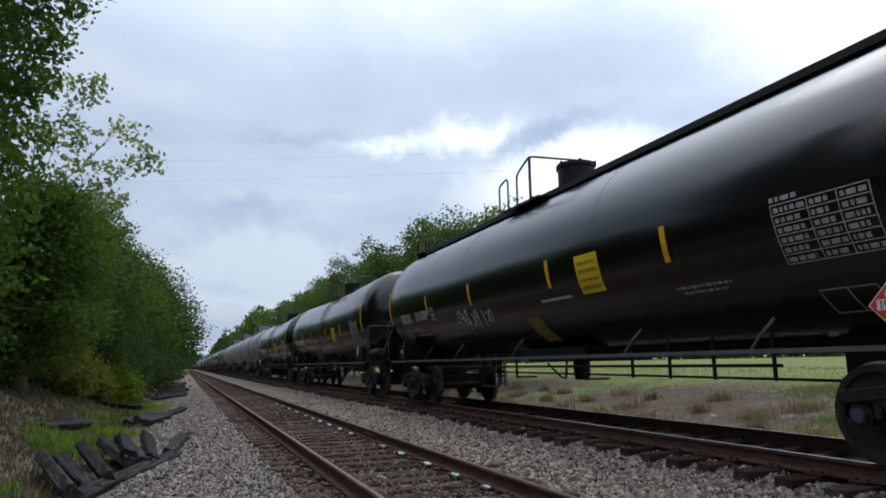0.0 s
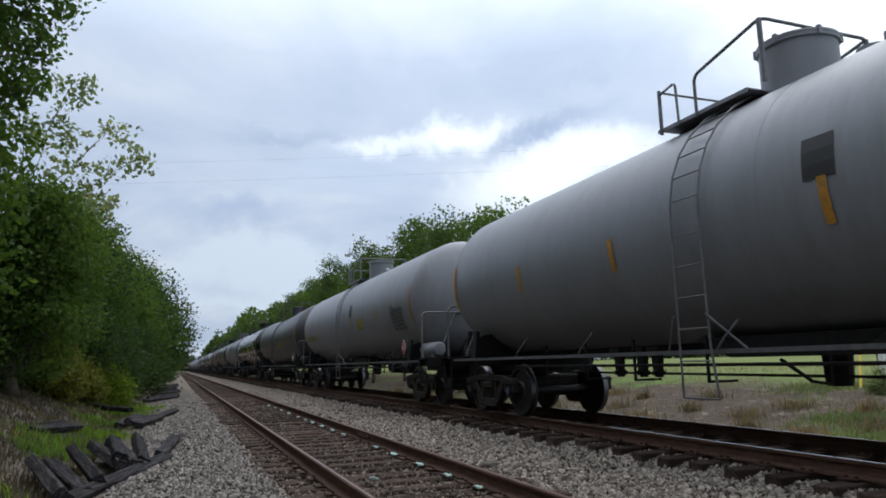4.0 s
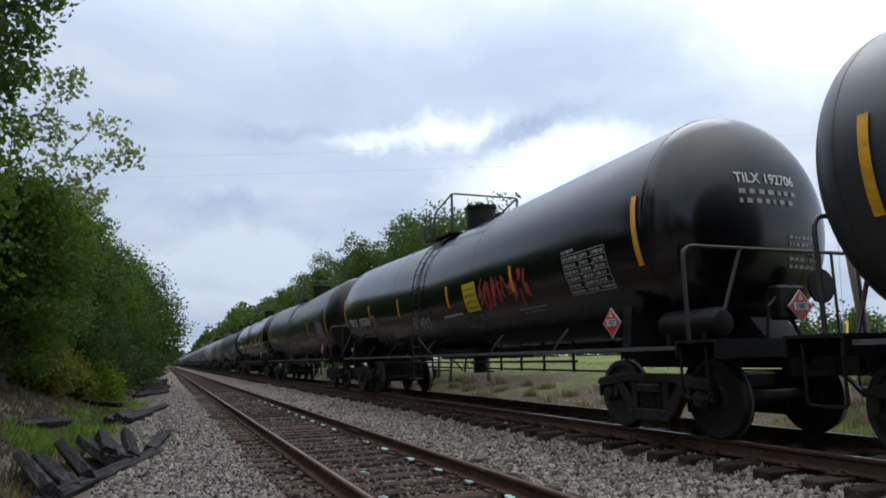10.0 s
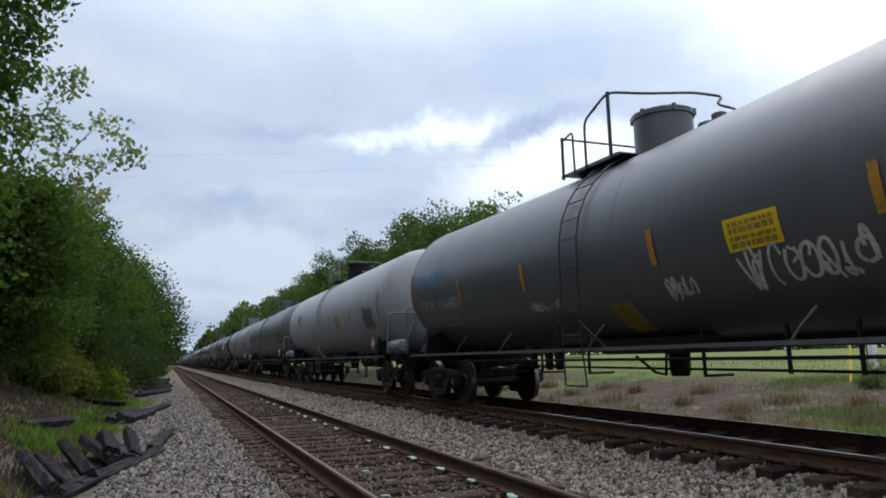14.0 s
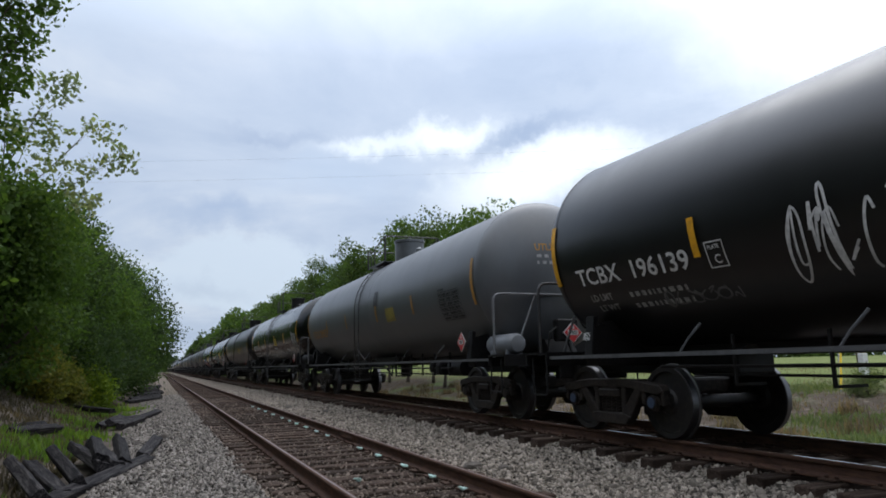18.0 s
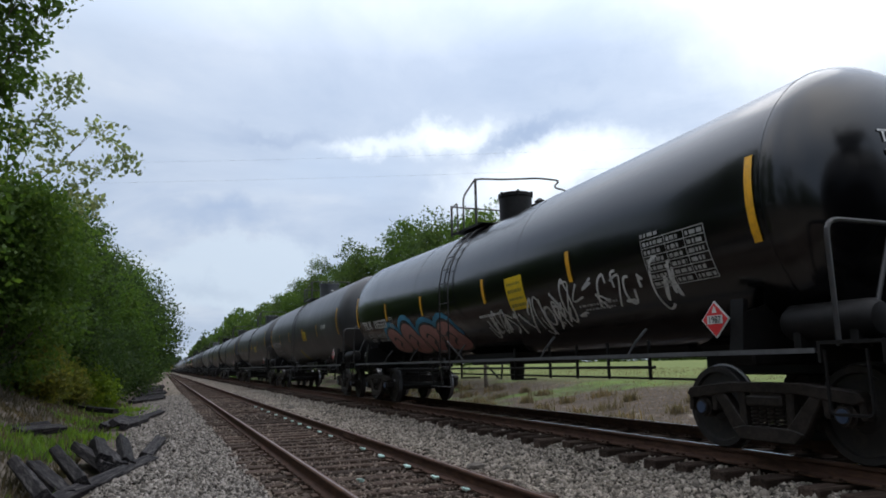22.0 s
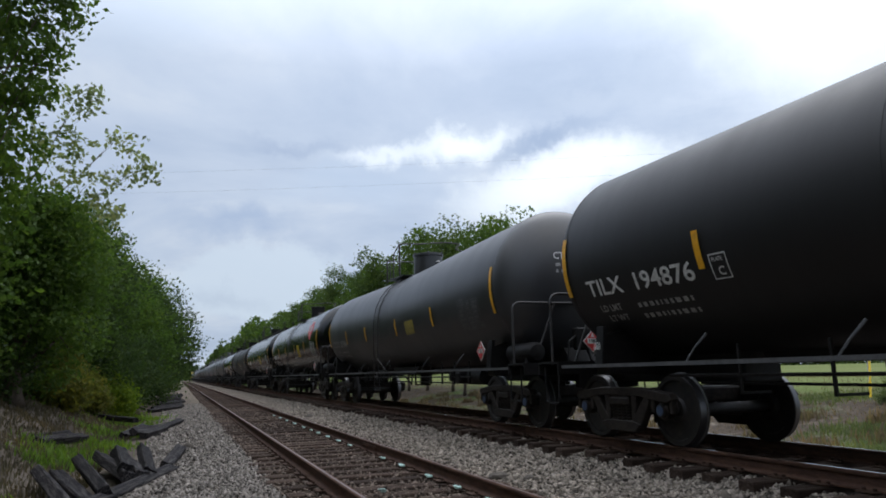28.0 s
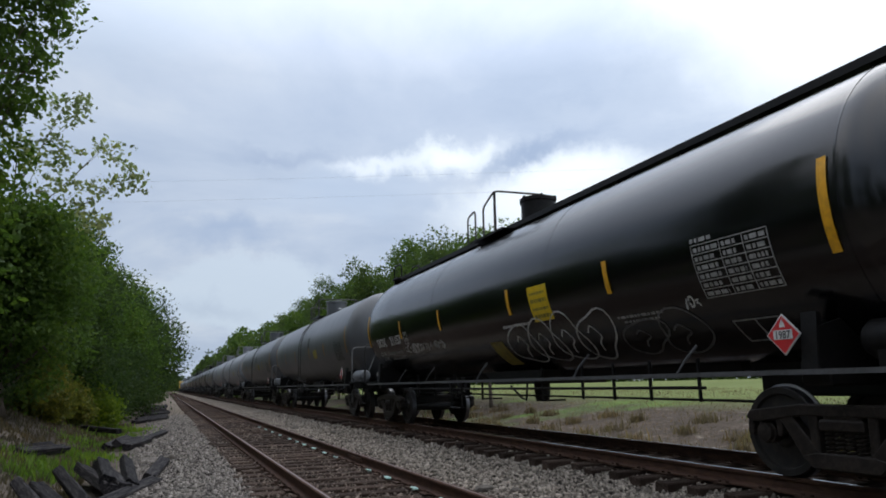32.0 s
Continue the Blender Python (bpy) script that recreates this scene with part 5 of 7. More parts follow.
def board_mesh(paint):
    """Running board along the whole tank top."""
    z = Z_TANK + R_TANK + 0.02
    g = Geo()
    g.box(-0.36, 0.36, -SHELL - 0.25, SHELL + 0.25, z + 0.06, z + 0.10, 0.006)
    for s in (-1, 1):
        g.box(s * 0.37 - 0.012, s * 0.37 + 0.012, -SHELL - 0.25, SHELL + 0.25, z + 0.02, z + 0.12)
    for i in range(11):
        y = -SHELL + 0.3 + i * (2 * SHELL - 0.6) / 10
        g.box(-0.3, 0.3, y - 0.03, y + 0.03, z - 0.12, z + 0.06, 0.006)
    return g.mesh("running_board", M[paint])


def end_ladder_mesh(s, paint):
    """End platform with hoops and a ladder down over the head."""
    z = Z_TANK + R_TANK + 0.05
    y = s * (SHELL + 0.3)
    g = Geo().box(-0.50, 0.36, min(y, y + s * 0.5), max(y, y + s * 0.5), z + 0.04, z + 0.09, 0.01)
    g.box(-0.45, 0.3, min(y + s * 0.4, y + s * 0.47), max(y + s * 0.4, y + s * 0.47), z - 0.14, z + 0.04, 0.01)
    for x in (-0.44, 0.12):
        g.tube(bend([(x, y + s * 0.45, z + 0.05), (x, y + s * 0.45, z + 0.46), (x, y - s * 0.25, z + 0.46), (x, y - s * 0.25, z + 0.05)], 0.2, 6), 0.022, 6)
    for x in (-0.08, 0.36):
        g.tube([(x, y + s * 0.48, z + 0.3), (x, y + s * 0.5, 3.0), (x, s * 8.34, 1.1)], 0.02, 6)
    for i in range(11):
        zz = 1.35 + i * 0.28
        yy = (y + s * 0.5) if zz > 3.0 else s * 8.34 + ((y + s * 0.5) - s * 8.34) * (zz - 1.1) / 1.9
        g.tube([(-0.08, yy, zz), (0.36, yy, zz)], 0.013, 5)
    return g.mesh("end_ladder", M[paint])


# lettering and marks that follow the tank's curve, on the side that faces the camera
def wrap(verts, y0, th0, lift):
    r = R_TANK + lift
    return [(-r * math.cos(th0 + v / R_TANK), y0 - u, Z_TANK + r * math.sin(th0 + v / R_TANK)) for u, v in verts]


def rect(u0, u1, v0, v1, steps=0):
    n = steps or max(1, int(abs(v1 - v0) / 0.12))
    vs = [(u, v0 + (v1 - v0) * i / n) for i in range(n + 1) for u in (u0, u1)]
    return vs, [(2 * i, 2 * i + 1, 2 * i + 3, 2 * i + 2) for i in range(n)]


class Flat:
    def __init__(self):
        self.v, self.f = [], []

    def add(self, shape):
        vs, fs = shape
        o = len(self.v)
        self.v += list(vs)
        self.f += [tuple(i + o for i in f) for f in fs]
        return self


def on_side(name, flat, mat, car, y, theta, label="", lift=0.006, parent=None):
    me = mesh_of(name, wrap(flat.v, y, radians(theta), lift), flat.f, M[mat])
    return place(name, me, parent or car, label=label)


def letters(text, size):
    """Flat outline of a line of lettering: points and faces, size = height of capitals."""
    key = ("text", text)
    if key not in CACHE:
        cu = bpy.data.curves.new("lettering", "FONT")
        cu.body, cu.size, cu.offset, cu.resolution_u = text, 1.0, 0.016, 3
        ob = new("lettering", cu)
        me = bpy.data.meshes.new_from_object(ob.evaluated_get(bpy.context.evaluated_depsgraph_get()))
        CACHE[key] = ([(v.co.x, v.co.y) for v in me.vertices], [tuple(p.vertices) for p in me.polygons])
        bpy.data.objects.remove(ob)
        bpy.data.curves.remove(cu)
        bpy.data.meshes.remove(me)
    vs, fs = CACHE[key]
    k = size / 0.70
    return [(x * k, y * k) for x, y in vs], fs


def text_on_side(name, text, size, mat, car, y, theta, width=None, label=""):
    vs, fs = letters(text, size)
    if width:
        k = width / max(x for x, _ in vs)
        vs = [(x * k, v) for x, v in vs]
    fl = Flat().add((vs, fs))
    return on_side(name, fl, mat, car, y, theta, label, 0.009)


def on_head(name, flat, mat, car, label="", lift=0.012):
    """Shapes in (x, height) laid on the head that faces the camera."""
    vs = []
    for x, z in flat.v:
        q = max(0.0, 1 - (x * x + (z - Z_TANK) ** 2) / R_TANK ** 2)
        vs.append((x, -SHELL - HEAD * math.sqrt(q) - lift, z))
    return place(name, mesh_of(name, vs, flat.f, M[mat]), car, label=label)


def bars(fl, u, v, width, height, rnd, gap=0.025):
    """Unreadable small print: a row of plain bars."""
    x = u
    while x < u + width:
        w = min(rnd.uniform(0.03, 0.10), u + width - x)
        fl.add(rect(x, x + w, v, v + height, 1))
        x += w + gap
    return fl


def table_flat():
    r = random.Random(4)
    fl = Flat()
    W_, H_ = 1.06, 0.60
    for i in range(7):
        fl.add(rect(0, W_, -H_ * i / 6 - 0.006, -H_ * i / 6 + 0.006, 1))
    for u in (0, 0.42, 0.74, W_):
        fl.add(rect(u - 0.006, u + 0.006, -H_, 0, 5))
    for i in range(6):
        for u0, u1 in ((0.03, 0.40), (0.45, 0.72), (0.77, 1.04)):
            if r.random() < 0.9:
                bars(fl, u0, -H_ * (i + 0.78) / 6, u1 - u0 - r.uniform(0, 0.1), 0.048, r, 0.02)
    bars(fl, 0.0, 0.03, 0.34, 0.045, r)
    return fl


def diamond(h, w=None):
    w = w or h
    return [(-w, 0), (0, -h), (w, 0), (0, h)], [(0, 1, 2, 3)]


def placard(car, x, y, z, facing):
    """Diamond hazard plate: white rim, red field, white panel with its number."""
    def put(name, flat, mat, lift, parent):
        if facing == "side":
            vs = [(x - lift, y - u, z + v) for u, v in flat.v]
        else:
            vs = [(x + u, y - lift, z + v) for u, v in flat.v]
        return place(name, mesh_of(name, vs, flat.f, M[mat]), parent)
    me = Geo()
    if facing == "side":
        me.prism([(y + u, z + v) for u, v in diamond(0.195)[0]], "x", x - 0.012, x)
    else:
        me.prism([(x + u, z + v) for u, v in diamond(0.195)[0]], "y", y - 0.012, y)
    p = part("placard", me, M["white"], car, "red and white diamond hazard placard")
    put("red_field", Flat().add(diamond(0.178)), "red", 0.016, p)
    put("number_panel", Flat().add(rect(-0.11, 0.11, -0.045, 0.045, 1)), "white", 0.020, p)
    vs, fs = letters("1987", 0.07)
    k = 0.18 / max(a for a, _ in vs)
    put("number", Flat().add(([(a * k - 0.09, b - 0.035) for a, b in vs], fs)), "blackink", 0.024, p)
    put("flame_symbol", Flat().add(([(-0.035, 0.07), (0.035, 0.07), (0.022, 0.11), (0.0, 0.145), (-0.022, 0.11)], [(0, 1, 2, 3, 4)])), "white", 0.020, p)
    return p


def ribbon(path, width):
    vs, fs = [], []
    for i, p in enumerate(path):
        a, b = path[max(0, i - 1)], path[min(len(path) - 1, i + 1)]
        dx, dy = b[0] - a[0], b[1] - a[1]
        n = math.hypot(dx, dy) or 1.0
        vs += [(p[0] - dy / n * width / 2, p[1] + dx / n * width / 2), (p[0] + dy / n * width / 2, p[1] - dx / n * width / 2)]
        if i:
            fs.append((2 * i - 2, 2 * i - 1, 2 * i + 1, 2 * i))
    return vs, fs


def scrawl(width, height, seed, glyphs, stroke=0.035, round_=0.6, slant=0.15):
    """Spray-can scribble that spells nothing: loops and hooks in a row."""
    r = random.Random(seed)
    fl = Flat()
    if round_ < 0.95:
        glyphs, stroke, round_ = round(glyphs * 1.6), stroke * 0.78, round_ * 0.5
    step = width / glyphs
    for g in range(glyphs):
        cx, h = step * (g + 0.5), height * r.uniform(0.65, 1.0)
        for _ in range(r.choice((1, 2, 2))):
            n = r.randint(3, 5)
            ctrl = [(cx + step * r.uniform(-0.55, 0.55), h * r.uniform(-0.5, 0.5)) for _ in range(n)]
            if r.random() < round_:
                a0, rx, ry = r.uniform(0, 6.28), step * r.uniform(0.3, 0.55), h * r.uniform(0.25, 0.5)
                ctrl = [(cx + rx * math.cos(a0 + k * 1.05), ry * math.sin(a0 + k * 1.05)) for k in range(r.randint(5, 8))]
            path = []
            for i in range(len(ctrl) - 1):
                p0, p1, p2, p3 = ctrl[max(0, i - 1)], ctrl[i], ctrl[i + 1], ctrl[min(len(ctrl) - 1, i + 2)]
                for k in range(5):
                    t = k / 5
                    path.append(tuple(0.5 * (2 * p1[c] + (p2[c] - p0[c]) * t + (2 * p0[c] - 5 * p1[c] + 4 * p2[c] - p3[c]) * t * t + (3 * p1[c] - p0[c] - 3 * p2[c] + p3[c]) * t ** 3) for c in (0, 1)))
            path = [(x + slant * y, y) for x, y in path]
            fl.add(ribbon(path, stroke * r.uniform(0.8, 1.2)))
    return fl


def blob(c, ring, rings=6):
    """A filled outline in rings, so that it can follow the curve of the tank."""
    n = len(ring)
    vs = [c] + [(c[0] + (x - c[0]) * k / rings, c[1] + (y - c[1]) * k / rings) for k in range(1, rings + 1) for x, y in ring]
    fs = [(0, i + 1, (i + 1) % n + 1) for i in range(n)]
    fs += [(1 + k * n + i, 1 + (k + 1) * n + i, 1 + (k + 1) * n + (i + 1) % n, 1 + k * n + (i + 1) % n) for k in range(rings - 1) for i in range(n)]
    return vs, fs


def bubbles(width, height, seed, n):
    """Fat filled graffiti shapes that spell nothing."""
    r = random.Random(seed)
    fl = Flat()
    step = width / n
    for g in range(n):
        cx = step * (g + 0.5)
        m = 14
        ring = [(cx + step * 0.56 * math.cos(a) * (1 + 0.25 * math.sin(3 * a + g)), height * 0.5 * math.sin(a) * (1 + 0.2 * math.cos(2 * a + 2 * g))) for a in [2 * math.pi * i / m for i in range(m)]]
        fl.add(blob((cx, 0), ring))
    return fl


STRIPES = (-4.08, -1.2, 2.08, 4.75)


def tank_car(kind, paint, mark="", mark_mat="white", mark_size=0.21, style=0, rails="pipe", end_mark="", sign="signyel", stripe="yellow", table=True, plate_box=True, words="", detail=True, stripe_th=-10, sign_y=-2.0, table_y=-5.72, ladder_y=0.55, shift=0.0, cap="", end_y=8.2):
    """kind: 'side' with a ladder up the side, 'board' with a running board and end ladders."""
    erail = "greypipe" if paint in ("grey", "pale", "slate") else rails
    tall_rail = mark.startswith("CBTX")
    car = thing("tank_car", words, "tank car", "tank train")
    far = SHELL + (0.0 if mark[-3:] in ("164", "157") else 0.2 if kind == "board" else 0.32 if mark[:4] in ("CBTX", "UTLX", "MWTX") else 0.0)      # some tanks run longer at the rear
    place("tank", shared(("tank", paint, far), lambda: tank_mesh(paint, far)), car)
    for y in ((-SHELL, -2.5, 2.5, far) if paint in ("gloss", "satin", "dull") else (-SHELL, -0.42, 0.42, far)):
        place("shell_band", shared(("band", paint), lambda: band_mesh(paint)), car, (0, y, 0))
    place("belly_plate", shared("keel", keel_mesh), car)
    place("outlet_housing", shared("outlet", outlet_mesh), car)
    for s in (-1, 1):
        add_truck(car, s * TRUCK_Y, cap)
        place("body_bolster", shared("saddle", bolster_web), car, (0, s * TRUCK_Y, 0))
        if s > 0 and paint in ("gloss", "satin", "dull"):
            place("jack_stencil", shared("jack", jack_stencil), car, (0, s * TRUCK_Y, 0))
        place("stub_sill", shared(("stub", s), lambda: stub_sill(s)), car)
        place("coupler", shared(("coupler", s), lambda: coupler_mesh(s)), car)
        place("end_platform", shared(("platform", s), lambda: platform_mesh(s)), car)
        place("end_handrail", shared(("endrail", s, erail, end_y), lambda: end_rail_mesh(s, erail, end_y, 2.36 if end_y < 8 else 2.2)), car)
        place("side_sill", shared("sill", sill_mesh), car, (s * 1.36, 0, 0))
        for y in (-8.25, 8.25):
            place("sill_step", shared("stirrup", stirrup_mesh), car, (s * 1.40, y, 0))
        for y in (-5.2, -3.0, 0.4, 3.2, 5.2):
            st = place("sill_strut", shared("strut", strut_mesh), car, (s * 1.36, y, 0))
            if s > 0:
                st.rotation_euler = (0, 0, math.pi)
    place("hand_brake", shared(("valves", 1), lambda: valve_mesh(-1)), car)
    for y in (2.1, 2.42, 2.95):
        place("lever_bracket", shared("lever", lever_bracket_mesh), car, (-0.8, y, 0))
    if kind == "board" or paint in ("gloss", "satin"):
        place("hung_step", shared("hungstep", hung_step_mesh), car, (-1.3, 1.5, 0))
    place("brake_rod", shared("rod", rod_mesh), car)
    for y in (-1.4, 1.0, 2.4, 3.6, 4.8):
        place("rod_hanger", shared("hanger", hanger_mesh), car, (-0.95, y, 0))
    if not mark.startswith(("SIOX", "TILX")):
        place("brake_cylinder", shared("cylinder", brake_cylinder_mesh), car)
        place("control_valve", shared("valvebox", valve_box_mesh), car)
        place("equalizing_tank", shared("smalltank", small_tank_mesh), car)
    for y in (-5.1, -4.2, -3.4, -2.6):
        place("pipe_bracket", shared("bracket", pipe_bracket_mesh), car, (0, y, 0))
    tint = "grey" if paint in ("grey", "pale", "slate") else "iron"
    if not (paint in ("dull", "satin") and mark.startswith("TILX")):
        place("air_reservoir", shared(("reservoir", tint), lambda: reservoir_mesh(tint)), car)
    top = paint if paint in ("grey", "slate", "matte") else "iron"
    drum = 1.0 if paint == "gloss" else 1.25
    mw = place("manway", shared(("manway", top, drum), lambda: manway_mesh(top, drum)), car)
    place("lid", shared(("lid", top, drum), lambda: manway_lid(top, drum)), mw)
    place("top_fitting", shared(("fittings", top), lambda: fittings_mesh(top)), car)
    for s in (-1, 1):
        place("deck", shared(("deck", top, s), lambda: deck_mesh(top, s * 0.62)), car, (0, shift, 0))
    place("top_railing", shared(("toprail", rails, style, tall_rail), lambda: top_rail_mesh(rails, style, 0.94 if tall_rail else 0.74)), car, (0, shift, 0))
    place("ladder_hoop", shared(("lowrail", rails, style), lambda: low_rail_mesh(rails, style)), car, (0, shift, 0))
    if kind == "board":
        place("running_board", shared(("board", top), lambda: board_mesh(top)), car)
        for s in (-1, 1):
            place("end_ladder", shared(("endladder", s, top), lambda: end_ladder_mesh(s, top)), car)
    else:
        lad = place("ladder", shared(("lfoot", rails), lambda: ladder_foot_mesh(rails)), car, (0, ladder_y, 0), "side ladder bowed round the tank")
        for dy in (-1, 1):
            place("ladder_brace", shared(("brace", rails, dy), lambda: ladder_brace_mesh(rails, dy)), lad)
        for dy in (-0.23, 0.23):
            place("ladder_rail", shared(("lrail", rails, dy), lambda: ladder_rail_mesh(rails, dy)), lad)
        if detail:
            spots = [ladder_at(radians(d)) for d in (74, 62, 50, 39, 28, 17, 6)] + [(-R_TANK - 0.055, z) for z in (2.35, 2.0, 1.65, 1.3, 0.95)]
            for x, z in spots:
                place("rung", shared(("rung", rails), lambda: rung_mesh(rails)), lad, (x, 0, z))
    # marks
    tall = Flat().add(rect(-0.05, 0.05, -0.44, 0.44))
    short = Flat().add(rect(-0.05, 0.05, -0.22, 0.22))
    for y in (-SHELL + 0.12, (SHELL if mark[:4] in ("CBTX", "MWTX") else far) + 0.02):
        place("reflector_strip", shared(("tall", stripe, y, stripe_th), lambda: mesh_of("reflector_strip", wrap(tall.v, y, radians(stripe_th + 6), 0.016), tall.f, M[stripe])), car)
    for y in STRIPES:
        place("reflector_strip", shared(("short", stripe, y, stripe_th), lambda: mesh_of("reflector_strip", wrap(short.v, y, radians(stripe_th), 0.016), short.f, M[stripe])), car)
    if table:
        tm = "dimwhite" if table is True else table
        place("data_table", shared(("table", tm, table_y), lambda: mesh_of("data_table", wrap(table_flat().v, table_y, radians(-6), 0.008), table_flat().f, M[tm])), car, label="grid of worn stencilled data")
    if sign:
        r = random.Random(3)
        sw, sh, sth = (0.60, 0.57, -4) if paint == "gloss" and not tall_rail else (0.42, 0.36, -7) if tall_rail else (0.70, 0.35, -7)
        fl = Flat().add(rect(0, sw, -sh, 0.0, 5))
        sg = place("emergency_sign", shared(("sign", sign, sign_y, sw), lambda: mesh_of("emergency_sign", wrap(fl.v, sign_y, radians(sth), 0.007), fl.f, M[sign])), car, label="yellow notice panel")
        ink = Flat()
        for i, h in enumerate((0.05, 0.07, 0.05, 0.07)):
            bars(ink, 0.06, -sh * (0.24 + 0.22 * i), sw - 0.12, h * 0.8, r, 0.02)
        if sign == "signyel":
            place("small_print", shared(("signink", sign_y, sw, sh), lambda: mesh_of("small_print", wrap(ink.v, sign_y, radians(sth), 0.010), ink.f, M["olive"])), sg)
    if mark.startswith(("SIOX", "GATX", "CITX")) or mark[-3:] in ("483", "571", "939"):
        st = Flat().add(rect(0, 0.50, -0.62, 0.0, 6))
        py = 0.65 if mark.startswith("GATX") else -0.8 if mark.endswith("939") else 0.1
        place("stencil_patch", shared(("stencil", py), lambda: mesh_of("stencil_patch", wrap(st.v, py, radians(-36), 0.007), st.f, M["olive"])), car)
    fr = Flat()
    for a, b, c, d in ((0, 0.62, -0.02, 0.0), (0, 0.62, -0.34, -0.32), (0, 0.02, -0.34, 0), (0.6, 0.62, -0.34, 0), (0.3, 0.32, -0.34, 0)):
        fr.add(rect(a, b, c, d, 4))
    if paint in ("gloss", "satin", "dull"):
        if mark.startswith("SIOX"):
            place("card_holder", shared("holder", lambda: mesh_of("card_holder", wrap(fr.v, -5.85, radians(-42), 0.008), fr.f, M["dimwhite"])), car)
        ln = bars(bars(Flat(), 0, 0, 0.9, 0.035, random.Random(8)), 0.1, -0.07, 0.7, 0.03, random.Random(9))
        place("small_print", shared("print", lambda: mesh_of("small_print", wrap(ln.v, -4.0, radians(-33), 0.008), ln.f, M["dimwhite"])), car)
        ln2 = bars(Flat(), 0, 0, 0.95, 0.045, random.Random(10))
        place("small_print", shared("print2", lambda: mesh_of("small_print", wrap(ln2.v, -0.75, radians(-27), 0.008), ln2.f, M["white"])), car)
    if mark:
        text_on_side("reporting_mark", mark.replace(" ", "    " if kind == "board" else "  "), mark_size * 1.08, mark_mat, car, 6.92 if kind == "board" else 7.12, -23, 2.05 if kind == "board" else 2.22)
        sub = "dimwhite" if mark_mat == "white" else mark_mat
        ld = Flat()
        for text, u0, v0 in (("LD LMT", 0.2, 0.0), ("LT WT", 0.28, -0.17)):
            vs, fs = letters(text, 0.10)
            ld.add(([(u + u0, v + v0) for u, v in vs], fs))
            bars(ld, 1.05, v0, 1.05, 0.07, random.Random(12), 0.05)
        if mark_mat in ("white", "dimwhite"):
            place("load_limit", shared(("limit", sub), lambda: mesh_of("load_limit", wrap(ld.v, 7.2, radians(-33), 0.008), ld.f, M["dimwhite"])), car)
        if plate_box and mark_mat == "white":
            pb = Flat()
            for a, b, c, d in ((0, 0.26, -0.015, 0.0), (0, 0.26, -0.30, -0.285), (0, 0.015, -0.30, 0), (0.245, 0.26, -0.30, 0)):
                pb.add(rect(a, b, c, d, 3))
            vs, fs = letters("C", 0.10)
            pb.add(([(u + 0.09, v - 0.25) for u, v in vs], fs))
            vs, fs = letters("PLATE", 0.045)
            pb.add(([(u * 0.9 + 0.04, v - 0.085) for u, v in vs], fs))
            place("plate_stencil", shared("plate", lambda: mesh_of("plate_stencil", wrap(pb.v, 4.62, radians(-13), 0.008), pb.f, M["white"])), car)
    if end_mark:
        vs, fs = letters(end_mark, 0.13)
        k = 0.95 / max(a for a, _ in vs)
        fl = Flat().add(([(u * k - (0.85 if kind == "board" else 0.5), v + 3.02) for u, v in vs], fs))
        mm = mark_mat if mark_mat != "dimwhite" else "white"
        on_head("end_mark", fl, mm, car)
        pr = Flat()
        for i in range(2):
            bars(pr, -0.82 if kind == "board" else -0.47, 2.88 - 0.12 * i, 0.9, 0.06, random.Random(i + 20), 0.06)
        for i in range(5):
            bars(pr, 0.25, 2.35 - 0.09 * i, 0.55, 0.045, random.Random(i + 30), 0.03)
        on_head("small_print", pr, "dimwhite", car)
    placard(car, -1.40, -6.80, 1.40, "side")
    placard(car, 0.55 if kind == "board" else 0.05, -8.44, 1.50, "end")
    return car


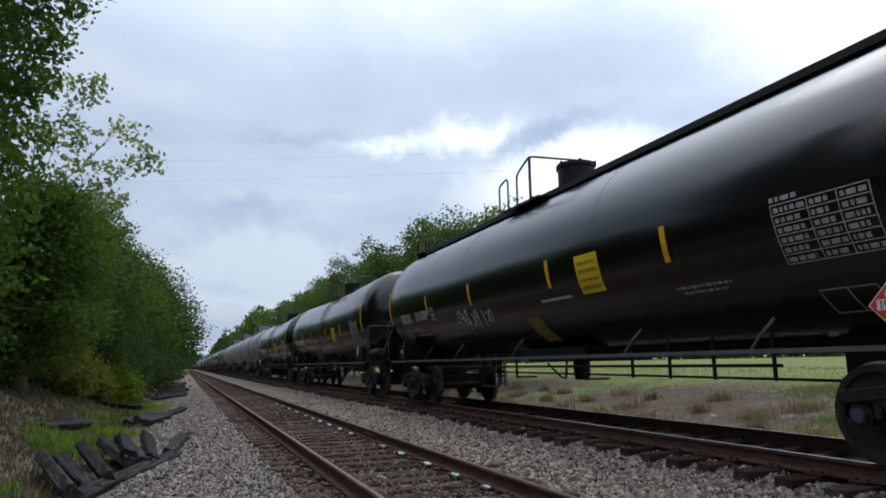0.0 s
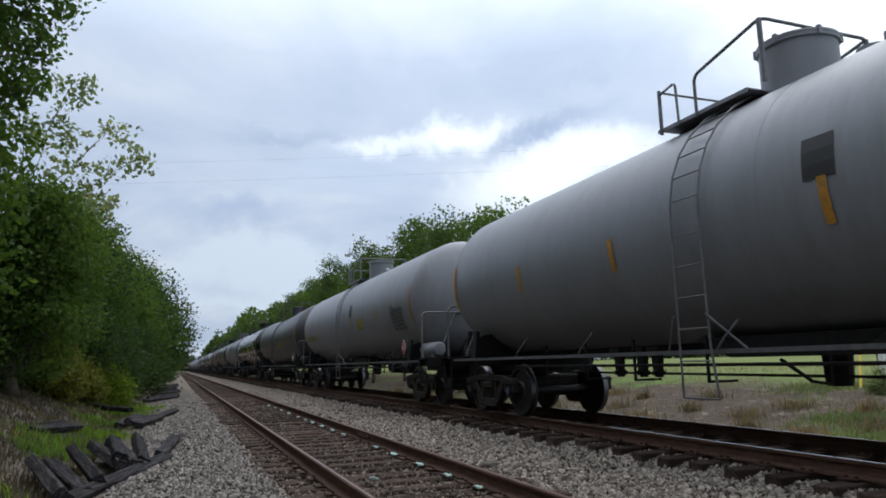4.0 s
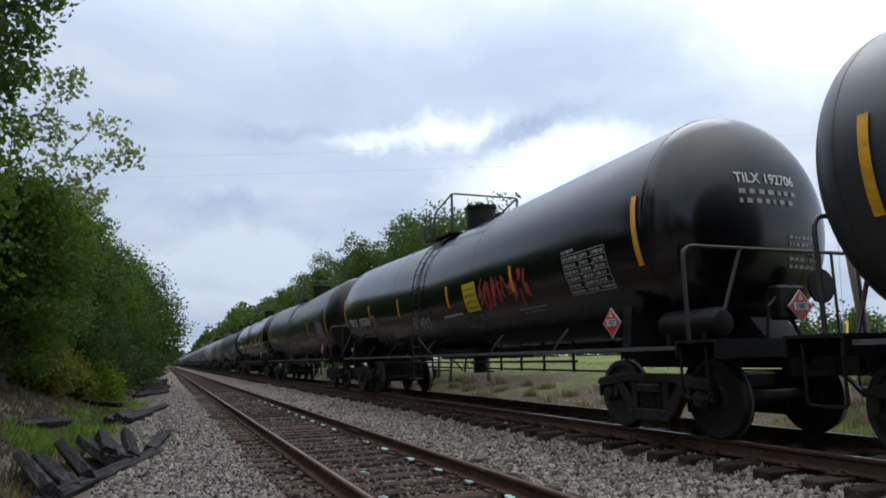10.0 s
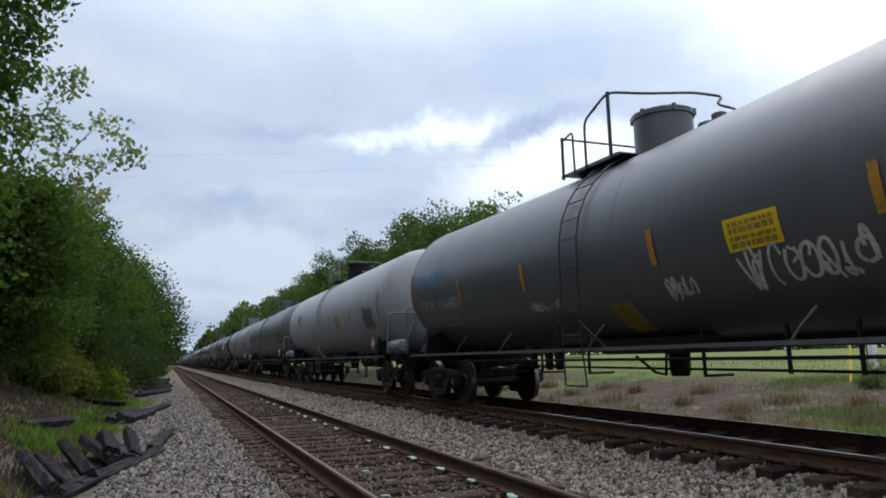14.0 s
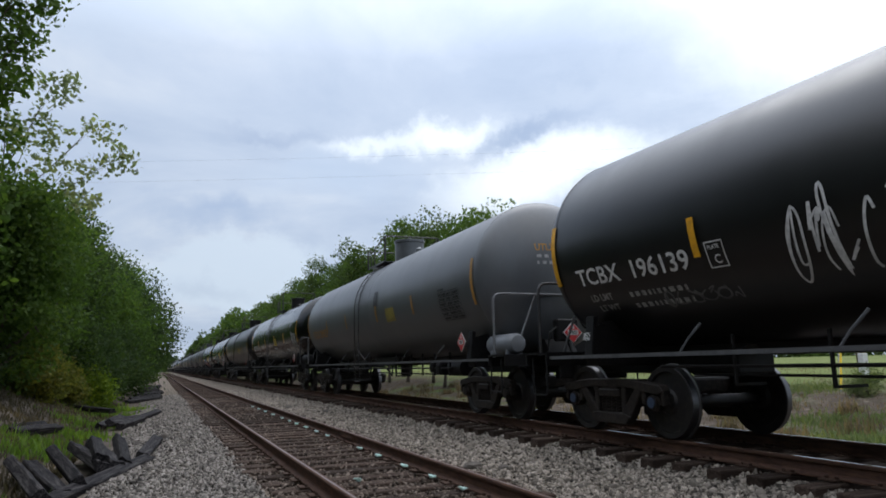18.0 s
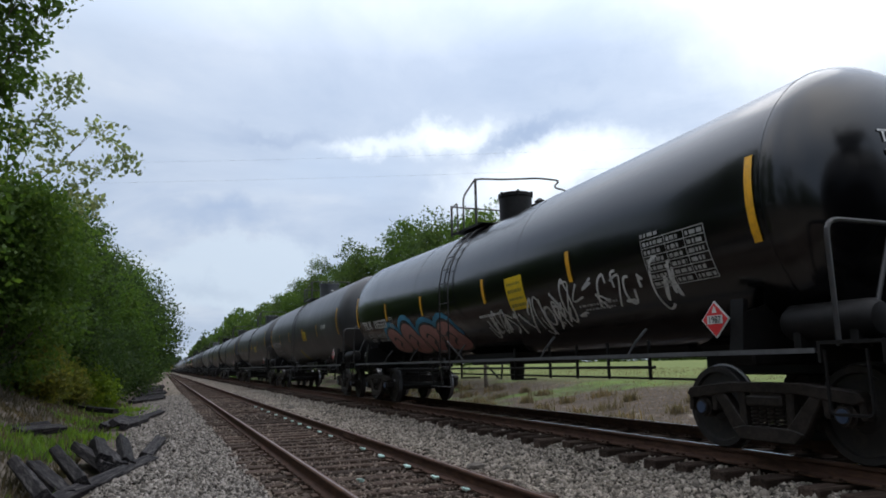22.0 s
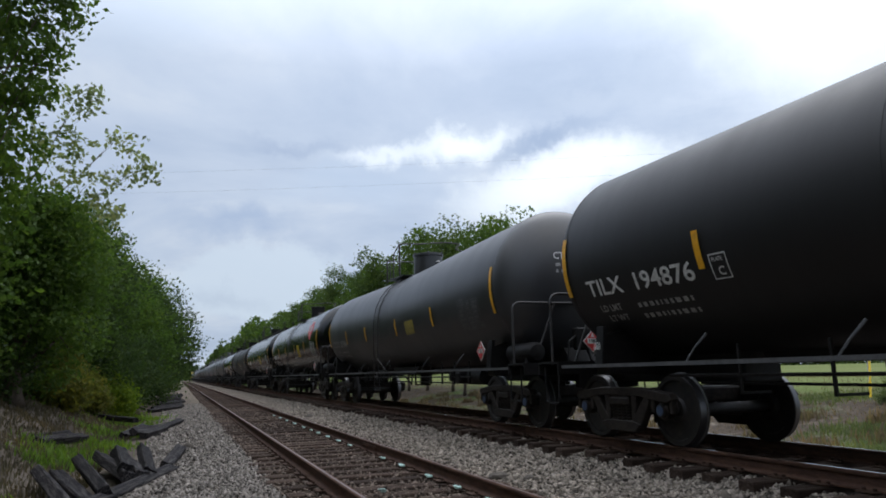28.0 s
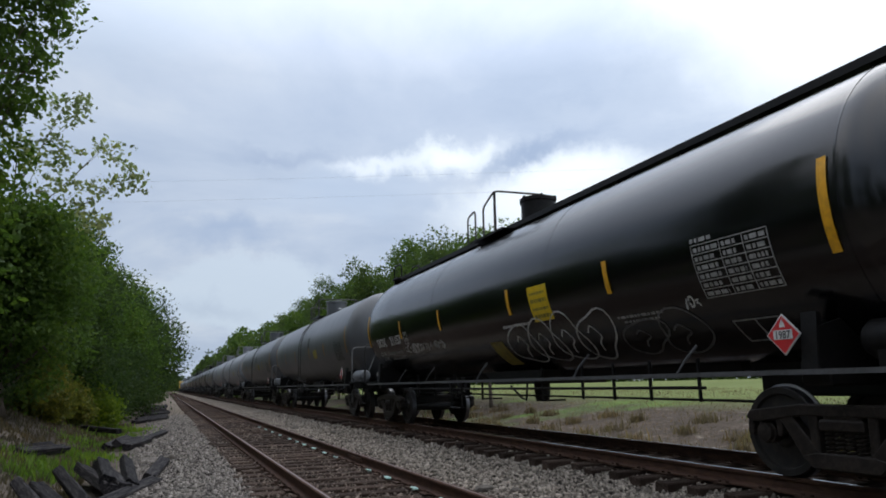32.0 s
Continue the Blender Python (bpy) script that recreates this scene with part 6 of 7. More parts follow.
# one row a car, from the head of the clip to the tail: kind, paint, mark, colour of mark, railing style
WHITE, ORANGE = "white", "orange"
TRAIN = [
    ("board", "gloss", "SIOX 31159", WHITE, 1), ("side", "gloss", "CTCX 730882", WHITE, 0), ("side", "gloss", "CITX 224184", WHITE, 2), ("side", "grey", "", ORANGE, 3),
    ("side", "grey", "", ORANGE, 0), ("side", "grey", "", ORANGE, 0), ("side", "matte", "TILX 191298", "dimwhite", 0), ("board", "gloss", "SIOX 31071", WHITE, 1),
    ("side", "slate", "UTLX 209903", ORANGE, 0), ("side", "satin", "CBTX 737076", WHITE, 0), ("side", "matte", "MWTX 115714", "dimwhite", 0), ("side", "gloss", "TILX 192706", WHITE, 0),
    ("side", "satin", "TILX 731571", WHITE, 0), ("side", "gloss", "CBTX 739540", WHITE, 0), ("board", "dull", "TILX 352121", WHITE, 1), ("side", "slate", "TILX 196483", "dimwhite", 2),
    ("side", "pale", "", ORANGE, 0), ("side", "slate", "", ORANGE, 0), ("side", "grey", "", ORANGE, 0), ("side", "satin", "TCBX 196139", WHITE, 0),
    ("side", "slate", "UTLX 209037", ORANGE, 0), ("side", "gloss", "CBTX 739613", WHITE, 0), ("side", "satin", "CBTX 736910", WHITE, 0), ("board", "gloss", "SIOX 31127", WHITE, 1),
    ("side", "gloss", "TILX 195333", WHITE, 2), ("side", "matte", "GATX 227105", "dimwhite", 0), ("side", "matte", "TILX 196519", "dimwhite", 0), ("side", "matte", "CTCX 302939", "dimwhite", 2),
    ("side", "satin", "TILX 190588", WHITE, 0), ("side", "slate", "", ORANGE, 0), ("side", "dull", "TILX 194876", WHITE, 0), ("side", "matte", "CTCX 301084", "dimwhite", 2),
    ("side", "gloss", "MWTX 113315", WHITE, 2), ("board", "gloss", "SIOX 31164", WHITE, 1), ("side", "dull", "TILX 362782", WHITE, 0), ("board", "gloss", "SIOX 21157", WHITE, 1),
    ("side", "slate", "", ORANGE, 0), ("side", "slate", "", ORANGE, 0), ("side", "grey", "", ORANGE, 0), ("side", "grey", "", ORANGE, 0),
]
# where each car's middle stands at the start; those between are spaced evenly
KNOWN = {0: 10.8, 1: 29.57, 2: 47.8, 3: 66.23, 6: 120.56, 7: 138.88, 8: 156.78, 9: 175.1, 11: 211.35, 12: 229.54, 13: 247.64, 18: 337.72, 19: 355.66, 20: 373.65, 22: 409.86, 23: 427.94,
         24: 445.86, 26: 481.35, 27: 499.81, 30: 553.03, 31: 570.78, 33: 606.63, 34: 624.5, 35: 642.15}
COUNT = 52
START = [float(np.interp(k, sorted(KNOWN), [KNOWN[i] for i in sorted(KNOWN)])) if k <= 35 else 642.15 + 17.95 * (k - 35) for k in range(COUNT)]
WORDS = {"dull": "dull black tank car with yellow reflector strips", "gloss": "glossy black tank car with yellow reflector strips", "satin": "satin black tank car with yellow reflector strips", "matte": "dusty matte charcoal tank car",
         "slate": "slate grey tank car with faded marks", "grey": "mid-grey tank car with faded orange marks", "pale": "pale grey tank car, weathered"}
EXTRA = {12: {"sign": ""}, 0: {"sign_y": -2.03}, 1: {"sign_y": -2.48, "ladder_y": -0.35, "shift": -0.55}, 2: {"sign_y": -2.17, "stripe_th": 1, "ladder_y": 0.85}, 9: {"table_y": -6.1}, 3: {"ladder_y": -0.75, "shift": -0.75, "sign": ""}, 15: {"sign_y": -2.37, "sign": "signyel"}, 13: {"sign_y": -1.33, "table_y": -6.1}, 19: {"sign_y": -2.6}, 21: {"sign_y": -1.33, "table_y": -6.1}, 22: {"table_y": -6.1},
         26: {"sign_y": -2.48, "stripe_th": -5, "ladder_y": -0.25, "shift": -0.45, "sign": "signyel"}, 25: {"sign_y": -1.12, "ladder_y": 0.55, "sign": "signyel"}, 27: {"sign_y": -2.6, "sign": "", "ladder_y": 0.2, "shift": -0.3}, 34: {"end_y": 7.62, "table_y": -6.2, "sign": ""}, 24: {"stripe_th": -8, "sign_y": -2.07}, 35: {"sign_y": -1.91}}
CARS = []
mixrnd = random.Random(9)
for k in range(COUNT):
    kind, paint, mark, colour, style = TRAIN[k] if k < len(TRAIN) else ("side", mixrnd.choice(("gloss", "satin", "matte", "slate", "satin", "grey")), "", ORANGE, 0)
    faded = colour != WHITE
    words = WORDS[paint] + (" and top walkway" if kind == "board" else "")
    CARS.append(tank_car(kind, paint, mark, colour, 0.24 if mark.startswith(("CBTX", "UTLX")) else 0.21, style, "greypipe" if paint in ("grey", "pale") else "pipe",
                         mark, stripe="yellow" if paint in ("gloss", "satin", "dull", "matte") else "orange",
                         table=True if not faded else ("blackink" if colour == ORANGE else "spraygrey"), words=words, detail=k < 40, cap={0: "capblue", 1: "capblue"}.get(k % 3, "") if k < 36 else "", **{"sign": "signyel" if not faded else "olive", **EXTRA.get(k, {})}))

# ---- what sets single cars apart: graffiti, signs, patches ----


def spray(k, name, flat, mat, y, theta, label, lift=0.008):
    return on_side(name, flat, mat, CARS[k], y, theta, label, lift)


def diamond_logo(k, y, theta, size=1.0):
    """Red six-sided company sign with white bands, drawn as plain shapes."""
    red = Flat()
    vs, fs = [], []
    n = 8
    for i in range(n + 1):          # sliced so that it follows the curve
        v = -0.62 + 1.24 * i / n
        w = 0.85 * (1 - max(0.0, abs(v - 0.08) - 0.05) / 0.66)
        vs += [(-w, v), (w, v)]
        if i:
            fs.append((2 * i - 2, 2 * i - 1, 2 * i + 1, 2 * i))
    red.v, red.f = [(u * size, v * size) for u, v in vs], fs
    lg = on_side("company_sign", red, "red", CARS[k], y, theta, "red diamond company sign with white bands", 0.008)
    w = Flat()
    for u0, u1 in ((-0.46, -0.36), (-0.30, -0.20), (-0.13, -0.03), (0.05, 0.34), (0.40, 0.48)):
        w.add(rect(u0, u1, -0.06, 0.20))
    w.add(rect(-0.52, 0.52, 0.20, 0.235))
    for i in range(5):
        w.add(rect(-0.19 + 0.05 * abs(i - 2), 0.19 - 0.05 * abs(i - 2), -0.17 - 0.055 * i, -0.14 - 0.055 * i, 1))
    w.v = [(u * size, v * size) for u, v in w.v]
    on_side("white_bands", w, "white", CARS[k], y, theta, "", 0.012, lg)


def fat_letters(k, y, theta, width, height, seed, n, fill="spraywhite", label="filled white throw-up graffiti with dark outlines"):
    """Swollen filled shapes that spell nothing, with dark outlines."""
    r = random.Random(seed)
    body, line = Flat(), Flat()
    step = width / n
    for g in range(n):
        cx, ph, h = step * (g + 0.5), r.uniform(0, 6.28), height * r.uniform(0.82, 1.05)
        ring = []
        for i in range(20):
            a = 2 * math.pi * i / 20
            c, s_ = math.cos(a), math.sin(a)
            q = (abs(c) ** 3 + abs(s_) ** 3) ** (-1 / 3) * (1 + 0.13 * math.sin(3 * a + ph) + 0.08 * math.sin(5 * a - ph))
            ring.append((cx + step * 0.56 * c * q + 0.22 * h * 0.5 * s_ * q, h * 0.48 * s_ * q))
        body.add(blob((cx, 0), ring))
        line.add(ribbon(ring + ring[:2], 0.035))
        line.add(ribbon([(cx - 0.1 * step, h * 0.22), (cx, 0.14 * h), (cx + step * r.uniform(-0.1, 0.2), 0.05 * h), (cx, -0.05 * h), (cx - 0.05 * step, -h * r.uniform(0.1, 0.3))], 0.04))
    gf = on_side("graffiti", body, fill, CARS[k], y, theta, label, 0.007)
    on_side("graffiti_outline", line, "blackink", CARS[k], y, theta, "", 0.011, gf)


GLYPHS = {
    "S": [[(0.95, 0.8), (0.6, 1), (0.1, 0.85), (0.2, 0.58), (0.8, 0.4), (0.85, 0.12), (0.4, 0), (0, 0.15)]], "E": [[(0.9, 1), (0.1, 0.95), (0.0, 0.5), (0.15, 0.0), (0.9, 0.08)], [(0.05, 0.52), (0.7, 0.58)]],
    "O": [[(0.5, 1), (0.05, 0.7), (0.1, 0.2), (0.5, 0), (0.95, 0.3), (0.9, 0.75), (0.45, 1)]], "D": [[(0.15, -0.05), (0.1, 0.5), (0.12, 1), (0.65, 0.95), (1, 0.6), (0.8, 0.15), (0.05, 0)]],
    "Z": [[(0, 0.9), (0.5, 0.98), (1, 0.95), (0.5, 0.5), (0.05, 0.05), (0.5, 0.06), (1.1, 0.0)]], "C": [[(0.9, 0.85), (0.5, 1), (0.05, 0.6), (0.15, 0.15), (0.6, 0), (1, 0.2)]],
    "U": [[(0, 1), (0.05, 0.3), (0.4, 0), (0.85, 0.25), (1, 1)]], "M": [[(0, 0), (0.15, 1), (0.5, 0.4), (0.85, 1), (1, 0)]], "1": [[(0.4, 1), (0.45, 0.5), (0.6, 0)]], "2": [[(0, 0.75), (0.4, 1), (0.9, 0.8), (0.7, 0.45), (0, 0), (1, 0.08)]],
    "N": [[(0, 0), (0.08, 1), (0.5, 0.5), (0.9, 0), (1, 1)]], "H": [[(0.05, 1), (0, 0)], [(0.95, 1), (0.9, 0)], [(0, 0.5), (0.95, 0.52)]], "T": [[(0, 0.95), (1, 1)], [(0.5, 1), (0.45, 0)]], "-": [[(0.2, 0.5), (0.8, 0.5)]],
    "K": [[(0.05, 1), (0, 0)], [(0.9, 1), (0.1, 0.5), (0.95, 0)]], "Y": [[(0, 1), (0.5, 0.5)], [(1, 1), (0.2, 0)]], "I": [[(0.5, 1), (0.5, 0)]], "J": [[(0.7, 1), (0.6, 0.2), (0.2, 0), (0, 0.35), (0.5, 0.6)]],
    "A": [[(0, 0), (0.5, 1), (0.95, 0)], [(0.2, 0.4), (0.8, 0.42)]], "(": [[(0.3, 1), (0.1, 0.75), (0.35, 0.3), (0.95, -0.15)]],
}


def glide(ctrl, steps=6):
    """A smooth line through the given points."""
    path = []
    for i in range(len(ctrl) - 1):
        p0, p1, p2, p3 = ctrl[max(0, i - 1)], ctrl[i], ctrl[i + 1], ctrl[min(len(ctrl) - 1, i + 2)]
        for k in range(steps):
            t = k / steps
            path.append(tuple(0.5 * (2 * p1[c] + (p2[c] - p0[c]) * t + (2 * p0[c] - 5 * p1[c] + 4 * p2[c] - p3[c]) * t * t + (3 * p1[c] - p0[c] - 3 * p2[c] + p3[c]) * t ** 3) for c in (0, 1)))
    return path + [ctrl[-1]]


def hand_tag(text, width, height, stroke, seed, rise=0.0, slant=0.1):
    """Sprayed letters by a quick hand: uneven in size, thick and thin."""
    r = random.Random(seed)
    fl, step = Flat(), width / len(text)
    for i, ch in enumerate(text):
        k, dy = r.uniform(0.85, 1.15), height * r.uniform(-0.08, 0.08) + rise * i
        for line in GLYPHS.get(ch, []):
            path = glide([(step * (i + 0.04 + 0.84 * x) + slant * y * height, (y - 0.5) * height * k + dy) for x, y in line])
            fl.add(ribbon(path, stroke * r.uniform(0.8, 1.2)))
    return fl


def swollen(width, height, seed, n):
    """Outlines of swollen letters that spell nothing: one ring and one inner curl each."""
    r = random.Random(seed)
    step, out = width / n, []
    for g in range(n):
        cx, ph, h = step * (g + 0.5), r.uniform(0, 6.28), height * r.uniform(0.8, 1.05)
        ring = []
        for i in range(24):
            a = 2 * math.pi * i / 24
            q = 1 + 0.16 * math.sin(2 * a + ph) + 0.10 * math.sin(3 * a - ph)
            ring.append((cx + step * 0.62 * math.cos(a) * q + 0.15 * h * math.sin(a), h * 0.5 * math.sin(a) * q))
        curl = glide([(cx - 0.2 * step, 0.1 * h), (cx, 0.22 * h), (cx + 0.15 * step, 0.02 * h), (cx - 0.05 * step, -0.12 * h), (cx - 0.15 * step, -0.3 * h)])
        out.append((cx, ring, curl))
    return out


TAG = "white spray-can graffiti on the tank's side"
spray(0, "graffiti", scrawl(1.9, 0.55, 1, 6, 0.03), "spraywhite", 3.2, -30, TAG)
spray(3, "graffiti", hand_tag("JAM", 1.7, 0.62, 0.05, 2, -0.03), "spraypink", -2.35, -26, "pink spray-can graffiti")
spray(3, "graffiti", hand_tag("CO", 0.34, 0.22, 0.025, 3), "spraywhite", -0.72, -5, TAG)
blackbox = Flat().add(rect(0, 0.66, -0.36, 0.36))
spray(3, "paint_patch", blackbox, "blackink", -1.2, -10, "square of fresh black paint", 0.009)
spray(3, "reflector_strip", Flat().add(rect(0.34, 0.44, -0.28, 0.28)), "yellow", -1.2, -10, "", 0.013)
for k in (8, 16, 18, 20, 36, 37, 4, 5):
    spray(k, "paint_patch", Flat().add(rect(0, 0.34, -0.2, 0.2)), "blackink", 5.1 if k in (18, 16) else -1.0, 6, "small square of black paint", 0.009)
for k in (3, 5, 18):
    spray(k, "worn_lettering", bars(Flat(), 0, 0, 2.2, 0.2, random.Random(k), 0.05), "olive", 7.2, -23, "worn orange lettering")
spray(11, "graffiti", hand_tag("M12OS", 1.75, 0.5, 0.035, 54, -0.04), "spraygrey", 5.0, -40, TAG)
diamond_logo(10, -2.9, 5, 1.28)
diamond_logo(32, -5.75, 16, 0.72)
for fl_, mt, yy, th in ((scrawl(1.9, 0.75, 5, 6, 0.07, 0.35), "sprayred", -2.7, -16), (scrawl(1.2, 0.4, 6, 5, 0.03), "spraywhite", 1.4, -28), (scrawl(0.9, 0.4, 7, 4, 0.05), "spraygrey", -1.7, -34)):
    spray(11, "graffiti", fl_, mt, yy, th, "red spray-can graffiti" if mt == "sprayred" else TAG)
for fl_, mt, yy, th in ((scrawl(3.4, 0.42, 8, 9, 0.03), "spraygrey", 5.4, -34), (scrawl(2.6, 0.42, 9, 8, 0.03), "spraywhite", -1.7, -33), (scrawl(0.8, 0.8, 10, 3, 0.03, 0.2), "spraywhite", -4.1, -30), (scrawl(0.8, 1.0, 11, 3, 0.035), "spraywhite", 0.2, 32)):
    spray(12, "graffiti", fl_, mt, yy, th, TAG)
fat_letters(14, 5.05, -39, 4.6, 1.1, 12, 6)
spray(14, "graffiti", hand_tag("52K", 0.6, 0.2, 0.04, 15), "spraywhite", 2.05, -20, TAG)
spray(14, "graffiti", scrawl(1.6, 0.22, 16, 8, 0.04, 0.5), "spraywhite", 7.0, -34, TAG, 0.012)
spray(14, "graffiti", scrawl(2.6, 0.7, 17, 6, 0.04, 0.5), "spraygrey", 0.3, -34, TAG, 0.010)
spray(14, "graffiti", scrawl(1.1, 0.32, 18, 5, 0.035), "spraywhite", 0.7, -14, TAG)
spray(14, "graffiti", scrawl(1.3, 0.5, 19, 5, 0.04), "spraywhite", -2.9, -22, TAG)
spray(14, "graffiti", scrawl(1.9, 0.55, 20, 6, 0.045), "spraywhite", -4.3, -24, TAG)
spray(14, "graffiti", scrawl(1.9, 0.4, 50, 6, 0.035), "spraygrey", -3.4, -38, TAG)
spray(14, "graffiti", scrawl(1.0, 0.4, 21, 4, 0.06), "spraywhite", -5.5, -8, TAG)
spray(14, "painted_patch", bubbles(0.75, 0.8, 22, 1), "olive", -2.2, -28, "blotch of tan and rust spray paint", 0.007)
spray(15, "graffiti", hand_tag("NEEN-CHETO", 1.85, 0.26, 0.035, 23), "sprayblue", 7.35, 4, "blue spray-can graffiti")
box = Flat()
for line in ([(0, 0.35), (0.25, -0.35), (2.6, -0.5), (2.95, -0.2), (1.95, -0.1)], [(0, 0.35), (0.75, 0.42), (1.25, -0.25)], [(0.75, 0.42), (1.5, 0.5), (2.1, -0.3)], [(1.5, 0.5), (2.5, 0.55), (2.2, 0.1), (2.1, -0.3)]):
    box.add(ribbon(glide(line), 0.04))
spray(15, "graffiti", box, "spraygrey", 5.1, -38, "grey outline of block graffiti", 0.009)
spray(15, "graffiti", scrawl(1.0, 0.2, 25, 6, 0.03), "spraywhite", 2.2, -32, TAG)
spray(15, "graffiti", scrawl(1.1, 0.2, 51, 7, 0.03), "spraygrey", 2.1, -42, TAG)
spray(15, "graffiti", scrawl(0.5, 0.4, 27, 3, 0.035), "spraywhite", -1.2, -33, TAG)
spray(15, "graffiti", scrawl(1.5, 0.62, 26, 5, 0.05), "spraywhite", -2.4, -30, TAG)
spray(15, "graffiti", scrawl(1.5, 0.4, 28, 4, 0.06, 0.8), "spraywhite", -4.6, -20, TAG)
banner = Flat().add(rect(0, 2.5, -0.44, 0.44))
bn = spray(19, "banner", banner, "white", -1.0, 12, "white company banner with dark print")
pr = Flat()
bars(pr, 0.55, 0.06, 1.75, 0.16, random.Random(41), 0.06)
bars(pr, 0.55, -0.22, 1.3, 0.18, random.Random(42), 0.06)
on_side("banner_print", pr, "spraygrey", CARS[19], -1.0, 12, "", 0.012, bn)
on_side("banner_emblem", Flat().add(bubbles(0.36, 0.5, 3, 1).v and ([(u + 0.08, v) for u, v in bubbles(0.36, 0.5, 3, 1).v], bubbles(0.36, 0.5, 3, 1).f)), "sprayteal", CARS[19], -1.0, 12, "", 0.012, bn)
for fl_, mt, yy, th in ((scrawl(2.6, 1.0, 29, 9, 0.035, 0.94), "spraywhite", 3.6, -22), (scrawl(1.3, 0.3, 30, 4, 0.03), "spraygrey", 5.6, -37), (scrawl(1.0, 0.5, 31, 3, 0.04), "spraygrey", -2.4, -30), (scrawl(2.6, 0.8, 32, 6, 0.035), "spraygrey", 0.4, -30)):
    spray(19, "graffiti", fl_, mt, yy, th, TAG)
spray(23, "graffiti", hand_tag("SEODZ", 4.5, 0.85, 0.075, 33, 0.05, 0.2), "sprayteal", 4.95, -31, "teal spray-can graffiti")
spray(23, "graffiti", hand_tag("(CU", 1.9, 0.7, 0.07, 34, 0.06, 0.1), "sprayteal", 0.6, -22, "teal spray-can graffiti")
spray(23, "graffiti", scrawl(1.5, 0.45, 35, 5, 0.04), "spraygrey", -2.1, -32, TAG)
spray(23, "graffiti", scrawl(1.6, 0.7, 36, 5, 0.05, 0.4), "spraywhite", -3.6, -32, TAG)
shapes = swollen(4.8, 0.95, 37, 4)
halo = Flat()
for cx, ring, curl in shapes:
    halo.add(ribbon([(cx + (x - cx) * 1.12, y * 1.22) for x, y in ring[1:12]], 0.13))
spray(24, "graffiti_glow", halo, "sprayblue", 5.3, -43, "blue sprayed edge above pink letters", 0.007)
fill, ink = Flat(), Flat()
for cx, ring, curl in shapes:
    fill.add(blob((cx, 0), ring))
    ink.add(ribbon(ring + ring[:2], 0.055)).add(ribbon(curl, 0.06))
throw = spray(24, "graffiti", fill, "spraypink", 5.3, -43, "large swollen pink graffiti letters", 0.010)
on_side("graffiti_outline", ink, "blackink", CARS[24], 5.3, -43, "", 0.013, throw)
spray(24, "graffiti", scrawl(2.6, 0.85, 40, 6, 0.05, 0.4), "spraywhite", -0.9, -35, TAG)
spray(24, "graffiti", scrawl(3.0, 0.9, 43, 6, 0.05, 0.5), "spraywhite", -3.3, -28, TAG)
spray(31, "graffiti", scrawl(1.7, 0.4, 44, 5, 0.07, 0.7), "spraygrey", 5.3, -32, TAG)
spray(34, "graffiti", scrawl(0.9, 0.75, 45, 4, 0.045), "spraywhite", -2.0, -20, TAG)
spray(34, "graffiti", scrawl(0.9, 0.45, 46, 4, 0.04), "spraygrey", 4.4, -26, TAG)
text_on_side("stencil", "AAR ST - 445", 0.13, "dimwhite", CARS[34], -5.2, -31, 0.95)
text_on_side("stencil", "AAR ST-454", 0.13, "dimwhite", CARS[10], -5.75, -30, 0.95)
text_on_side("stencil", "FRA-AIP", 0.15, "white", CARS[25], -4.95, -10, 0.72)
for y, th, w, h, seed, n, mt in ((-0.75, -42, 2.9, 1.0, 47, 4, "spraywhite"), (-3.9, -46, 1.5, 0.7, 52, 2, "spraygrey")):
    loops = Flat()
    for cx, ring, curl in swollen(w, h, seed, n):
        loops.add(ribbon(ring + ring[:2], 0.028)).add(ribbon(curl, 0.024))
    spray(35, "graffiti", loops, mt, y, th, "thin white outlines of swollen graffiti letters")
spray(35, "graffiti", scrawl(2.6, 0.26, 48, 9, 0.03), "spraywhite", 4.8, -30, TAG)
spray(35, "graffiti", scrawl(0.3, 0.2, 53, 2, 0.03), "spraywhite", -5.3, -30, TAG)
spray(33, "graffiti", scrawl(1.4, 0.3, 49, 4, 0.03), "spraygrey", 3.0, -33, TAG)

# ---- tanks whose two halves slope down to the middle ----
DIP = 0.14
ON_TANK = ("tank", "shell_band", "reflector_strip", "data_table", "emergency_sign", "small_print", "stencil_patch", "card_holder", "reporting_mark", "load_limit", "plate_stencil", "manway", "lid", "top_fitting",
           "deck", "top_railing", "ladder_hoop", "stencil", "graffiti", "graffiti_glow", "graffiti_outline", "banner", "banner_print", "banner_emblem", "paint_patch", "painted_patch", "worn_lettering", "company_sign",
           "white_bands", "belly_plate", "outlet_housing", "ladder_rail", "rung", "running_board")


def dipped(me, dy, dz):
    """A copy of a mesh lowered with its tank: most at the car's middle, not at all at the heads."""
    out = me.copy()
    co = np.empty(len(me.vertices) * 3, np.float32)
    me.vertices.foreach_get("co", co)
    co = co.reshape(-1, 3)
    hold = np.clip((co[:, 2] + dz - 0.9) / 1.2, 0, 1)
    if me.name.startswith(("top_railing", "ladder_hoop")):      # their posts reach down to the deck, their tops stay level
        hold *= 1 - np.clip((co[:, 2] - Z_TANK - R_TANK) / 0.45, 0, 1)
    co[:, 2] -= DIP * np.clip(1 - np.abs(co[:, 1] + dy) / SHELL, 0, 1) * hold
    out.vertices.foreach_set("co", co.ravel())
    out.update()
    return out


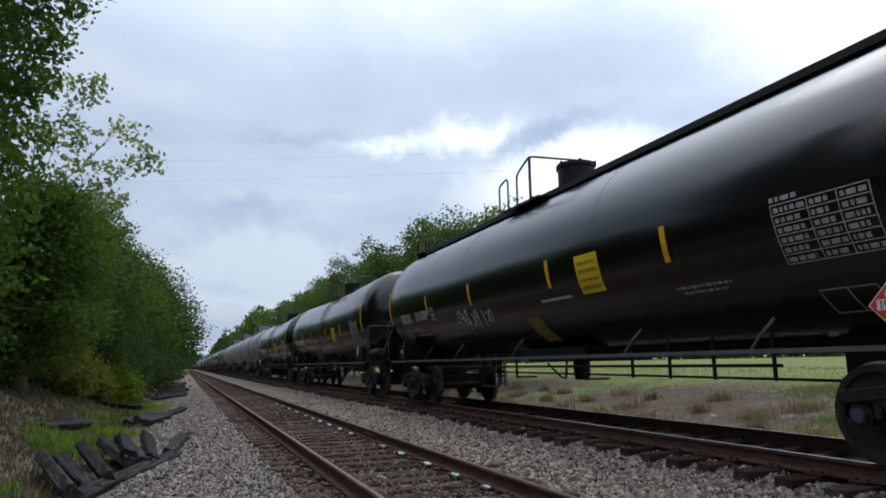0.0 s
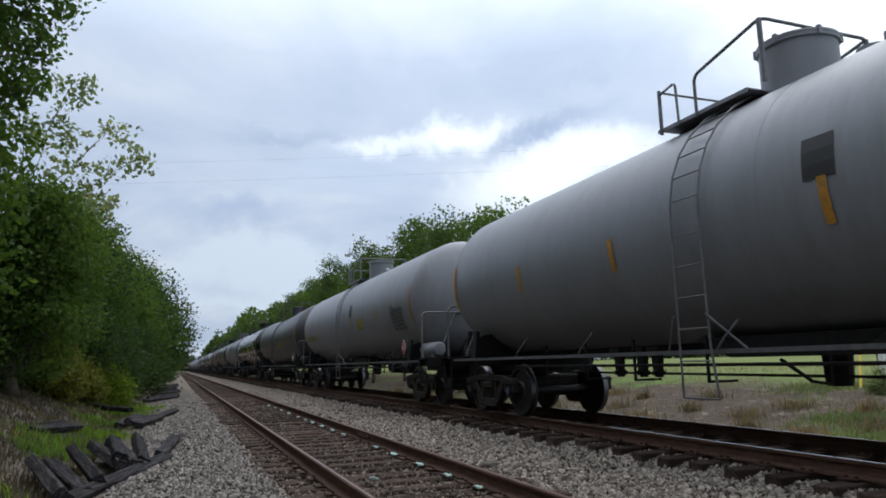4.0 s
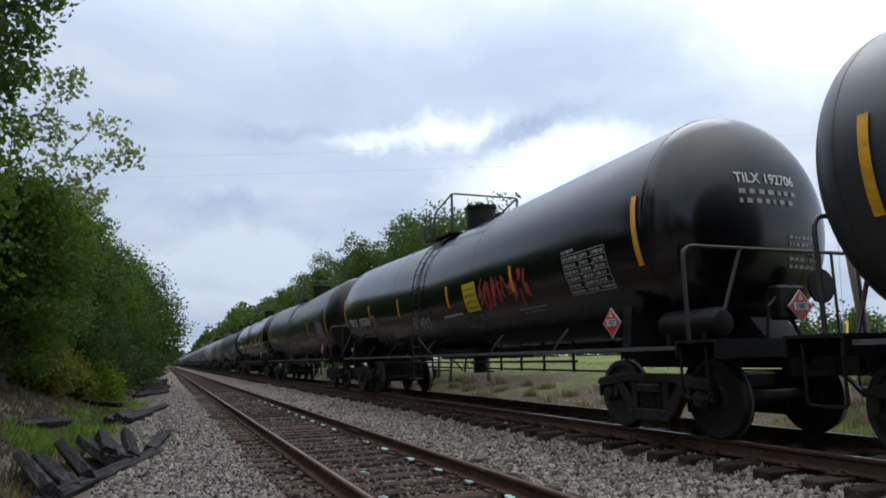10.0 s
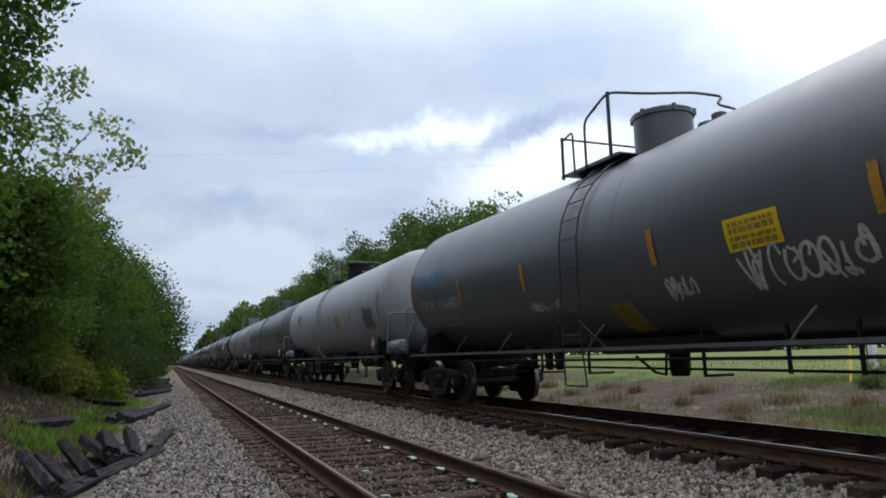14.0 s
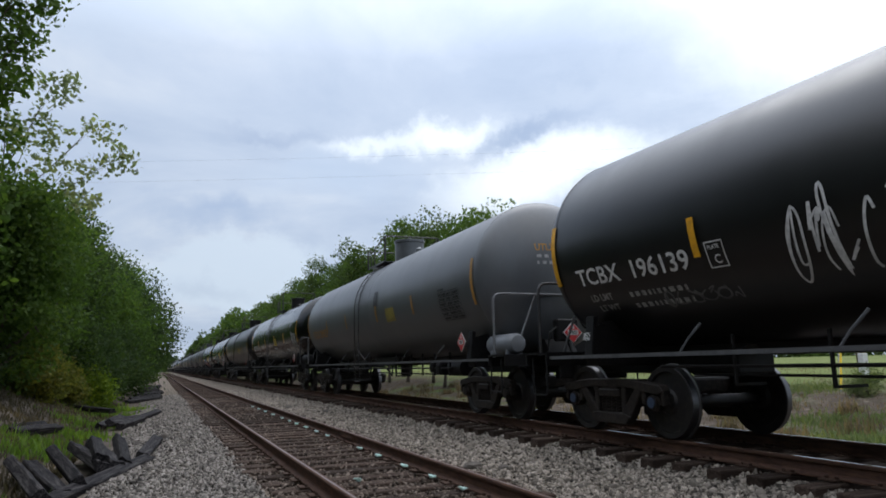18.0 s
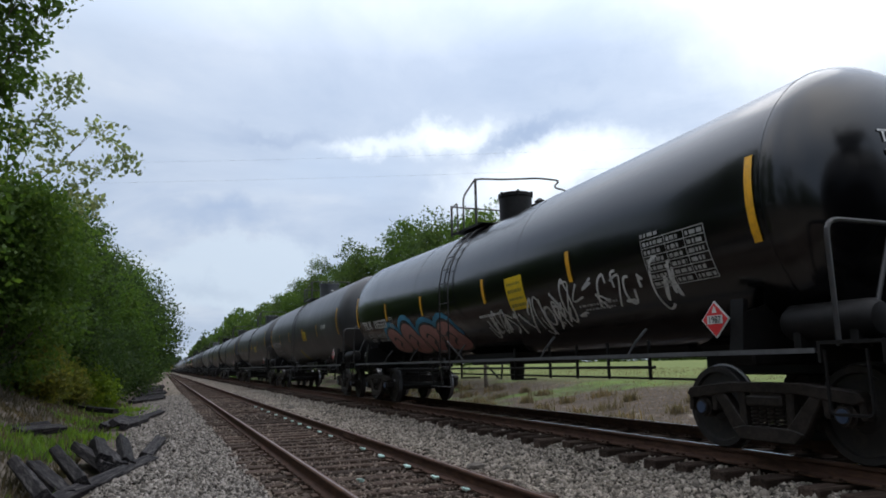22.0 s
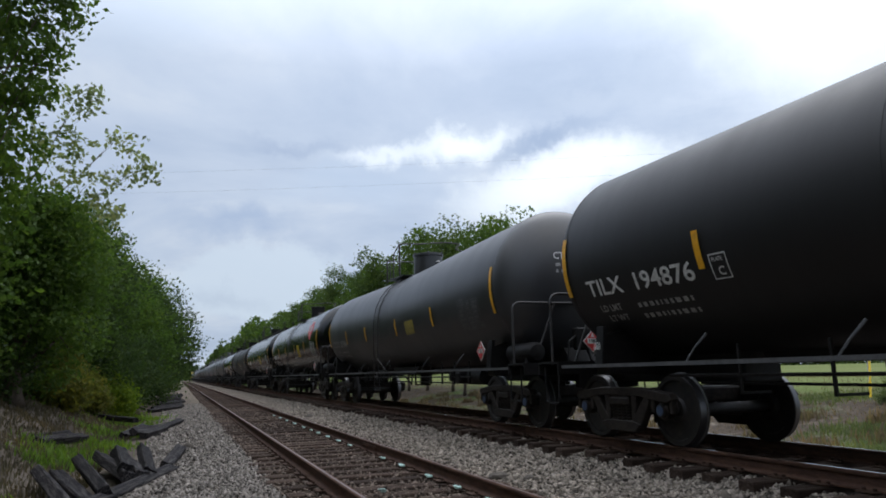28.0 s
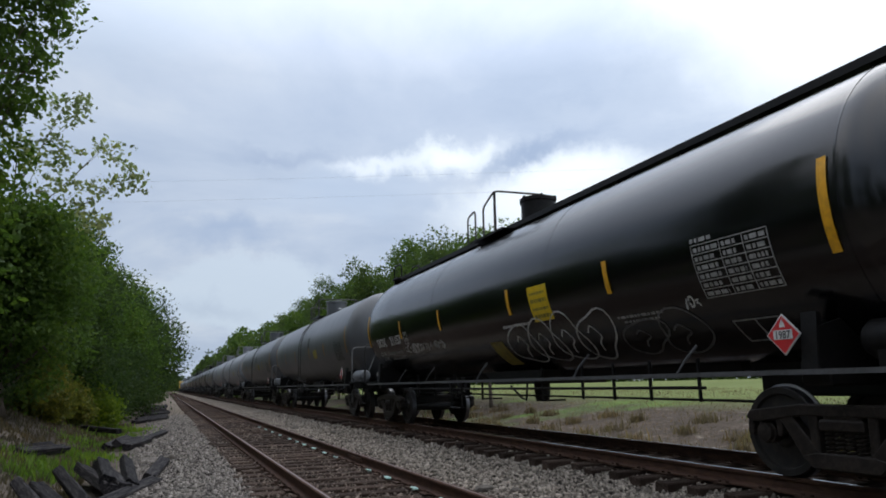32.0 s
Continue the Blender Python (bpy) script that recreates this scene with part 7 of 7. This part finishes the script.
for k, car in enumerate(CARS):
    if k < len(TRAIN) and TRAIN[k][2][:4] in ("TILX", "CTCX", "TCBX", "CITX"):
        for ob in car.children_recursive:
            if ob.name.split(".")[0] in ON_TANK:
                off = ob.location.copy()
                if ob.parent is not car:
                    off += ob.parent.location
                key = ("dip", ob.data.name, round(off.y, 3), round(off.z, 3))
                ob.data = shared(key, lambda: dipped(ob.data, off.y, off.z))

# ---- old sleepers thrown down beside the siding ----


def old_tie(ax, ay, az, bx, by, bz, roll=0.0, seed=0, w=0.20, h=0.15):
    """A cast-off sleeper whose top edge runs from a to b."""
    a, b = Vector((ax, ay, az)), Vector((bx, by, bz))
    d = (b - a)
    n = d.length
    m = 9
    ring = [(-w / 2, -h / 2 + 0.02), (-w / 2 + 0.02, -h / 2), (w / 2 - 0.02, -h / 2), (w / 2, -h / 2 + 0.02), (w / 2, h / 2 - 0.02), (w / 2 - 0.02, h / 2), (0.0, h / 2 - 0.012), (-w / 2 + 0.02, h / 2), (-w / 2, h / 2 - 0.02)]
    g = Geo()
    k = len(ring)
    vs = [(-n / 2 + n * i / (m - 1), a, b) for i in range(m) for a, b in ring]
    g.add(vs, [tuple(range(k)), tuple(range(m * k - 1, (m - 1) * k - 1, -1))] + [(i * k + j, (i + 1) * k + j, (i + 1) * k + (j + 1) % k, i * k + (j + 1) % k) for i in range(m - 1) for j in range(k)])
    g.v = [(x + 0.02 * noise.noise(Vector((y * 9, z * 9, seed))), y + 0.012 * noise.noise(Vector((x * 2, z * 7, seed + 3))), z + 0.012 * noise.noise(Vector((x * 2, y * 7, seed + 5)))) for x, y, z in g.v]
    ob = tagged(new("old_sleeper", g.mesh("old_sleeper", M["oldtie"])), "dark weathered cast-off sleeper lying beside the ballast", "railway sleeper", "cast-off sleepers")
    rot_ = d.normalized().to_track_quat("X", "Z").to_matrix().to_4x4()
    ob.matrix_basis = Matrix.Translation((a + b) / 2) @ rot_ @ pose(0, 0, 0, roll, 0, 0)
    return ob


for i, row in enumerate((
        (-1.10, 8.75, -0.01, -1.80, 11.2, 0.12, 48), (-0.98, 9.45, -0.10, -1.66, 11.7, 0.02, 4), (-0.84, 9.85, -0.04, -1.42, 12.0, 0.16, 60), (-0.66, 11.0, 0.0, -1.25, 13.2, 0.10, 24),
        (-0.50, 11.3, -0.03, -1.02, 13.6, 0.10, 12), (-0.42, 11.5, -0.02, -0.62, 14.0, 0.12, 35), (-0.20, 12.6, -0.06, 0.02, 14.4, 0.04, 20), (-1.35, 8.2, -0.12, -0.10, 12.3, -0.08, 15),
        (-0.72, 11.2, 0.10, -0.95, 13.3, 0.17, 22),
        (-2.65, 25.8, 0.20, -1.30, 24.2, 0.10, 0), (-1.35, 19.9, -0.06, -0.95, 22.2, 0.02, 25), (-1.10, 19.6, 0.05, -0.50, 21.8, -0.02, 40), (-0.85, 19.5, -0.05, -0.40, 21.4, -0.02, 10), (-0.6, 21.2, -0.05, 0.02, 24.8, -0.01, 18),
        (-1.3, 34.5, -0.05, 0.1, 37.0, -0.02, 10), (-1.2, 36.0, 0.0, 0.1, 38.6, 0.05, 35), (-1.0, 38.0, 0.10, -0.2, 40.4, 0.12, 20), (-0.9, 41.0, 0.0, 0.2, 43.0, 0.1, 40), (-1.2, 43.0, 0.2, -0.1, 45.0, 0.15, 0), (-1.0, 46.0, 0.0, 0.0, 48.2, 0.1, 30),
        (-1.1, 50.0, 0.15, 0.0, 52.5, 0.1, 20), (-0.9, 53.0, 0.0, 0.1, 55.0, 0.2, 45), (-1.0, 56.5, 0.15, 0.1, 58.5, 0.1, 15), (-2.55, 15.6, 0.22, -2.0, 17.6, 0.12, 20), (-2.75, 16.2, 0.2, -2.3, 17.8, 0.18, 40))):
    ax, ay, az, bx, by, bz, roll = row
    old_tie(ax, ay, az, bx, by, bz, roll, i)

# ---- power pole with its guy wire, meter box and lines ----
POLE = Vector((22.3, 16.8, 0.25))
pl = thing("utility_pole", "weathered timber power pole with a meter box and guy wire", "utility pole", at=POLE)
part("pole", Geo().tube([(0.1, -0.13, -0.3), (-0.08, 0.10, 4.1), (-0.27, 0.36, 8.05)], [0.17, 0.15, 0.11], 12), M["pole"], pl, smooth=True)
for x, z in ((-0.16, 7.6), (0.16, 7.4)):
    part("insulator", Geo().lathe([(0, 0.03), (0.04, 0.06), (0.09, 0.05), (0.13, 0.06), (0.17, 0.02)], "z", 10, (x - 0.25, 0.33, z)), M["white"], pl)
part("meter_box", Geo().box(-0.32, -0.06, -0.38, -0.18, 0.35, 1.15, 0.02), M["white"], pl, "white meter box")
part("guy_wire", Geo().tube([(-0.23, 0.3, 7.2), (-2.7, -1.3, -0.05)], 0.012, 4), M["wire"], pl)
part("guy_guard", Geo().tube([(-1.93, -0.92, 2.0), (-2.66, -1.28, 0.05)], 0.035, 8), M["signyel"], pl, "yellow plastic guy guard")
for z0, z1, sag in ((8.35, 8.6, 1.0), (9.05, 9.4, 1.0)):
    a, b = Vector((POLE.x, POLE.y, z0)), Vector((POLE.x - 55.8, POLE.y + 22.2, z1))
    pts = []
    for i in range(25):
        t = i / 24
        p = a.lerp(b, t)
        p.z -= 4 * sag * 0.5 * t * (1 - t)
        pts.append(p)
    tagged(new("power_line", Geo().tube(pts, 0.002, 4).mesh("power_line", M["wire"])), "thin grey power line crossing over the tracks", "power line", "power lines")
# small white object of unknown kind; its post and head are made up
far_post = thing("outdoor_lamp", "small white object on a thin post in the field", "lamp post", at=(40.0, 27.0, 0.45))
part("post", Geo().tube([(0, 0, -0.1), (0, 0, 1.95)], 0.05, 8), M["greypipe"], far_post)
part("lamp_head", Geo().lathe([(1.85, 0.25), (2.0, 0.42), (2.15, 0.38), (2.25, 0.1)], "z", 14), M["white"], far_post, smooth=True)

# ---- rear locomotive, far down the line ----
loco = thing("locomotive", "yellow and grey diesel locomotive pushing at the rear", "locomotive", at=(0, 0, 0))
part("frame", Geo().box(-1.5, 1.5, -10.5, 10.5, 1.0, 1.6, 0.05), M["iron"], loco)
part("hood", Geo().box(-0.95, 0.95, -10.0, 5.2, 1.6, 4.3, 0.1), M["locoyellow"], loco)
part("cab", Geo().box(-1.5, 1.5, 5.2, 8.0, 1.6, 4.5, 0.12), M["locoyellow"], loco)
part("nose", Geo().box(-1.0, 1.0, 8.0, 10.2, 1.6, 3.1, 0.12), M["locoyellow"], loco)
part("roof", Geo().box(-1.0, 1.0, -9.9, 5.1, 4.3, 4.6, 0.1), M["locogrey"], loco)
part("fuel_tank", Geo().box(-1.3, 1.3, -3.2, 3.2, 0.35, 1.0, 0.1), M["iron"], loco)
for s in (-1, 1):
    add_truck(loco, s * 6.8)
CARS.append(loco)
START.append(START[-1] + 19.8)


# ---- motion of the train ----
def motions():
    for car, y in zip(CARS, START):
        walk(car, [(t, pose(MAIN_X, y - SPEED * t, MAIN_Z)) for t in (0, 8, 16, 24, 32)])
    # every wheelset turns alike, so all of them take the first one's keys
    spin = SPEED / FPS / R_WHEEL
    first = WHEELSETS[0]
    walk(first, [(i / FPS, Matrix.Rotation(i * spin, 4, "X")) for i in range(32 * FPS + 1)])
    act, slot = first.animation_data.action, first.animation_data.action_slot
    for w in WHEELSETS[1:]:
        w.rotation_mode = "QUATERNION"
        keys = w.animation_data_create()
        keys.action, keys.action_slot = act, slot


motions()
